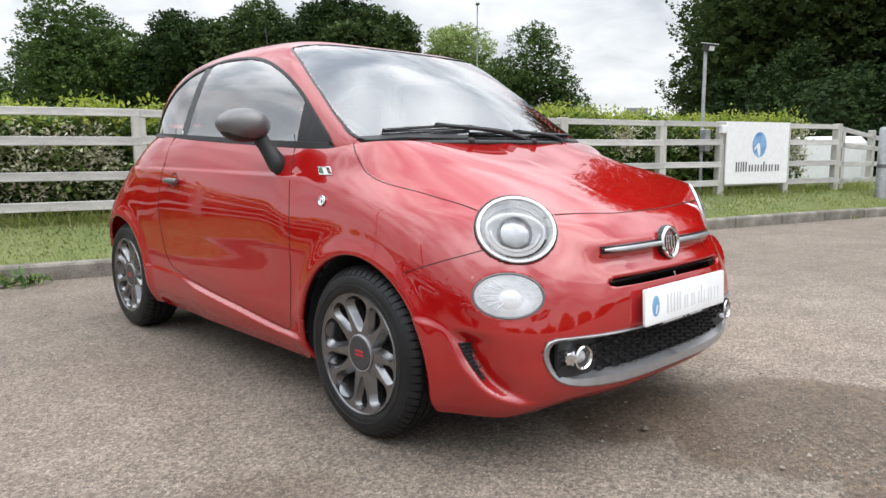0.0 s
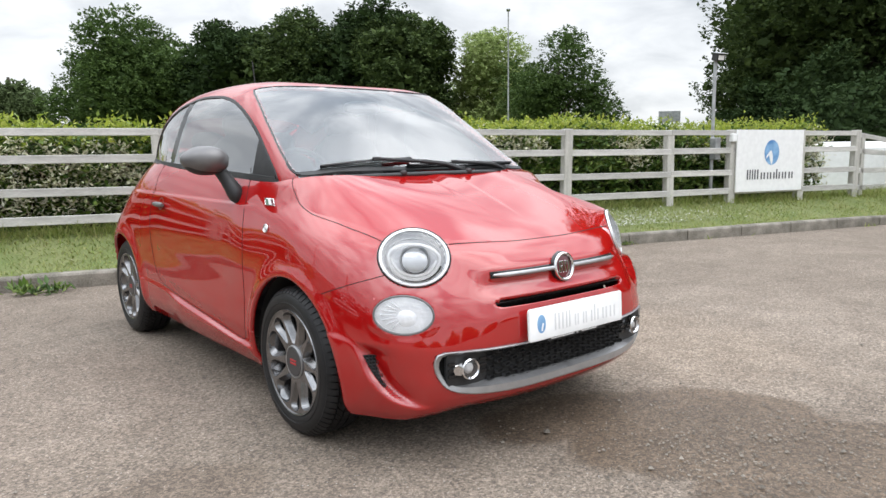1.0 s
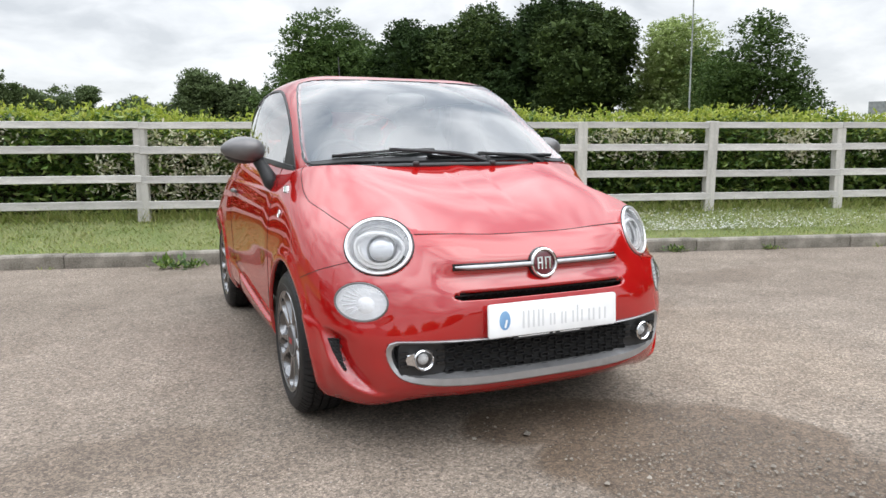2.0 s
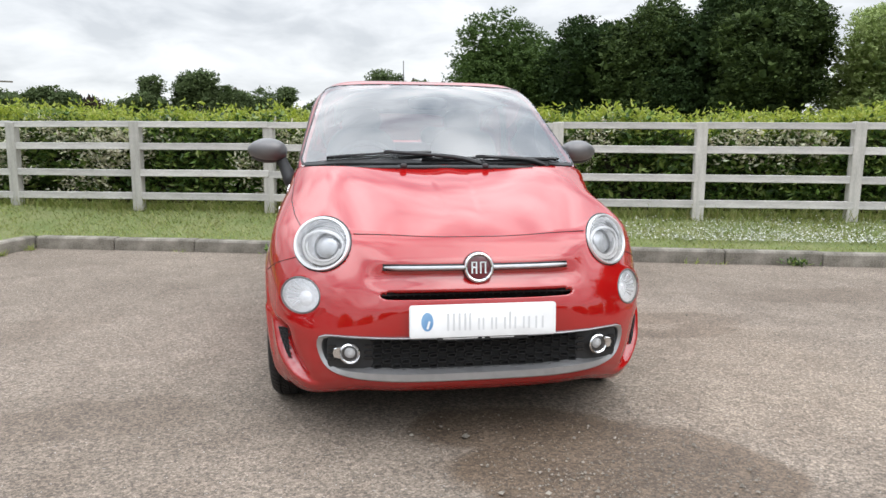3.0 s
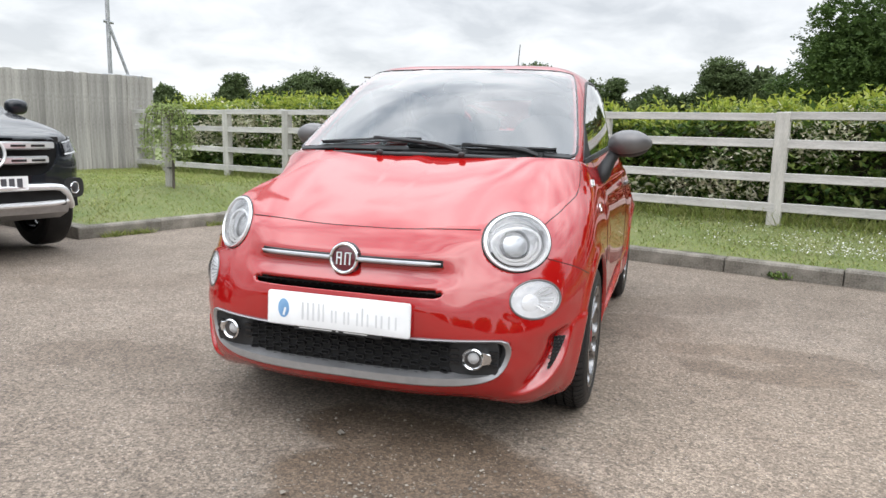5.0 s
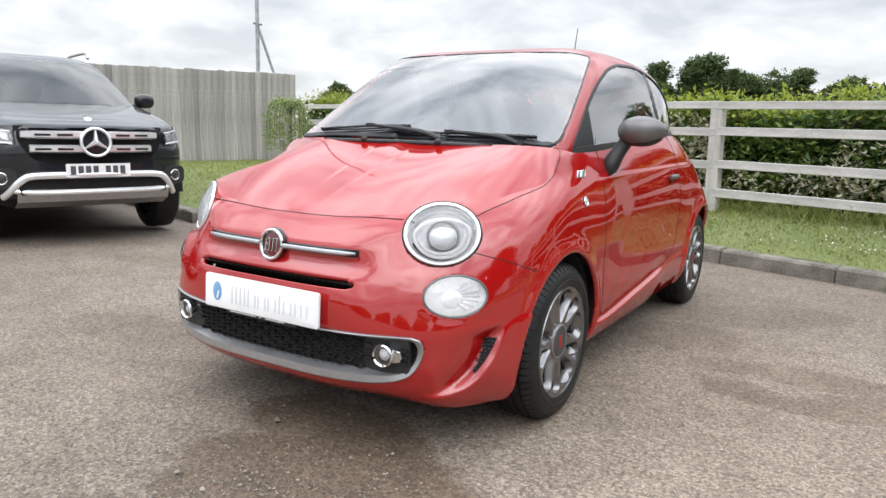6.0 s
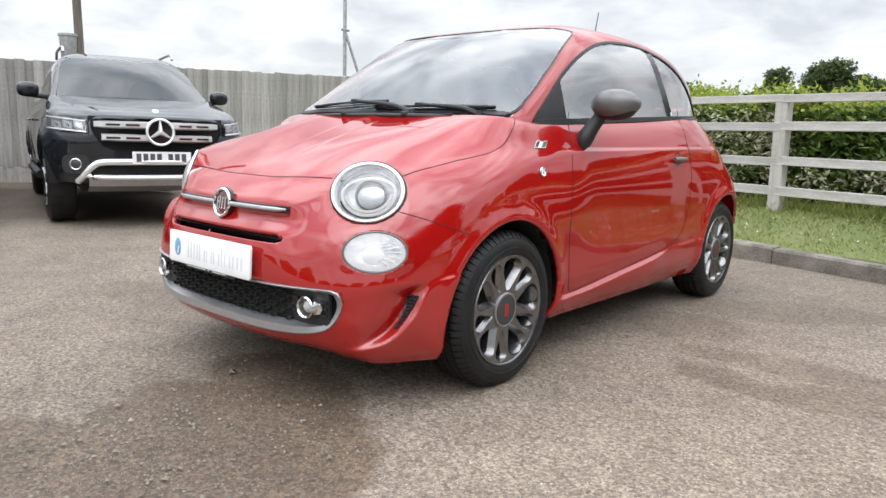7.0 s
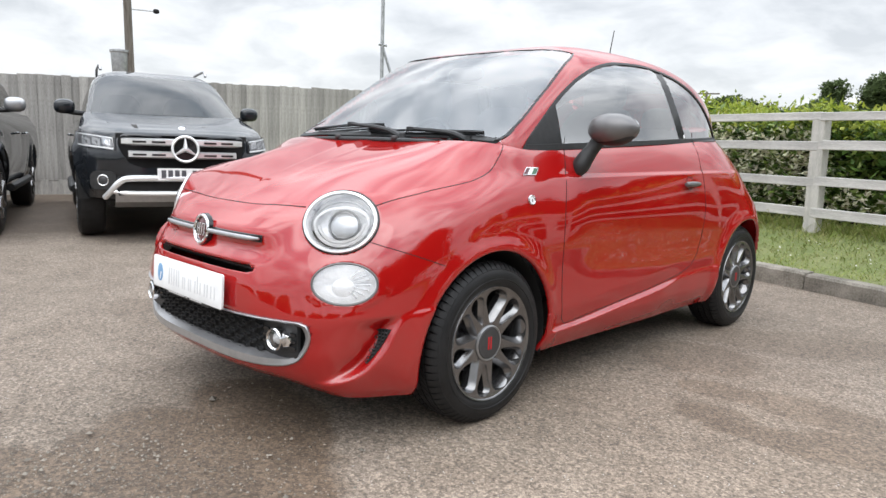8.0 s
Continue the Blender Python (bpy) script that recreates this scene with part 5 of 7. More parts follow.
for s in (1, -1):
    m = HEAD_M if s > 0 else mirror_m(HEAD_M)
    a, b = HEAD_R
    lamp = new("headlight")
    lamp.parent, lamp.matrix_basis = car, m
    tagged(lamp, "round clear headlight with a chrome surround")
    part("bezel", oval_ring(a * 1.0, b * 1.0, 0.0032, 0.003), GLOSS_BLACK, lamp)
    part("chrome_ring", flat_ring(a, b, ((0.985, 0.004), (0.965, 0.014), (0.90, 0.015), (0.845, 0.002), (0.83, -0.014))), BRIGHT_TRIM, lamp)
    # the inner ring is flattened on top like an eyelid
    lid = [(a * 0.70 * math.cos(q), b * (0.46 if math.sin(q) > 0 else 0.72) * math.sin(q), -0.006) for q in np.linspace(0, 2 * math.pi, 64, endpoint=False)]
    part("inner_ring", tube(lid, 0.0062, 8, True), WHITE_PLASTIC, lamp)
    part("reflector", bowl(a * 0.98, b * 0.98, 0.045), REFLECTOR, lamp)
    turn0, turn1 = (195, 285) if s > 0 else (255, 345)
    part("dark_insert", flat_ring(a, b, ((0.80, -0.006), (0.60, -0.016)), radians(turn0), radians(turn1)), GLOSS_BLACK, lamp)
    part("daytime_strip", oval_ring(a * 0.60, b * 0.60, 0.006, -0.010, 40, radians(185), radians(355)), WHITE_PLASTIC, lamp)
    part("light_guide", oval_ring(a * 0.74, b * 0.66, 0.0030, -0.008, 30, radians(25), radians(155)), SILVER, lamp)
    part("lamp_shroud", moved(join(lathe([(0.052, -0.03), (0.055, 0.0), (0.051, 0.004), (0.047, -0.01)], 36)), pose(0.004, -0.004, -0.02)), SILVER, lamp)
    part("projector_lens", moved(dome(0.047, 0.044, 0.009), pose(0.004, -0.006, -0.024)), PROJECTOR, lamp)
    part("lens", dome(a * 0.985, b * 0.985, 0.030, z0=0.004), LENS, lamp).visible_shadow = False
    m = DAY_M if s > 0 else mirror_m(DAY_M)
    a, b = DAY_R
    lamp = new("indicator_lamp")
    lamp.parent, lamp.matrix_basis = car, m
    tagged(lamp, "oval clear lower front lamp")
    part("bezel", oval_ring(a, b, 0.004, 0.001), SATIN_GREY, lamp)
    part("reflector", bowl(a * 0.98, b * 0.98, 0.026), REFLECTOR, lamp)
    out = s * 1.0
    part("bulb_shield", moved(dome(0.036, 0.030, 0.007), pose(-0.008 * out, -0.012, -0.022)), REFLECTOR, lamp)
    for k in range(7):
        q = radians(-62 + 20 * k)
        x0, y0, x1, y1 = 0.030 * math.cos(q), 0.026 * math.sin(q), 0.082 * math.cos(q), 0.050 * math.sin(q)
        part("reflector_rib", tube([(out * x0, y0, -0.018), (out * x1, y1, -0.006)], [0.0015, 0.0035], 6), BRIGHT_TRIM, lamp)
    part("lens", dome(a * 0.985, b * 0.985, 0.020, z0=0.002), LENS, lamp).visible_shadow = False

# ---- front face ----
part("slot_backing", ([(-0.40, -0.66, 0.55), (0.40, -0.66, 0.55), (0.40, -0.66, 0.615), (-0.40, -0.66, 0.615)], [(0, 1, 2, 3)]), DARK, car)
part("slot_grille", join(*(moved(block(-0.36, 0.36, -0.012, 0.0, z, z + 0.004, 0.001), pose(0, -0.70, 0)) for z in (0.576, 0.586)), *(moved(block(x, x + 0.004, -0.01, 0, 0.568, 0.598, 0.001), pose(0, -0.69, 0)) for x in np.linspace(-0.33, 0.33, 23))), BLACK_PLASTIC, car)


def nose_points(xs, z, proud=0.0):
    return [p for p, _ in on_car([(x, -1.0, z) for x in xs], (0, 1, 0), proud)]


# lower grille: silver surround, deeper at the bottom
outer = spline(GRILLE, 60)
ring_pts = np.concatenate([outer, (outer * [-1, 1])[::-1]])
inner_pts = []
for x, z in ring_pts:
    low = float(smoothstep(0.34, 0.25, z))
    inner_pts.append((x * (0.975 - 0.012 * low), 0.338 + (z - 0.338) * (0.90 - 0.26 * low)))
put = on_car([(x, -1, z) for x, z in ring_pts], (0, 1, 0))
put_in = on_car([(x, -1, z) for x, z in inner_pts], (0, 1, 0))
v, f, n = [], [], len(put)
for (p, nn), (q, _) in zip(put, put_in):
    v += [tuple(p - nn * 0.012), tuple(p + nn * 0.005), tuple(p * 0.8 + q * 0.2 + nn * 0.008), tuple(q + nn * 0.0), tuple(q - nn * 0.035)]
for k in range(n):
    a, b = 5 * k, 5 * ((k + 1) % n)
    f += [(a + e, b + e, b + e + 1, a + e + 1) for e in range(4)]
part("grille_surround", (v, f), SILVER, car, "satin silver lower grille surround")
# backing follows the nose, with rows of raised dashes
gx = np.linspace(-0.60, 0.60, 41)
back = [[tuple(p + Vector((0, 0.040, 0))) for p in nose_points(gx, z)] for z in np.linspace(0.250, 0.44, 8)]
v = [p for r in back for p in r]
f = [(r * 41 + k, r * 41 + k + 1, (r + 1) * 41 + k + 1, (r + 1) * 41 + k) for r in range(7) for k in range(40)]
part("grille_backing", (v, f), DARK, car)
# the mesh: staggered rows of small raised loops
cell_mesh = None
for r in range(7):
    z = 0.292 + r * 0.0192
    for k in range(-6, 7):
        x = k * 0.068 + (0.034 if r % 2 else 0.0)
        if abs(x) > 0.405:
            continue
        (p, nn), = on_car([(x, -1, z)], (0, 1, 0))
        m = Matrix.Translation(p + Vector((0, 0.026, 0))) @ Matrix.Rotation(-math.atan2(nn.x, -nn.y), 4, "Z")
        if cell_mesh is None:
            loop = round_rect(0.034, 0.0150, 0.0070, 4)
            cn = len(loop)
            cv = [(qx * e, yy, qz * (1 - (1 - e) * 2.1)) for e, yy in ((1.10, 0.014), (1.0, 0.0), (0.88, 0.0), (0.80, 0.012)) for qx, qz in loop]
            cf = [(cn * q + e, cn * q + (e + 1) % cn, cn * q + cn + (e + 1) % cn, cn * q + cn + e) for q in range(3) for e in range(cn)]
            first = part("grille_loop", (cv, cf), BLACK_PLASTIC, car, angle=0)
            first.matrix_basis, cell_mesh = m, first.data
        else:
            cell = new("grille_loop", cell_mesh)
            cell.parent, cell.matrix_basis = car, m
for s in (1, -1):
    (p, nn), = on_car([(s * 0.476, -1, 0.364)], (0, 1, 0))
    fog = new("fog_lamp")
    fog.parent = car
    fog.matrix_basis = Matrix.Translation(p + Vector((0, 0.020, 0))) @ Matrix.Rotation(s * 0.12, 4, "Z") @ Matrix.Rotation(math.pi / 2, 4, "X")
    tagged(fog, "round front fog lamp in a chrome ring")
    part("panel", moved(plate(round_rect(0.17, 0.13, 0.03), -0.012, 0.002), pose(0, 0, -0.004)), BLACK_PLASTIC, fog)
    part("chrome_ring", lathe([(0.030, 0.004), (0.030, 0.024), (0.034, 0.029), (0.038, 0.025), (0.039, 0.0)], 40), CHROME, fog)
    part("reflector", lathe([(0.031, 0.020), (0.024, 0.004), (0.001, 0.0)], 32), SATIN_GREY, fog)
    part("bulb_shield", moved(dome(0.020, 0.020, 0.014, 20, 6), pose(0, 0, 0.010)), WHITE_PLASTIC, fog)
    part("ring_wing", moved(plate([(s * x, y) for x, y in (((0.030, 0.024), (0.030, -0.024), (0.058, -0.017), (0.064, 0.0), (0.058, 0.017)) if s < 0 else ((0.058, 0.017), (0.064, 0.0), (0.058, -0.017), (0.030, -0.024), (0.030, 0.024)))], 0.0, 0.014, 0.002), pose(0, 0, 0)), CHROME, fog)
    part("lens", moved(dome(0.032, 0.032, 0.006, 28, 5), pose(0, 0, 0.022)), LENS, fog).visible_shadow = False
    for sx in (1, -1):
        for dz in (-0.022, 0.0, 0.022):
            part("rib", moved(plate(round_rect(0.030, 0.010, 0.004, 3), 0, 0.006), pose(sx * 0.066, dz, 0)), GLOSS_BLACK, fog)
    zs = np.linspace(0.296, 0.408, 10)
    out_x = np.interp(zs, SKIRT[:, 1], SKIRT[:, 0]) - 0.006
    in_x = out_x - np.linspace(0.010, 0.040, 10)
    put = on_car([(s * x, -1, z) for xi, xo, z in zip(in_x, out_x, zs) for x in (xi, (xi + xo) / 2, xo)], (0, 1, 0), 0.002)
    part("vent_backing", ([tuple(p) for p, _ in put], [(3 * k + e, 3 * k + e + 1, 3 * k + e + 4, 3 * k + e + 3) for k in range(9) for e in (0, 1)]), DARK, car, angle=0)
    hexes = []
    for r in range(10):
        z = 0.300 + r * 0.0112
        xo, xi = np.interp(z, zs, out_x), np.interp(z, zs, in_x)
        for k in range(max(1, round((xo - xi) / 0.0125))):
            (p, nn), = on_car([(s * (xo - 0.006 - k * 0.0125 - (0.005 if r % 2 else 0.0)), -1, z)], (0, 1, 0))
            hexes.append(moved(tube([(0.0062 * math.cos(q), 0, 0.0062 * math.sin(q)) for q in np.linspace(0, 2 * math.pi, 6, endpoint=False)], 0.0017, 4, True), Matrix.Translation(p + nn * 0.006) @ Matrix.Rotation(s * 0.8, 4, "Z")))
    tagged(part("vent_mesh", join(*hexes), BLACK_PLASTIC, car, angle=0), kind="stuff")

# moustache bar, badge
for s in (1, -1):
    xs = np.linspace(0.055, 0.345, 16)
    pts = [p for p in nose_points(s * xs, 0.676, 0.012)]
    r = np.interp(xs, [0.055, 0.30, 0.345], [0.0085, 0.0085, 0.004])
    part("moustache_bar", tube(pts, list(r), 10), SILVER, car, "satin silver bar beside the badge")
    part("bar_backing", ribbon([(s * x, -1, 0.676) for x in np.linspace(0.05, 0.352, 16)], (0, 1, 0), 0.028, 0.001, 0.004), GLOSS_BLACK, car)
(p, nn), = on_car([(0.0, -1, 0.674)], (0, 1, 0))
badge = new("nose_badge")
badge.parent = car
badge.matrix_basis = Matrix.Translation((0, p.y + 0.002, 0.674)) @ Matrix.Rotation(radians(82), 4, "X")
tagged(badge, "round dark red nose badge with a chrome rim")
part("base", lathe([(0.001, 0.016), (0.058, 0.014), (0.060, 0.0)], 48), GLOSS_BLACK, badge)
part("rim", oval_ring(0.050, 0.050, 0.0062, 0.017), CHROME, badge)
part("face", dome(0.045, 0.045, 0.005, z0=0.014), BADGE_RED, badge)
part("emblem", join(*(block(x - 0.0035, x + 0.0035, -0.022, 0.022, 0.016, 0.0205, 0.001) for x in (-0.026, -0.010, 0.006, 0.024)), *(block(x, x + 0.014, y, y + 0.005, 0.016, 0.0205, 0.001) for x, y in ((-0.026, 0.017), (-0.026, -0.002), (0.004, 0.017), (0.016, 0.017)))), CHROME, badge)

# show plate
show = new("show_plate")
show.parent = car
show.matrix_basis = Matrix.Translation((0.006, -0.786, 0.493)) @ Matrix.Rotation(radians(87), 4, "X")
tagged(show, "white dealer show plate with pale grey lettering")
part("panel", plate(round_rect(0.545, 0.120, 0.010), -0.004, 0.004, 0.001), WHITE_PLASTIC, show)
part("bracket", moved(plate(round_rect(0.34, 0.130, 0.005), -0.014, -0.004), pose(0, -0.008, 0)), BLACK_PLASTIC, show)
part("emblem", moved(plate([tuple(q) for q in ellipse(0.022, 0.034, 28)], 0.004, 0.0052), pose(-0.208, 0, 0)), SIGN_BLUE, show)
part("emblem_cut", moved(plate(round_rect(0.008, 0.030, 0.003), 0.0052, 0.0060), pose(-0.204, -0.012, 0, 0, 0, -15)), WHITE_PLASTIC, show)

# ---- mirrors, wipers, handles, small marks ----
def pod(cx, cy, cz, rx, ry, rz, n=28, m=16, e=0.8, taper=0.0):
    """A rounded housing: a soft box that may narrow along x."""
    v, f = [], []
    for r in range(m + 1):
        lat = -math.pi / 2 + math.pi * r / m
        for k in range(n):
            lon = 2 * math.pi * k / n
            c, s_ = math.cos(lat), math.sin(lat)
            sg = lambda q, p: math.copysign(abs(q) ** p, q)
            x, y, z = sg(c, e) * sg(math.cos(lon), e), sg(c, e) * sg(math.sin(lon), e), sg(s_, e)
            t = 1 - taper * max(0, x) ** 2
            v.append((cx + rx * x, cy + ry * y * t, cz + rz * z * t))
    for r in range(m):
        f += [(r * n + k, r * n + (k + 1) % n, (r + 1) * n + (k + 1) % n, (r + 1) * n + k) for k in range(n)]
    return v, f


for s in (1, -1):
    mir = new("door_mirror")
    mir.parent = car
    tagged(mir, "satin grey rounded door mirror on a black arm")
    cap = pod(0.862, 0.634, 1.098, 0.104, 0.080, 0.062, e=0.88, taper=0.32)
    cap = ([(x, y + 0.02 * max(0, (x - 0.80) / 0.16), z - 0.006 * max(0, (0.84 - x) / 0.1)) for x, y, z in cap[0]], cap[1])
    lower = pod(0.856, 0.650, 1.072, 0.094, 0.066, 0.044, e=0.88, taper=0.3)
    arm = tube(spline([(0.800, 0.645, 1.060), (0.778, 0.630, 1.02), (0.752, 0.605, 0.965), (0.735, 0.585, 0.920), (0.725, 0.575, 0.905)], 12), [0.030, 0.030, 0.030, 0.030, 0.031, 0.033, 0.035, 0.037, 0.038, 0.036, 0.028, 0.015], 14)
    glass_face = moved(plate(round_rect(0.145, 0.084, 0.038), 0, 0.003), Matrix.Translation((0.866, 0.707, 1.098)) @ Matrix.Rotation(-math.pi / 2, 4, "X"))
    fix = (lambda g: g) if s > 0 else flipped
    part("cap", fix(cap), SATIN_GREY, mir)
    part("lower_shell", fix(lower), BLACK_PLASTIC, mir)
    part("arm", fix(arm), BLACK_PLASTIC, mir)
    part("mirror_glass", fix(glass_face), CHROME, mir)
    # door handle
    hd = new("door_handle")
    hd.parent = car
    tagged(hd, "satin grey pull handle")
    put = on_car([(s * 0.8, y, 0.848) for y in np.linspace(1.460, 1.610, 7)], (-s, 0, 0), 0.020)
    part("grip", tube([tuple(p) for p, _ in put], [0.009, 0.013, 0.0145, 0.0145, 0.0145, 0.013, 0.009], 10), SATIN_GREY, hd)
    # nearly flat disc: the recess's shade is put into its darker red
    (p, nn), = on_car([(s * 0.8, 1.545, 0.856)], (-s, 0, 0), 0.0008)
    part("recess", moved(dome(0.042, 0.036, -0.002, 28, 4), Matrix.Translation(p) @ nn.to_track_quat("Z", "Y").to_matrix().to_4x4()), material("handle_recess_shade", (0.16, 0.008, 0.008), (0.19, 0.01, 0.01), rough=0.4), hd)
    # side repeater and flag badge
    spots = on_car([(s * 0.8, 0.228, 0.812)], (-s, 0, 0), 0.003)
    p, nn = spots[0][0], Vector((s, -0.06, 0.20)).normalized()
    m = Matrix.Translation(p) @ nn.to_track_quat("Z", "Y").to_matrix().to_4x4()
    rep = new("side_repeater")
    rep.parent, rep.matrix_basis = car, m
    part("rim", oval_ring(0.0165, 0.0165, 0.003, 0.002, 28), CHROME, rep)
    part("base", lathe([(0.0180, -0.010), (0.0180, 0.0), (0.015, 0.001)], 28), GLOSS_BLACK, rep)
    part("lens", dome(0.0155, 0.0155, 0.003, 24, 5), WHITE_PLASTIC, rep, "round clear side repeater lamp")
    part("bulb", moved(dome(0.0045, 0.0065, 0.0016, 14, 4), pose(0.001, -0.002, 0.0022)), CAP_GREY, rep)
    flag = new("flag_badge")
    flag.parent = car
    tagged(flag, "small green white and red enamel side badge")
    for k, mat in enumerate((BADGE_RED, WHITE_PLASTIC, FLAG_GREEN)):
        y0 = 0.219 + k * 0.024
        pts = on_car([(s * 0.8, y, z) for y, z in ((y0 + 0.026, 0.930), (y0 + 0.050, 0.930), (y0 + 0.024, 0.907), (y0, 0.907))], (-s, 0, 0), 0.003)
        part("stripe", ([tuple(q) for q, _ in pts] + [tuple(q - n2 * 0.004) for q, n2 in pts], [(0, 1, 2, 3), (4, 7, 6, 5), (0, 4, 5, 1), (1, 5, 6, 2), (2, 6, 7, 3), (3, 7, 4, 0)]), mat, flag, angle=0)
    edge = on_car([(s * 0.8, y, z) for y, z in ((0.246, 0.932), (0.320, 0.932), (0.292, 0.905), (0.218, 0.905))], (-s, 0, 0), 0.003)
    part("frame", tube([tuple(q) for q, _ in edge], 0.002, 6, True), CHROME, flag)

# scuttle under the wipers
cx = np.linspace(-0.60, 0.60, 41)
v, f = [], []
for y_off, dz in ((-0.03, -0.006), (0.03, 0.002), (0.11, 0.004), (0.16, -0.02)):
    for x in cx:
        yb = 0.075 + 0.16 * (abs(x) / 0.68) ** 3
        v.append((x, yb + y_off, 1.022 - 0.012 * (abs(x) / 0.68) ** 2 + dz))
f = [(r * 41 + k, r * 41 + k + 1, (r + 1) * 41 + k + 1, (r + 1) * 41 + k) for r in range(3) for k in range(40)]
part("scuttle_panel", (v, f), BLACK_PLASTIC, car)
part("scuttle_lip", tube([(x, 0.040 + 0.13 * (abs(x) / 0.66) ** 3, 1.023 - 0.012 * (abs(x) / 0.68) ** 2) for x in np.linspace(-0.58, 0.58, 40)], 0.010, 8), BLACK_PLASTIC, car)
for k in range(44):
    x = -0.06 + k * 0.0105 if k < 23 else -0.06 + (k + 3) * 0.0105
    part("scuttle_slat", block(x, x + 0.004, 0.062, 0.086, 1.022, 1.033, 0.001), BLACK_PLASTIC, car, angle=0)


def wiper(base, inner, outer):
    """An arm from its spindle to the middle of a blade that lies along the glass between two (x, z)."""
    w = new("windscreen_wiper")
    w.parent = car
    tagged(w, "black windscreen wiper lying along the glass")
    line = [(inner[0] + (outer[0] - inner[0]) * q, inner[1] + (outer[1] - inner[1]) * q) for q in np.linspace(0, 1, 13)]
    lie = [(p, n) for p, n in on_car([(x, -1, z) for x, z in line], (0, 1, 0))]
    part("rubber", tube([tuple(p + n * 0.006) for p, n in lie], 0.004, 4), RUBBER, w)
    part("blade", tube([tuple(p + n * (0.015 + 0.006 * math.sin(math.pi * k / 12))) for k, (p, n) in enumerate(lie)], 0.0065, 6), GLOSS_BLACK, w)
    base, joint = Vector(base), lie[5][0] + lie[5][1] * 0.030
    part("arm", tube(spline([tuple(base), tuple(base * 0.72 + joint * 0.28 + Vector((0, -0.004, 0.016))), tuple(joint)], 10), [0.013, 0.013, 0.012, 0.011, 0.010, 0.009, 0.009, 0.008, 0.008, 0.007], 8), BLACK_PLASTIC, w)
    part("clip", moved(block(-0.022, 0.022, -0.007, 0.007, -0.010, 0.008, 0.002), Matrix.Translation(joint)), BLACK_PLASTIC, w)
    part("spindle", lathe([(0.001, 0.03), (0.014, 0.028), (0.018, 0.0)], 16), BLACK_PLASTIC, w).matrix_basis = Matrix.Translation(base + Vector((0, 0, -0.012)))


wiper((0.19, 0.085, 1.036), (-0.05, 1.082), (-0.55, 1.056))
wiper((0.52, 0.140, 1.030), (-0.10, 1.050), (0.585, 1.052))
for x in (-0.198, 0.190):
    part("washer_jet", moved(pod(0, 0, 0, 0.016, 0.014, 0.012, 12, 8), pose(x, 0.040, 1.030)), material("jet_brown", (0.03, 0.022, 0.022), rough=0.6), car)
part("aerial", join(tube([(0.0, 1.915, 1.440), (0.0, 1.918, 1.475), (0.003, 1.94, 1.62), (0.005, 1.965, 1.735)], [0.008, 0.004, 0.0032, 0.0026], 8), moved(pod(0, 0, 0, 0.018, 0.03, 0.014, 14, 8), pose(0, 1.905, 1.437))), BLACK_PLASTIC, car, "short black roof aerial")

# lettering on the plate cannot be given as words: bars of its size
for x, w, h in ((-0.140, 0.0075, 0.064), (-0.119, 0.0075, 0.064), (-0.098, 0.0075, 0.064), (-0.077, 0.0075, 0.064), (-0.059, 0.0065, 0.064), (-0.026, 0.0065, 0.045), (-0.010, 0.0065, 0.045), (0.022, 0.0065, 0.045), (0.038, 0.0065, 0.045), (0.071, 0.0065, 0.045), (0.090, 0.0065, 0.064), (0.110, 0.0065, 0.045), (0.142, 0.0065, 0.045), (0.162, 0.0065, 0.045), (0.189, 0.0065, 0.045), (0.214, 0.0065, 0.045)):
    part("letter_bar", moved(plate(round_rect(w, h, 0.002, 3), 0.004, 0.0052), pose(x + 0.008, -0.035 + h / 2, 0)), PLATE_GREY, show)
for x, w in ((-0.085, 0.13), (0.0, 0.010), (0.070, 0.09)):
    part("caption_bar", moved(plate(round_rect(w, 0.0035, 0.001, 2), -0.004, -0.0025), pose(x, -0.0655, 0)), WHITE_PLASTIC, show)

# ---- inside the cabin ----
dash = [(x, 0.30 + 0.10 * (abs(x) / 0.62) ** 2 + dy, z) for dy, z in ((0.0, 1.00), (0.16, 1.015), (0.28, 1.00), (0.34, 0.93), (0.34, 0.70)) for x in np.linspace(-0.62, 0.62, 15)]
part("dashboard", (dash, [(r * 15 + k, r * 15 + k + 1, (r + 1) * 15 + k + 1, (r + 1) * 15 + k) for r in range(4) for k in range(14)]), INTERIOR, car)
for s in (1, -1):
    seat = new("front_seat")
    seat.parent = car
    part("cushion", moved(pod(0, 0, 0, 0.24, 0.25, 0.09, 20, 12, 0.6), pose(s * 0.33, 1.02, 0.60)), INTERIOR, seat)
    part("backrest", moved(pod(0, 0, 0, 0.23, 0.08, 0.32, 20, 12, 0.6), pose(s * 0.33, 1.30, 0.93, -14)), INTERIOR, seat)
    part("head_restraint", moved(pod(0, 0, 0, 0.125, 0.05, 0.085, 18, 10, 0.7), pose(s * 0.33, 1.395, 1.285, -12)), INTERIOR, seat)
    part("door_card", ([(s * 0.63, 0.45, 0.5), (s * 0.63, 1.65, 0.5), (s * 0.63, 1.65, 1.03), (s * 0.63, 0.45, 0.99)], [(0, 1, 2, 3)]), INTERIOR, car, angle=0)
part("rear_bench", moved(pod(0, 0, 0, 0.52, 0.08, 0.30, 24, 12, 0.5), pose(0, 2.05, 0.86, -16)), INTERIOR, car)
for s in (1, -1):
    part("rear_head_restraint", moved(pod(0, 0, 0, 0.11, 0.045, 0.075, 16, 8, 0.7), pose(s * 0.26, 2.12, 1.20, -12)), INTERIOR, car)
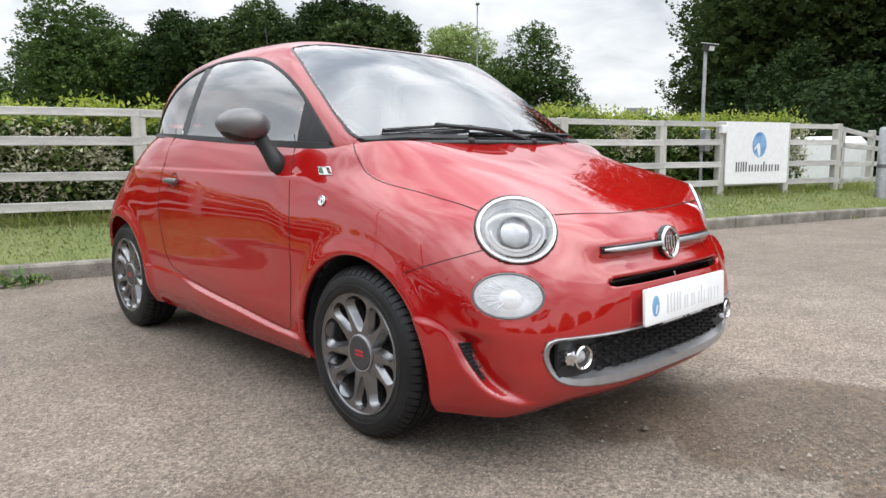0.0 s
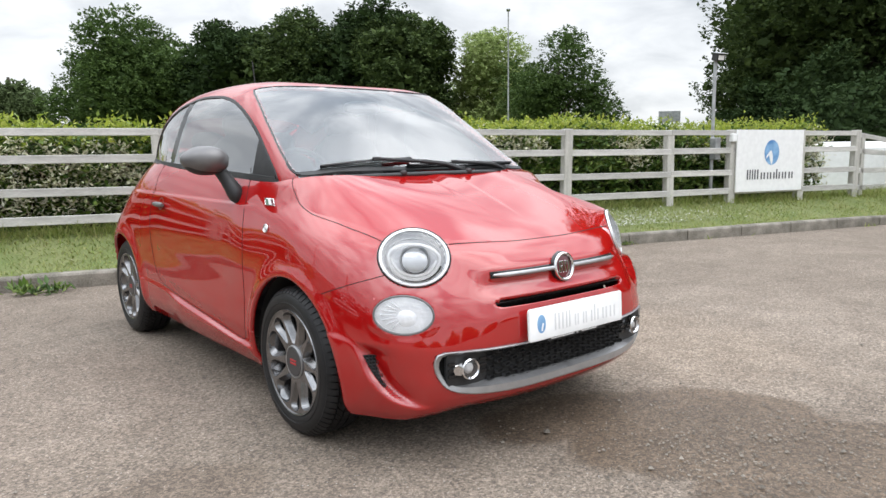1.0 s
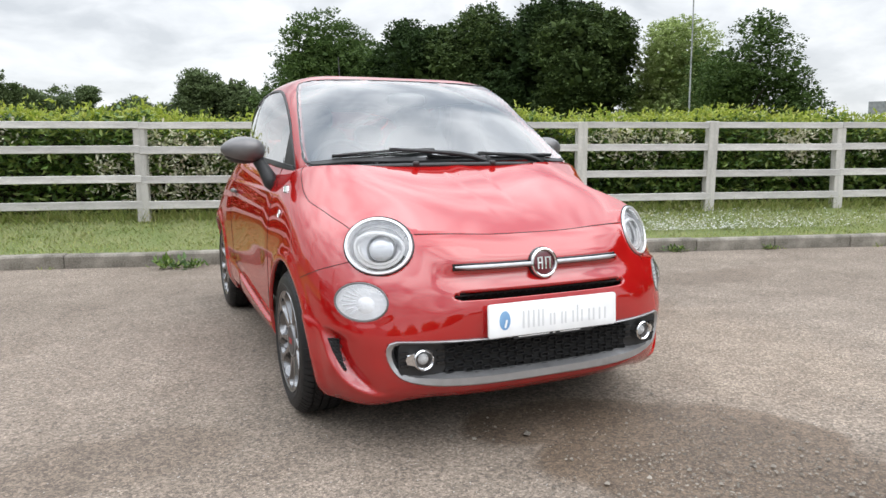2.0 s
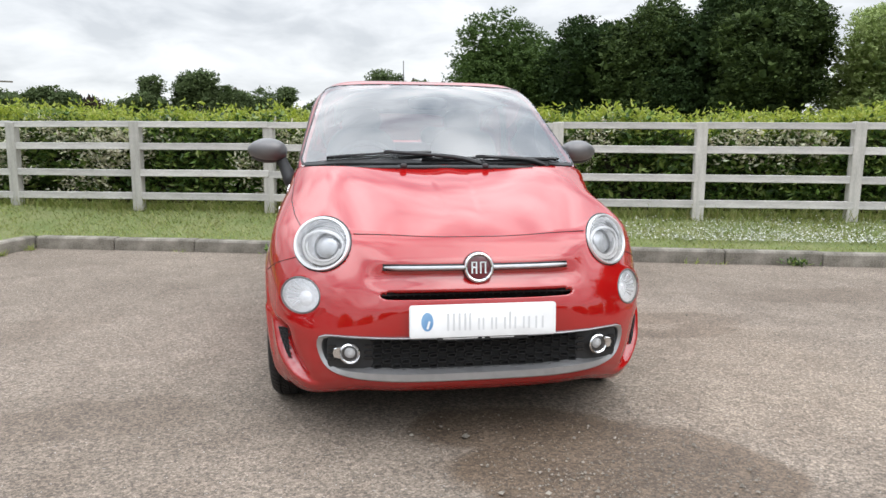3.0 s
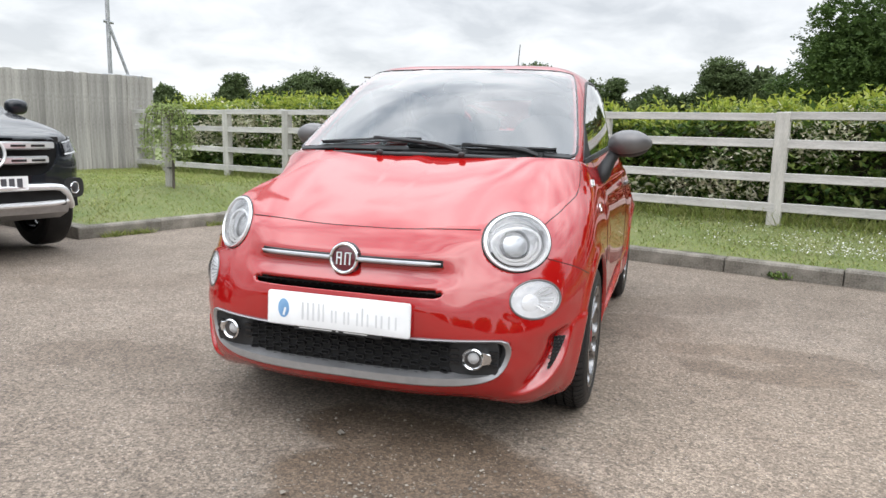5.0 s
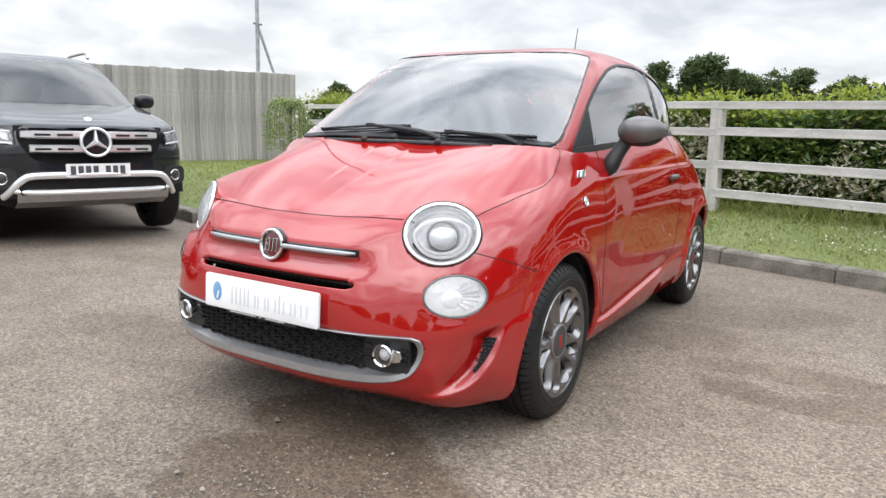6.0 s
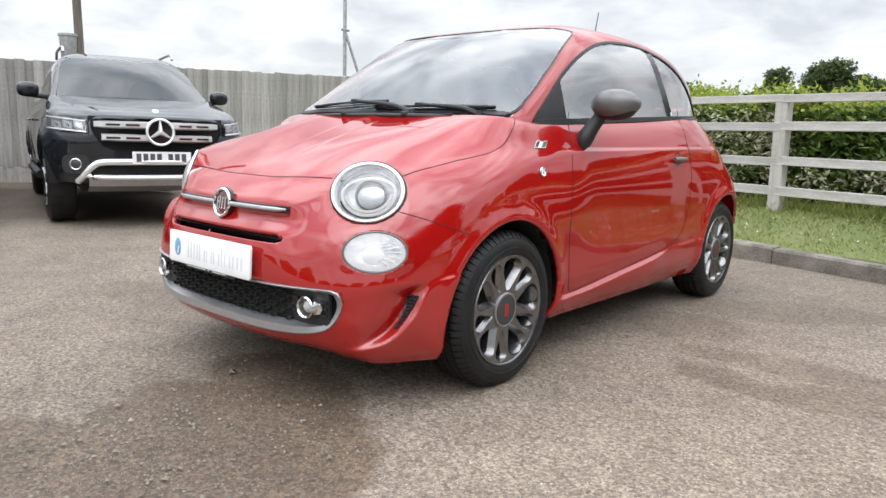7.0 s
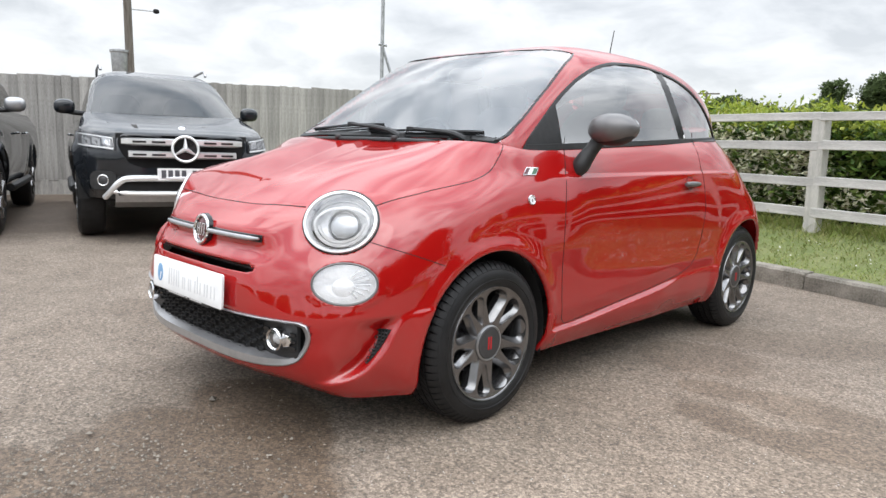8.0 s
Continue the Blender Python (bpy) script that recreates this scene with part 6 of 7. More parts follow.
steer = new("steering_wheel")
steer.parent, steer.matrix_basis = car, Matrix.Translation((-0.33, 0.70, 0.98)) @ Matrix.Rotation(radians(62), 4, "X")
part("rim", tube([(0.18 * math.cos(a), 0.18 * math.sin(a), 0) for a in np.linspace(0, 2 * math.pi, 36, endpoint=False)], 0.015, 10, True), BLACK_PLASTIC, steer)
part("boss", moved(pod(0, 0, 0, 0.07, 0.055, 0.03, 18, 10), pose(0, 0, -0.02)), BLACK_PLASTIC, steer)
for a in (0, math.pi, -math.pi / 2):
    part("spoke", tube([(0.05 * math.cos(a), 0.05 * math.sin(a), -0.02), (0.175 * math.cos(a), 0.175 * math.sin(a), 0)], 0.014, 8), BLACK_PLASTIC, steer)
part("rear_view_mirror", moved(pod(0, 0, 0, 0.11, 0.025, 0.035, 18, 10, 0.7), pose(0, 0.66, 1.355)), BLACK_PLASTIC, car)
part("headlining", ([(x, y, float(roof_z(y)) - 0.03 - 0.10 * (x / 0.5) ** 4) for y in np.linspace(0.85, 2.1, 8) for x in np.linspace(-0.5, 0.5, 11)], [(r * 11 + k, r * 11 + k + 1, (r + 1) * 11 + k + 1, (r + 1) * 11 + k) for r in range(7) for k in range(10)]), PALE_CLOTH, car)

part("hatch_trim", block(-0.40, 0.40, 2.26, 2.30, 0.80, 1.150, 0.02), INTERIOR, car)
# round sticker at the foot of the pillar trim
for s in (1, -1):
    (p, nn), = on_car([(s * 0.8, 1.640, 1.092)], (-s, 0, 0), 0.002)
    part("sticker", moved(lathe([(0.0005, 0.0012), (0.010, 0.001), (0.0105, 0.0)], 18), Matrix.Translation(p) @ nn.to_track_quat("Z", "Y").to_matrix().to_4x4()), WHITE_PLASTIC, car)

# ---- the dark pickup by the board fence; nose towards -y, front axle at y = 0 ----
TRUCK_M = SITE @ pose(-4.70, -0.07, 0.04, 0, 0, 89) @ Matrix.Scale(0.94, 4)


def flat_bar(pts, tall, deep):
    """A rounded flat bar swept along points, facing -y."""
    v, f = [], []
    sec = [(0.0, -0.5), (0.35, -0.42), (1.0, -0.30), (1.0, 0.30), (0.35, 0.42), (0.0, 0.5)]
    for x, y, z in pts:
        v += [(x, y - deep * a, z + tall * b) for a, b in sec]
    n = len(sec)
    for k in range(len(pts) - 1):
        f += [(n * k + e, n * k + n + e, n * k + n + (e + 1) % n, n * k + (e + 1) % n) for e in range(n)]
    f += [tuple(reversed(range(n))), tuple(n * (len(pts) - 1) + e for e in range(n))]
    return v, f


def pickup(m, label, mirror_mat, group):
    t = thing("pickup_truck", label, "pickup truck", m, group)
    ny = pchip([0.42, 0.52, 0.62, 0.80, 0.95, 1.03, 1.08, 1.14, 1.20, 1.25], [-0.80, -0.87, -0.895, -0.90, -0.89, -0.86, -0.76, -0.46, -0.02, 0.42])
    hw = pchip([0.42, 0.55, 0.75, 0.90, 1.0, 1.08, 1.16, 1.25], [0.88, 0.92, 0.94, 0.938, 0.93, 0.91, 0.87, 0.81])
    pw = pchip([0.42, 0.8, 1.0, 1.25], [4.2, 4.4, 3.6, 3.6])
    lv = np.concatenate([np.linspace(0.42, 1.0, 26), np.linspace(1.005, 1.25, 40)])
    rows_ = []
    for z in lv:
        w, a, p, yc = float(hw(z)), np.linspace(0, math.pi / 2, 300), float(pw(z)), float(ny(z))
        fr = even(np.stack([w * np.sin(a) ** (2 / p), 0.55 - (0.55 - yc) * np.cos(a) ** (2 / p)], 1), 50)
        sd = np.stack([np.full(60, w), np.linspace(0.55, 4.20, 60)], 1)
        rows_.append(np.c_[np.concatenate([fr, sd[1:], [[0, 4.20]]]), np.full(110, z)])
    h = np.array(rows_)
    rg_ = np.concatenate([h, h[:, -2:0:-1] * [-1, 1, 1]], 1)
    R, C = rg_.shape[:2]
    ii, jj = np.meshgrid(np.arange(R - 1), np.arange(C), indexing="ij")
    v = rg_.reshape(-1, 3)
    for cy in (0.0, 3.15):
        rr = np.hypot(v[:, 1] - cy, v[:, 2] - 0.40)
        v[:, 0] += np.sign(v[:, 0]) * 0.03 * np.exp(-(((rr - 0.46) / 0.07) ** 2)) * (np.abs(v[:, 0]) > 0.7)
    sh = (v, np.stack([ii * C + jj, ii * C + (jj + 1) % C, (ii + 1) * C + (jj + 1) % C, (ii + 1) * C + jj], -1).reshape(-1, 4))
    for cy in (0.0, 3.15):
        arch = [(cy + 0.45, 0.0)] + [(cy + 0.45 * math.cos(a), 0.40 + 0.45 * math.sin(a)) for a in np.linspace(0, math.pi, 40)] + [(cy - 0.45, 0.0)]
        _, sh = split(sh, arch, [1, 2], lambda w, l: np.abs(w[:, 0]) > 0.55)
    grille = both(spline([(0, 0.715), (0.36, 0.722), (0.47, 0.755), (0.545, 0.84), (0.585, 0.945), (0.578, 1.00), (0.53, 1.018), (0, 1.03)], 40))
    _, sh = split(sh, grille, [0, 2], lambda w, l: w[:, 1] < -0.3)
    part("body", as_g(rimmed(sh, 0.02)), BLACK_PAINT, t)
    # cab
    rz = pchip([0.36, 0.6, 0.9, 1.15, 1.35, 1.8, 2.4, 2.62, 2.72], [1.235, 1.39, 1.57, 1.705, 1.765, 1.80, 1.78, 1.72, 1.20])
    ys = np.concatenate([np.linspace(0.38, 1.2, 90), np.linspace(1.22, 2.72, 60)])
    ph = np.linspace(0, math.pi / 2, 70)
    gr = []
    for y in ys:
        x, z = 0.84 * np.cos(ph) ** (2 / 5.5), 1.08 + (float(rz(y)) - 1.08) * np.sin(ph) ** (2 / 5.0)
        x = x * (1 - 0.16 * np.clip((z - 1.08) / 0.7, 0, 1))
        a2 = even(np.stack([x, z], 1), 70)
        gr.append(np.c_[a2[:, 0], np.full(70, y), a2[:, 1]])
    g2 = np.array(gr)
    g2 = np.concatenate([g2, g2[:, -2::-1] * [-1, 1, 1]], 1)
    R, C = g2.shape[:2]
    ii, jj = np.meshgrid(np.arange(R - 1), np.arange(C - 1), indexing="ij")
    cab = (g2.reshape(-1, 3), np.stack([ii * C + jj, (ii + 1) * C + jj, (ii + 1) * C + jj + 1, ii * C + jj + 1], -1).reshape(-1, 4))
    ws, cab = split(cab, both(np.concatenate([[(0, 1.215), (0.755, 1.215)], spline([(0.757, 1.26), (0.715, 1.42), (0.645, 1.64), (0.60, 1.685), (0.3, 1.70), (0, 1.705)], 24)])), [0, 2], lambda w, l: w[:, 1] < 1.25)
    for s in (1, -1):
        sg, cab = split(cab, np.array([(0.66, 1.265), (0.95, 1.46), (1.25, 1.63), (1.5, 1.68), (2.3, 1.66), (2.5, 1.58), (2.55, 1.27), (1.5, 1.26)]), [1, 2], lambda w, l: w[:, 0] * s > 0.4)
        part("side_window", as_g(sg), DARK_GLASS, t).visible_shadow = False
    part("cab", as_g(cab), BLACK_PAINT, t)
    part("windscreen", as_g(ws), DARK_GLASS, t, like=even_normals(ws)).visible_shadow = False
    part("cabin_trim", join(block(-0.68, 0.68, 0.75, 1.15, 0.9, 1.16, 0.04), *(moved(pod(0, 0, 0, 0.25, 0.10, 0.40, 16, 10, 0.6), pose(sx * 0.37, 1.75, 1.12, -10)) for sx in (1, -1))), INTERIOR, t)
    part("underbody", join(block(-0.70, 0.70, -0.62, 4.1, 0.34, 0.62, 0.05), block(-0.60, 0.60, -0.66, 0.5, 0.5, 1.0, 0.05), block(-0.80, 0.80, 0.60, 2.55, 0.40, 0.60, 0.03)), DARK, t)
    # grille: dark backing, two silver bars with slots, ring emblem
    part("grille_backing", block(-0.60, 0.60, -0.80, -0.78, 0.70, 1.04, 0.004), DARK, t)
    for z in (0.965, 0.845):
        b = part("grille_bar", flat_bar([(xx, -0.865 + 0.10 * (abs(xx) / 0.6) ** 2.4, z) for xx in np.linspace(-0.555 + 0.5 * (0.965 - z), 0.555 - 0.5 * (0.965 - z), 25)], 0.070, 0.035), BRIGHT_TRIM, t)
        for xx in (-0.40, -0.235, 0.235, 0.40):
            part("bar_slot", moved(block(-0.060, 0.060, -0.006, 0.004, -0.009, 0.009, 0.002), pose(xx, -0.900 + 0.10 * (abs(xx) / 0.6) ** 2.4, z, 0, 0, math.degrees(0.24 * xx / 0.6 * 1.0))), DARK, b)
    em = new("grille_emblem")
    em.parent, em.matrix_basis = t, Matrix.Translation((0, -0.915, 0.905)) @ Matrix.Rotation(radians(86), 4, "X")
    part("ring", oval_ring(0.118, 0.118, 0.013, 0.006, 40), BRIGHT_TRIM, em)
    part("disc", lathe([(0.001, 0.0), (0.11, -0.004), (0.11, -0.03)], 36), GLOSS_BLACK, em)
    for k in range(3):
        a = math.pi / 2 + k * 2 * math.pi / 3
        part("spoke", tube([(0, 0, 0.008), (0.108 * math.cos(a), 0.108 * math.sin(a), 0.004)], [0.024, 0.006], 6), BRIGHT_TRIM, em)
    # bumper bar, bib and plate
    pts = spline([(-0.70, -0.76, 0.44), (-0.66, -0.83, 0.49), (-0.585, -0.895, 0.585), (-0.54, -0.91, 0.615), (-0.45, -0.925, 0.625), (0, -0.945, 0.628), (0.45, -0.925, 0.625), (0.54, -0.91, 0.615), (0.585, -0.895, 0.585), (0.66, -0.83, 0.49), (0.70, -0.76, 0.44)], 48)
    part("bumper_bar", tube(pts, 0.029, 12), BRIGHT_TRIM, t, "polished bumper bar")
    part("lower_bar", tube(spline([(-0.63, -0.85, 0.50), (-0.53, -0.89, 0.486), (-0.3, -0.915, 0.482), (0, -0.925, 0.482), (0.3, -0.915, 0.482), (0.53, -0.89, 0.486), (0.63, -0.85, 0.50)], 20), 0.024, 10), BRIGHT_TRIM, t)
    part("skid_plate", ([(xx, yy - (0.02 if abs(xx) < 0.5 else 0), z) for z, yy in ((0.478, -0.895), (0.40, -0.86), (0.34, -0.72)) for xx in np.linspace(-0.62, 0.62, 13)], [(r * 13 + k, r * 13 + k + 1, (r + 1) * 13 + k + 1, (r + 1) * 13 + k) for r in range(2) for k in range(12)]), SILVER, t)
    part("intake_backing", block(-0.60, 0.60, -0.895, -0.86, 0.46, 0.64, 0.01), DARK, t)
    pl = new("number_plate")
    pl.parent, pl.matrix_basis = t, Matrix.Translation((0, -0.962, 0.668)) @ Matrix.Rotation(radians(88), 4, "X")
    part("panel", plate(round_rect(0.52, 0.112, 0.008), -0.004, 0.004), WHITE_PLASTIC, pl)
    for xx in (-0.205, -0.145, -0.085, -0.025, 0.075, 0.135, 0.195):
        part("character_bar", moved(plate(round_rect(0.042, 0.075, 0.003, 2), 0.004, 0.0052), pose(xx, 0, 0)), SIGN_GREY, pl)
    part("bonnet_badge", moved(lathe([(0.001, 0.008), (0.03, 0.006), (0.032, 0.0)], 24), pose(0, -0.70, 1.098, 30)), CHROME, t)
    for s in (1, -1):
        hl = new("headlight")
        hl.parent = t
        tagged(hl, "clear wedge-shaped headlight")

        def patch(x0, x1, lo, hi, proud, nx=12, nz=5):
            """A piece of the lamp laid on the rounded corner of the nose."""
            v = []
            for q in np.linspace(0, 1, nz):
                for p_ in np.linspace(0, 1, nx):
                    x = x0 + (x1 - x0) * p_
                    z = (lo[0] + (lo[1] - lo[0]) * p_) * (1 - q) + (hi[0] + (hi[1] - hi[0]) * p_) * q
                    w, pp, yc = float(hw(z)), float(pw(z)), float(ny(z))
                    v.append((s * (x + proud * 0.6), 0.55 - (0.55 - yc) * (1 - (x / w) ** pp) ** (1 / pp) - proud, z))
            f = [(r * nx + k, r * nx + k + 1, (r + 1) * nx + k + 1, (r + 1) * nx + k) for r in range(nz - 1) for k in range(nx - 1)]
            return v, f if s > 0 else [q[::-1] for q in f]

        part("housing", patch(0.600, 0.905, (0.880, 0.912), (1.000, 1.047), 0.010), GLOSS_BLACK, hl)
        part("inner_panel", patch(0.625, 0.895, (0.907, 0.934), (0.983, 1.020), 0.015), CAP_GREY, hl)
        for x0 in (0.635, 0.715, 0.795):
            unit = part("lamp_module", patch(x0, x0 + 0.065, (0.915, 0.936), (0.975, 1.000), 0.020, 6, 4), SILVER, hl)
            part("projector_lens", patch(x0 + 0.018, x0 + 0.047, (0.931, 0.950), (0.960, 0.980), 0.026, 4, 3), CHROME, unit)
        part("daytime_strip", patch(0.612, 0.895, (0.887, 0.918), (0.901, 0.930), 0.020, 12, 3), WHITE_PLASTIC, hl)
        part("upper_strip", patch(0.612, 0.895, (0.985, 1.024), (0.993, 1.034), 0.020, 12, 3), WHITE_PLASTIC, hl)
        part("lens", patch(0.600, 0.905, (0.880, 0.912), (1.000, 1.047), 0.034), LENS, hl).visible_shadow = False
        fg = new("fog_lamp")
        fg.parent, fg.matrix_basis = t, Matrix.Translation((s * 0.71, -0.795, 0.60)) @ Matrix.Rotation(s * radians(25), 4, "Z") @ Matrix.Rotation(radians(90), 4, "X")
        part("surround", moved(plate(round_rect(0.24, 0.17, 0.06), -0.03, 0.010), pose(0, 0, 0)), BLACK_PLASTIC, fg)
        part("chrome_ring", oval_ring(0.048, 0.048, 0.007, 0.014, 28), CHROME, fg)
        part("lens", dome(0.046, 0.046, 0.012, 24, 6, 0.010), CAP_GREY, fg)
        mr_ = new("door_mirror")
        mr_.parent = t
        part("cap", moved(pod(0, 0, 0, 0.105, 0.075, 0.080, 22, 12, 0.75), pose(s * 1.0, 0.82, 1.31)), mirror_mat, mr_)
        part("arm", tube([(s * 0.80, 0.85, 1.24), (s * 0.93, 0.83, 1.25), (s * 0.98, 0.83, 1.26)], 0.028, 10), BLACK_PLASTIC, mr_)
        part("roof_rail", tube(spline([(s * 0.60, 1.45, 1.78), (s * 0.60, 1.50, 1.835), (s * 0.605, 1.7, 1.85), (s * 0.605, 2.3, 1.84), (s * 0.60, 2.5, 1.77)], 20), 0.016, 8), SILVER, t)
        part("side_step", tube([(s * 0.93, 0.65, 0.42), (s * 0.95, 0.75, 0.42), (s * 0.95, 2.4, 0.42), (s * 0.93, 2.5, 0.42)], 0.045, 10), BLACK_PLASTIC, t)
        for y in (1.35, 2.30):
            part("door_handle", tube([(s * 0.945, y, 1.0), (s * 0.965, y + 0.03, 1.0), (s * 0.965, y + 0.16, 1.0), (s * 0.945, y + 0.19, 1.0)], 0.013, 8), CHROME, t)
        for cy in (0.0, 3.15):
            wl_ = new("wheel")
            wl_.parent = t
            wl_.matrix_basis = Matrix.Translation((s * 0.80, cy, 0.385)) @ Matrix.Rotation(s * math.pi / 2, 4, "Y")
            part("tyre", lathe([(0.235, 0.11), (0.26, 0.128), (0.31, 0.132), (0.355, 0.122), (0.378, 0.10), (0.385, 0.06), (0.385, -0.06), (0.378, -0.10), (0.355, -0.122), (0.26, -0.128), (0.235, -0.11)], 56), RUBBER, wl_)
            rm = part("rim", lathe([(0.240, 0.115), (0.235, 0.122), (0.226, 0.112), (0.215, 0.05), (0.21, -0.1)], 48), RIM_GREY, wl_)
            part("backing", lathe([(0.001, 0.01), (0.21, 0.0)], 30), DARK, wl_)
            for k in range(6):
                a = k * math.pi / 3
                part("spoke", tube([(0.03 * math.cos(a), 0.03 * math.sin(a), 0.10), (0.13 * math.cos(a), 0.13 * math.sin(a), 0.105), (0.228 * math.cos(a), 0.228 * math.sin(a), 0.108)], [0.035, 0.028, 0.036], 6), RIM_GREY, rm)
            part("centre_cap", lathe([(0.001, 0.125), (0.05, 0.12), (0.055, 0.09)], 24), SATIN_GREY, wl_)
            part("wheel_housing", ([(s * xx, cy + 0.455 * math.cos(a), 0.40 + 0.455 * math.sin(a)) for xx in (0.55, 0.92) for a in np.linspace(0, math.pi, 16)], [(k, k + 1, 17 + k, 16 + k) for k in range(15)]), DARK, t)
    return t


pickup(TRUCK_M, "black double-cab pickup with a silver barred grille", BLACK_PAINT, "pickups by the fence")
pickup(SITE @ pose(-5.00, -2.43, 0.04, 0, 0, 86) @ Matrix.Scale(0.94, 4), "dark grey pickup with pale silver mirror caps", SILVER, "pickups by the fence")

# ---- sign, lamps, poles ----
def site(s, a, z=0.0, rz=0.0):
    return SITE @ pose(s, a, z, 0, 0, rz)


sign = thing("sign_board", "white dealer sign board with a blue emblem and grey lettering", "sign", site(7.485, FENCE_Y - 0.075, 0.955))
part("panel", moved(plate(round_rect(1.36, 0.91, 0.004, 2), -0.01, 0.01), pose(0, 0, 0, 90)), WHITE_PLASTIC, sign)
part("emblem", moved(plate([tuple(q) for q in ellipse(0.15, 0.185, 40)], 0.010, 0.013), pose(0.02, -0.001, 0.12, 90)), SIGN_BLUE, sign)
part("emblem_cut", moved(plate(spline([(-0.11, -0.05), (-0.02, 0.03), (0.02, -0.10), (0.0, -0.18), (-0.04, -0.10), (-0.06, -0.04), (-0.11, -0.09)], 24).tolist(), 0.013, 0.016), pose(0.02, -0.001, 0.12, 90)), WHITE_PLASTIC, sign)
for x, w, h in ((-0.455, 0.026, 0.145), (-0.405, 0.022, 0.145), (-0.355, 0.022, 0.145), (-0.305, 0.026, 0.145), (-0.250, 0.026, 0.145), (-0.175, 0.026, 0.10), (-0.115, 0.026, 0.10), (-0.045, 0.026, 0.10), (0.015, 0.026, 0.10), (0.085, 0.026, 0.10), (0.140, 0.026, 0.145), (0.195, 0.026, 0.10), (0.265, 0.026, 0.10), (0.325, 0.026, 0.10), (0.405, 0.026, 0.10), (0.465, 0.026, 0.10)):
    part("letter_bar", moved(plate(round_rect(w, h, 0.006, 3), 0.010, 0.013), pose(x, -0.001, -0.275 + h / 2, 90)), SIGN_GREY, sign)
part("mount", block(-0.79, -0.70, -0.03, 0.05, 0.28, 0.40, 0.01), WHITE_PLASTIC, sign)

flood = thing("flood_light", "small floodlight on a galvanised pole behind the fence", "lamp post", site(6.56, 5.0))
part("pole", tube([(0, 0, 0.2), (0, 0, 2.42)], 0.026, 12), GALV, flood)
part("bracket", block(-0.05, 0.05, -0.12, 0.0, 0.98, 1.30, 0.008), GALV, flood)
head = part("lamp_head", moved(block(-0.070, 0.070, -0.07, 0.05, 0, 0.105, 0.010), pose(0, -0.03, 2.40, 12)), BLACK_PLASTIC, flood)
part("lens", moved(block(-0.050, 0.050, -0.076, -0.068, 0.018, 0.082, 0.002), pose(0, -0.03, 2.40, 12)), WHITE_PLASTIC, head)
part("hood", moved(block(-0.088, 0.088, -0.11, 0.06, 0.105, 0.118, 0.004), pose(0, -0.03, 2.40, 12)), GALV, head)

street = thing("street_lamp", "tall grey street lamp far behind the hedge", "street lamp", pose(15.6, 15.2, 0, 0, 0, 45))
part("column", tube([(0, 0, 0), (0, 0, 3.0), (0, 0, 5.5), (-0.05, 0, 5.75), (-0.27, 0, 5.87)], [0.034, 0.028, 0.020, 0.018, 0.016], 10), GALV, street)
part("lantern", moved(pod(0, 0, 0, 0.17, 0.07, 0.04, 16, 8, 0.7), pose(-0.39, 0, 5.89)), GALV, street)

mast = thing("stay_mast", "slim pale mast with a bracing strut behind the fence", "mast", pose(-8.33, 7.10, 0, 0, 0, 53))
part("pole", tube([(0, 0, 0), (0, 0, 9)], 0.035, 8), GALV, mast)
part("strut", tube([(0, 0, 2.86), (0.30, 0, 1.95)], 0.026, 8), GALV, mast)
part("collar", tube([(-0.07, 0, 2.88), (0.09, 0, 2.86)], 0.028, 8), GALV, mast)
part("footing", block(-0.14, 0.52, -0.05, 0.05, 1.93, 2.00, 0.01), GALV, mast)

pole = thing("power_pole", "wooden power pole with a grey transformer box", "utility pole", pose(-16.4, 5.5, 0, 0, 0, 158))
part("pole", tube([(0, 0, 0), (0.0, 0.12, 9)], [0.11, 0.085], 12), POLE_WOOD, pole)
part("transformer", moved(lathe([(0.001, 0.0), (0.17, 0.0), (0.19, 0.05), (0.215, 0.54), (0.24, 0.56), (0.24, 0.61), (0.001, 0.65)], 20), pose(0, 0.27, 2.50)), GALV, pole)
part("bracket", block(-0.05, 0.05, 0.05, 0.45, 2.42, 2.52, 0.01), GALV, pole)
for dy, z in ((-0.62, 4.15), (0.62, 4.55)):
    part("insulator_arm", tube([(0, 0, z), (0, dy, z)], 0.018, 6), GALV, pole)
    part("insulator", moved(pod(0, 0, 0, 0.06, 0.08, 0.06, 12, 8), pose(0, dy, z)), DARK, pole)
far_pole = thing("telegraph_pole", "distant wooden telegraph pole with a cross arm", "utility pole", pose(-31.5, 71.0, 0, 0, 0, 20))
part("pole", tube([(0, 0, 0), (0, 0, 7.4)], [0.16, 0.12], 8), POLE_WOOD, far_pole)
part("cross_arm", block(-1.3, 1.3, -0.06, 0.06, 7.1, 7.25, 0.01), POLE_WOOD, far_pole)

road_sign = thing("road_sign", "grey back of a road sign beyond the hedge", "road sign", pose(19.6, 11.4, 0, 0, 0, -50))
part("panel", block(-0.36, 0.36, -0.015, 0.015, 2.10, 2.48, 0.006), GALV, road_sign)
for x in (-0.22, 0.22):
    part("post", tube([(x, 0.03, 0), (x, 0.03, 2.45)], 0.03, 8), GALV, road_sign)

# end of the rail fence by the entrance
turned = thing("entrance_fence", "weathered wooden rails turning away beside the entrance", "fence", site(9.45, FENCE_Y, 0, 15), kind="structure")
for k, xx in enumerate((0.22, 1.75, 3.3)):
    part("post", moved(block(-0.06, 0.06, -0.05, 0.05, 0.0, 1.36 - 0.02 * k, 0.007), pose(xx, 0, 0)), WOOD_POST, turned)
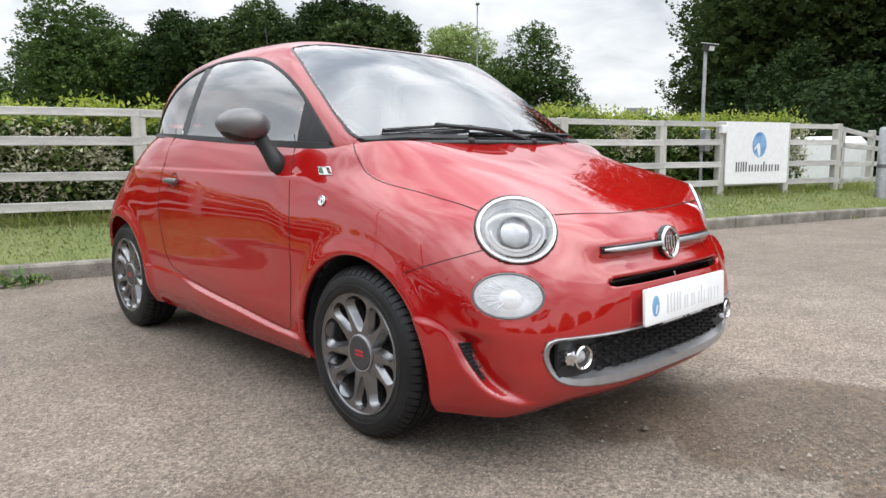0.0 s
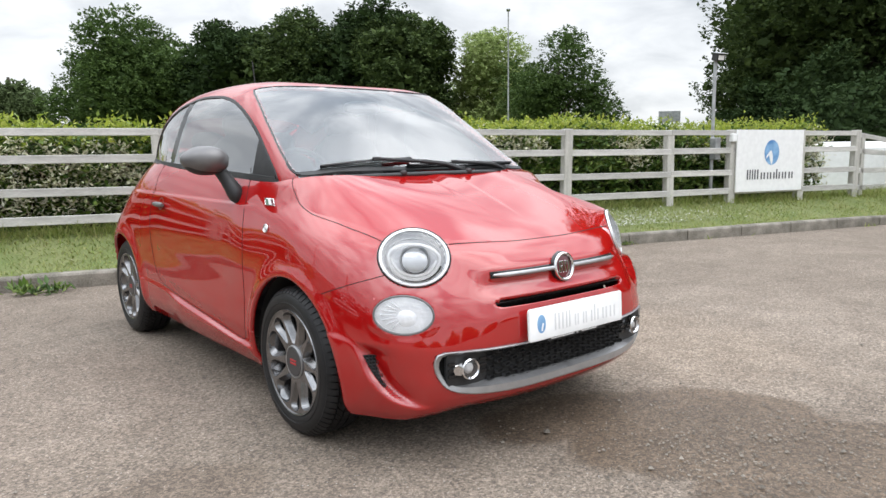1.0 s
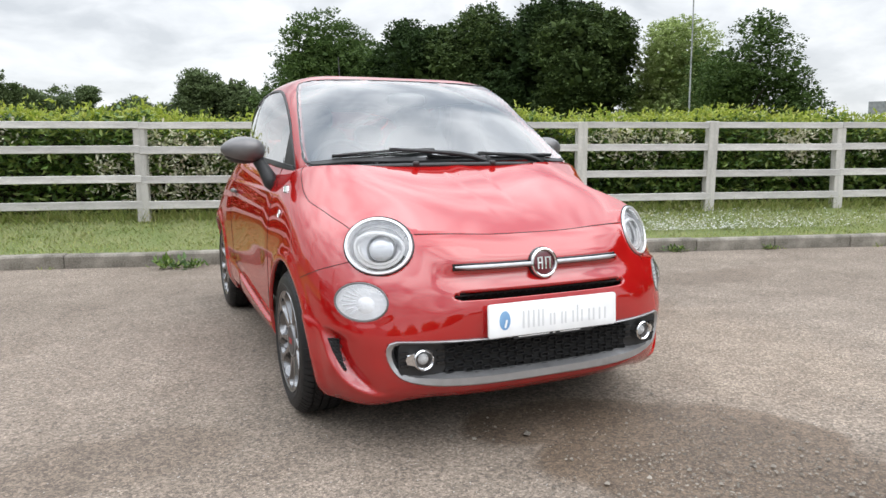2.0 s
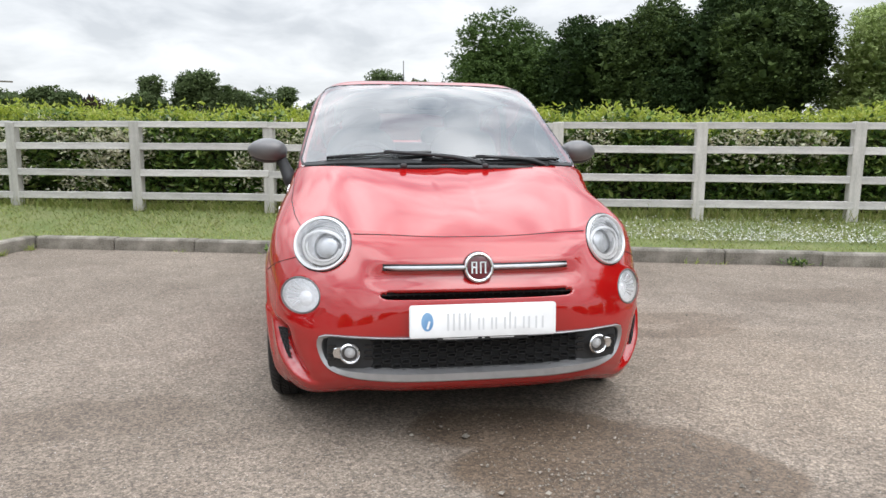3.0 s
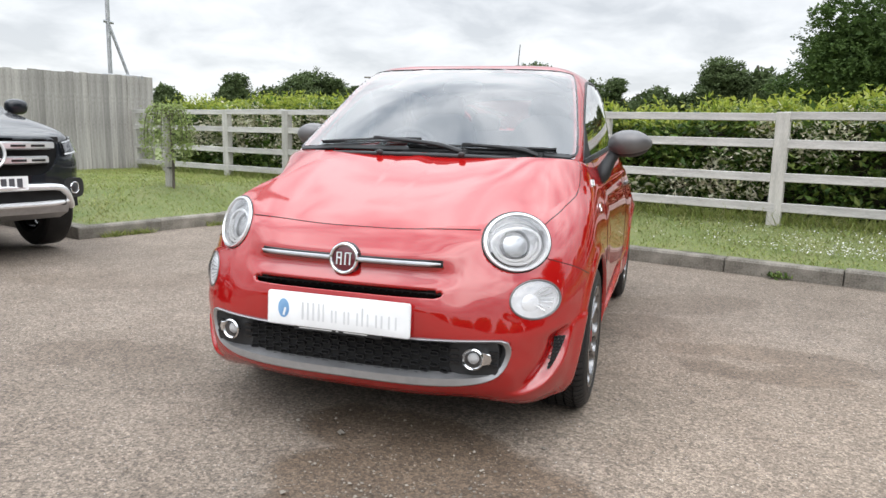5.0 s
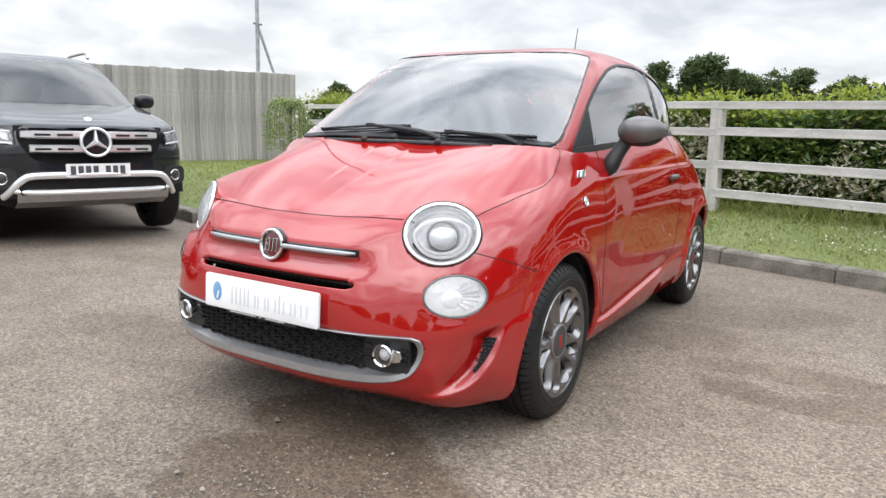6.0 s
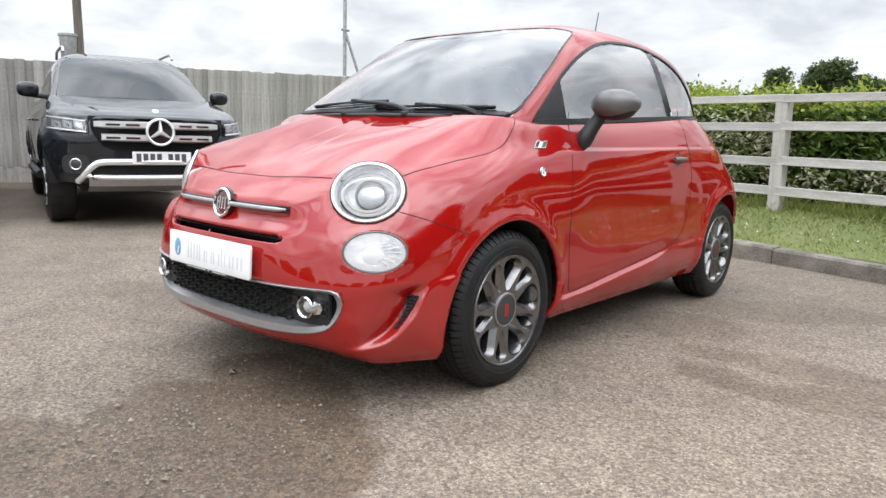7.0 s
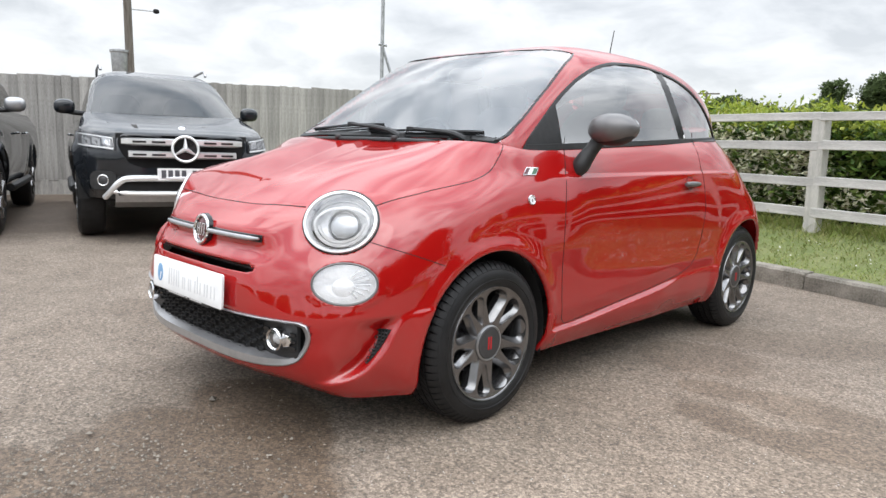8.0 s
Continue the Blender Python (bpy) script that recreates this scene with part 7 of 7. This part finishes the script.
for z0, z1 in RAILS:
    part("rail", moved(block(0.0, 3.3, -0.05, -0.012, z0 - 0.03, z1 - 0.03, 0.005), pose(0, 0, 0, 0, 4.0 if z0 > 1.2 else 2.0 if z0 > 0.9 else 0.6, 0)), WOOD_RAIL, turned)
bollard = thing("barrier_post", "round galvanised barrier post at the entrance", "bollard", site(10.05, 4.42, 0.1))
part("tube", lathe([(0.085, 0.0), (0.085, 1.22), (0.07, 1.25), (0.001, 1.26)], 24), GALV, bollard)
part("band", lathe([(0.09, 0.60), (0.09, 0.66)], 24), SATIN_GREY, bollard)
van = thing("white_van", "white van standing beyond the entrance fence", "van", site(12.3, 7.85, 0.05, 50))
part("body", join(block(-2.2, 1.1, -0.9, 0.9, 0.28, 1.20, 0.12), block(1.0, 2.0, -0.88, 0.88, 0.28, 0.95, 0.18)), WHITE_PLASTIC, van)
part("windscreen", block(1.06, 1.16, -0.74, 0.74, 0.92, 1.14, 0.02), GLOSS_BLACK, van)
for sy in (-0.905, 0.905):
    part("side_window", block(0.35, 0.98, sy - 0.004, sy + 0.004, 0.86, 1.12, 0.003), GLOSS_BLACK, van)
part("bumper", block(1.96, 2.06, -0.84, 0.84, 0.40, 0.60, 0.03), BLACK_PLASTIC, van)
for sy in (-0.68, 0.68):
    part("headlight", moved(pod(0, 0, 0, 0.04, 0.13, 0.08, 14, 8), pose(1.97, sy, 0.76)), BRIGHT_TRIM, van)
for sx in (-1.4, 1.3):
    part("wheel", moved(lathe([(0.001, 0.1), (0.2, 0.1), (0.33, 0.09), (0.33, -0.09), (0.001, -0.1)], 28), Matrix.Translation((sx, -0.82, 0.33)) @ Matrix.Rotation(math.pi / 2, 4, "X")), RUBBER, van)


# ---- trees ----
def tree(label, x, y, h, r, mat, seed, n=9000, leaf=0.30, base=0.18, lobes=26, squash=1.0, group="", full=0.0):
    rn = np.random.default_rng(seed)
    t = thing("tree", label, "tree", pose(x, y, 0), group)
    trunk = spline([(0, 0, -0.2), (0.08 * r * rn.normal(), 0.05 * r, h * 0.3), (0.1 * r * rn.normal(), 0, h * 0.75)], 12)
    part("trunk", tube(trunk, list(np.linspace(h * 0.035, h * 0.010, 12)), 10), BARK, t)
    for k in range(7):
        a, z0 = k * 2.4 + rn.uniform(0, 1), h * rn.uniform(0.22, 0.55)
        end = (r * 0.48 * math.cos(a), r * 0.48 * math.sin(a), z0 + h * rn.uniform(0.04, 0.14))
        part("limb", tube(spline([(0, 0, z0), (end[0] * 0.45, end[1] * 0.45, z0 + (end[2] - z0) * 0.6), end], 8), list(np.linspace(h * 0.014, h * 0.003, 8)), 6), BARK, t)
    # lobes fill an egg-shaped crown; leaves sit in clumps near their skins
    mid, half_h = h * (1 + base) / 2, h * (1 - base) / 2
    centre, size = [], []
    while len(centre) < lobes:
        q = rn.normal(size=3)
        q *= rn.uniform(0.25, 0.86 - 0.2 * full) / np.linalg.norm(q)
        wide = 1 - 0.30 * max(0, q[2]) - 0.12 * max(0, -q[2])
        centre.append((q[0] * r * wide, q[1] * r * wide, mid + q[2] * half_h * squash))
        size.append(r * rn.uniform(0.22 + 0.10 * full, 0.40 + 0.06 * full))
    centre, size = np.array(centre), np.array(size)
    per = 12
    m = n // per
    which = rn.choice(lobes, m * 3, p=size**2 / (size**2).sum())
    d = rn.normal(size=(m * 3, 3))
    d /= np.linalg.norm(d, axis=1, keepdims=True)
    clump = centre[which] + d * (size[which] * rn.uniform(0.45, 1.0, m * 3) ** 0.5)[:, None] * [1, 1, 0.85]
    # a full crown carries its leaves on the outside
    out = np.linalg.norm((clump - [0, 0, mid]) / [r, r, half_h], axis=1)
    clump = clump[np.argsort(np.where(out > 0.96, 2, np.where(out < 0.72, 1, 0)), kind="stable")[:m]] if full else clump[:m]
    clump[:, 2] = np.maximum(clump[:, 2], h * base * 0.5)
    ball = rn.normal(size=(m * per, 3))
    ball *= (rn.uniform(0, 1, m * per) ** 0.5 / np.linalg.norm(ball, axis=1))[:, None] * leaf * 1.25
    pts = np.repeat(clump, per, 0) + ball * [1, 1, 0.7]
    leaf_part("crown", leaves(pts, leaf * 0.82, 0.66, -0.05, seed + 1), mat, t)
    # shaded twigs and leaves deep inside each lobe
    inside = rn.normal(size=(lobes * 190, 3))
    inside *= (rn.uniform(0, 1, lobes * 190) ** 0.4 / np.linalg.norm(inside, axis=1))[:, None] * 0.72
    deep = np.repeat(centre, 190, 0) + inside * np.repeat(size, 190)[:, None]
    leaf_part("inner_leaves", leaves(deep, leaf * (1.9 if full else 1.4), 0.8, 0.0, seed + 2), mat, t)
    return t


def bearing(az, dist, x0=0.0, y0=-3.0):
    return x0 - dist * math.sin(radians(az)), y0 + dist * math.cos(radians(az))


DARK_TREE, PALE_TREE = "dense dark green broadleaf tree behind the hedge", "airy lighter green broadleaf tree"
tree("broad round mid-green tree behind the hedge", 9.7, 37.0, 9.2, 5.0, TREE_ROUND, 100, 52000, 0.19, 0.0, 70, group="trees behind the hedge", full=0.9)
for k, (az, dist, h, r, n, leaf) in enumerate((
    (-20.8, 37, 8.4, 3.8, 34000, 0.19), (-25.5, 35, 8.5, 3.7, 34000, 0.19), (-30.5, 33, 8.8, 3.8, 34000, 0.19), (-33.0, 31, 8.9, 2.8, 34000, 0.18))):
    x, y = bearing(az, dist)
    tree(DARK_TREE, x, y, h, r, TREE_SHADED if k in (0, 2) else TREE_BROAD, 101 + k, n, leaf, 0.0, 54, group="trees behind the hedge", full=0.6)
tree(PALE_TREE, 20.2, 21.2, 7.0, 3.3, SAPLING_LEAF, 120, 44000, 0.13, 0.0, 46, group="trees behind the hedge", full=0.5)
tree("spreading green tree with open branches behind the hedge", 18.6, 15.4, 5.7, 2.9, TREE_ROUND, 121, 26000, 0.12, 0.05, 34, group="trees behind the hedge")
for k, (x, y, h, r) in enumerate(((15.6, 16.4, 2.5, 1.9), (17.6, 13.8, 2.2, 1.5), (13.2, 18.4, 2.4, 1.8))):
    tree("low yellow-green scrub behind the hedge", x, y, h, r, SCRUB, 125 + k, 9000, 0.10, -0.3, 20, group="scrub behind the hedge", full=0.8)
for k, (az, dist, h, r, n) in enumerate(((-73.4, 25, 15.5, 6.0, 122000), (-87, 24, 13.0, 5.6, 28000), (-99, 25, 12.0, 5.5, 6000), (-67.6, 28, 9.6, 4.0, 28000))):
    x, y = bearing(az, dist, -2.2, -1.9)
    tree("huge dark green tree overhanging the entrance", x, y, h, r, TREE_BROAD, 140 + k, n, 0.16, -0.05, 130 if k == 0 else 70, group="trees by the entrance", full=1.0 if k in (0, 3) else 0.8)
for k, (az, dist, h, r) in enumerate(((-66.8, 21, 3.2, 2.3), (-71.5, 20, 3.6, 3.0), (-77, 20, 3.8, 3.0), (-84, 20, 3.8, 3.0))):
    x, y = bearing(az, dist, -2.2, -1.9)
    tree("low dark shrub under the big tree", x, y, h, r, TREE_SHADED, 220 + k, 14000, 0.12, -0.3, 22, group="shrubs by the entrance")
FAR = ((-24.0, 42.9, 5.1, 2.6), (-22.5, 43.7, 4.8, 1.6), (-21.4, 44.2, 4.7, 1.5), (-19.8, 44.8, 5.1, 1.7), (-17.7, 45.7, 5.4, 1.7), (-16.2, 46.2, 4.9, 1.1), (-13.5, 47.0, 4.2, 1.3), (-12.0, 47.3, 5.6, 1.5), (-9.3, 47.9, 6.6, 1.8), (-6.8, 48.3, 5.7, 1.6),
       (-32.2, 37.0, 4.1, 1.4), (-28.6, 39.8, 4.7, 1.7), (-26.7, 41.0, 4.1, 2.2), (-3.4, 48.9, 5.4, 1.6), (-0.8, 49.0, 5.7, 2.0), (1.7, 49.1, 5.1, 2.0), (3.9, 49.0, 6.0, 2.2), (6.0, 48.8, 6.2, 2.0), (-15.0, 48.5, 3.9, 2.4), (-4.8, 50.5, 4.5, 2.4))
for k, (x, y, h, r) in enumerate(FAR):
    tree("distant dark copper tree on the skyline" if k == 5 else "distant dark green tree on the skyline", x, y, h * (1.32 if x > 3 else 1.12 if x > -4 else 1.22 if x > -13 else 1.13), r * 1.35, TREE_BROWN if k == 5 else TREE_HAZED, 160 + k, 14000, 0.20, -0.15, 30, group="trees on the skyline", full=1.0)
# an unseen belt of trees, added behind the camera to shape the car's reflections
for k in range(13):
    a = radians(192 + 14.6 * k)
    d = 33 + 3 * math.sin(k * 2.3)
    tree("unseen broadleaf tree added across the yard to shape reflections", d * math.cos(a), -3 + d * math.sin(a), 3.2 + 0.5 * math.sin(k * 1.7), 4.6, TREE_LIGHT, 190 + k, 9000, 0.26, -0.25, 30, group="trees across the yard", full=0.8)

# sapling with its stake on the grass
sap = thing("sapling", "young weeping sapling tied to a stake on the grass", "sapling", pose(-5.0, 4.47, 0.31))
part("trunk", tube([(0.05, 0, -0.05), (0.06, 0, 0.4), (0.03, 0, 0.8), (0.03, 0, 1.02)], [0.018, 0.016, 0.013, 0.009], 8), BARK, sap)
part("stake", moved(block(-0.034, 0.034, -0.034, 0.034, 0, 0.98, 0.006), pose(-0.04, 0.03, -0.05)), WOOD_POST, sap)
part("tie", tube([(-0.09, 0.03, 0.30), (0.03, -0.03, 0.30), (0.09, 0.01, 0.30), (-0.02, 0.08, 0.30)], 0.010, 6, True), RUBBER, sap)
srng = np.random.default_rng(31)
twig_pts = []
for k in range(22):
    a = k * 2.399
    e = 0.17 + 0.15 * srng.uniform()
    path = spline([(0.03, 0, 0.86 + 0.006 * k), (0.55 * e * math.cos(a), 0.55 * e * math.sin(a), 1.03 + 0.05 * srng.uniform()), (e * math.cos(a), e * math.sin(a), 0.85), (1.05 * e * math.cos(a), 1.05 * e * math.sin(a), 0.32 + 0.3 * srng.uniform())], 14)
    part("twig", tube(path, list(np.linspace(0.005, 0.002, 14)), 5), BARK, sap)
    twig_pts.append(path[3:])
tp = np.repeat(np.concatenate(twig_pts), 10, 0) + srng.normal(0, 0.030, (22 * 11 * 10, 3))
leaf_part("leaves", leaves(tp, 0.046, 0.46, -0.5, 33), SAPLING_LEAF, sap)

# daisies, weeds, grit
drng = np.random.default_rng(41)
n = 5000
ds, da = drng.normal(3.2, 1.4, n), KERB_Y + 0.36 + np.abs(drng.normal(0, 0.26, n))
pz = bank_height(ds, da) + 0.035
ring8 = np.linspace(0, 2 * np.pi, 6, endpoint=False)
c = np.stack([ds, da, pz], 1)
rad = drng.uniform(0.004, 0.0078, n)[:, None]
tilt = drng.normal(0, 0.35, (n, 2))
v = np.concatenate([(c + np.stack([np.cos(a) * rad[:, 0], np.sin(a) * rad[:, 0], (np.cos(a) * tilt[:, 0] + np.sin(a) * tilt[:, 1]) * rad[:, 0]], 1))[:, None] for a in ring8], 1).reshape(-1, 3)
solo("daisies", (v.tolist(), np.arange(6 * n).reshape(-1, 6).tolist()), PETAL, "drift of white daisies in the grass", "flowers", SITE, kind="stuff", angle=0)
for s, a, k, size in ((-2.12, KERB_Y - 0.20, 1, 0.15), (-1.95, KERB_Y - 0.14, 2, 0.10), (3.0, KERB_Y - 0.03, 3, 0.10), (0.95, KERB_Y - 0.03, 4, 0.08), (4.1, KERB_Y - 0.03, 5, 0.06)):
    w = np.random.default_rng(50 + k)
    cc = np.stack([w.normal(0, size * 0.55, 70), w.normal(0, size * 0.28, 70), np.abs(w.normal(0.01, size * 0.22, 70))], 1)
    stuff("weed", leaves(cc, size * 0.55, 0.40, 0.5, 60 + k), HEDGE_LEAF, "weed growing along the foot of the kerb", "weed", site(s, a, 0.0))
wr = np.random.default_rng(81)
fs = np.concatenate([wr.normal(KERB_X + 0.03, 0.025, 1500), wr.uniform(KERB_X, 10.0, 900)])
fa = np.concatenate([wr.uniform(1.4, KERB_Y - 0.1, 1500), KERB_Y - 0.03 + wr.normal(0, 0.012, 900)])
v, f = blades(fs, fa, 0.05, 82)
v[:, 2] -= np.repeat(bank_height(fs, fa), 4)
keep = np.repeat([noise.noise((p * 2.3, q * 2.3, 7.0)) > (0.02 if q < KERB_Y - 0.09 else 0.28) for p, q in zip(fs, fa)], 4)
stuff("kerb_weeds", (v[keep], np.arange(keep.sum()).reshape(-1, 4)), GRASS, "thin dry grass growing in the joint along the kerb", "grass", SITE)
prng = np.random.default_rng(71)
n = 5400
px = np.concatenate([prng.normal(0.45, 0.42, 3300), prng.normal(0.9, 0.9, 700), prng.uniform(-4, 5, 1160), prng.normal(-0.2, 0.07, 40), prng.normal(0.55, 0.40, 200)])
py = np.concatenate([prng.normal(-1.25, 0.36, 3300), prng.normal(-1.6, 0.5, 700), prng.uniform(-3.2, 3.0, 1160), prng.normal(-0.57, 0.04, 40), prng.normal(-1.40, 0.26, 200)])
sz = np.concatenate([prng.lognormal(-5.95, 0.5, 5200), prng.lognormal(-5.3, 0.28, 200)])
octa = np.array([(1, 0, 0), (0, 1, 0), (-1, 0, 0), (0, -1, 0), (0, 0, 0.7), (0, 0, -0.4)])
v = (np.stack([px, py, sz * 0.1], 1)[:, None] + octa[None] * sz[:, None, None] * prng.uniform(0.6, 1.3, (n, 6, 1))).reshape(-1, 3)
tri = np.array([(0, 1, 4), (1, 2, 4), (2, 3, 4), (3, 0, 4), (1, 0, 5), (2, 1, 5), (3, 2, 5), (0, 3, 5)])
solo("grit", (v.tolist(), (np.arange(n)[:, None, None] * 6 + tri[None]).reshape(-1, 3).tolist()), PEBBLE, "loose grit and small stones on the tarmac", "grit", kind="stuff", angle=0)
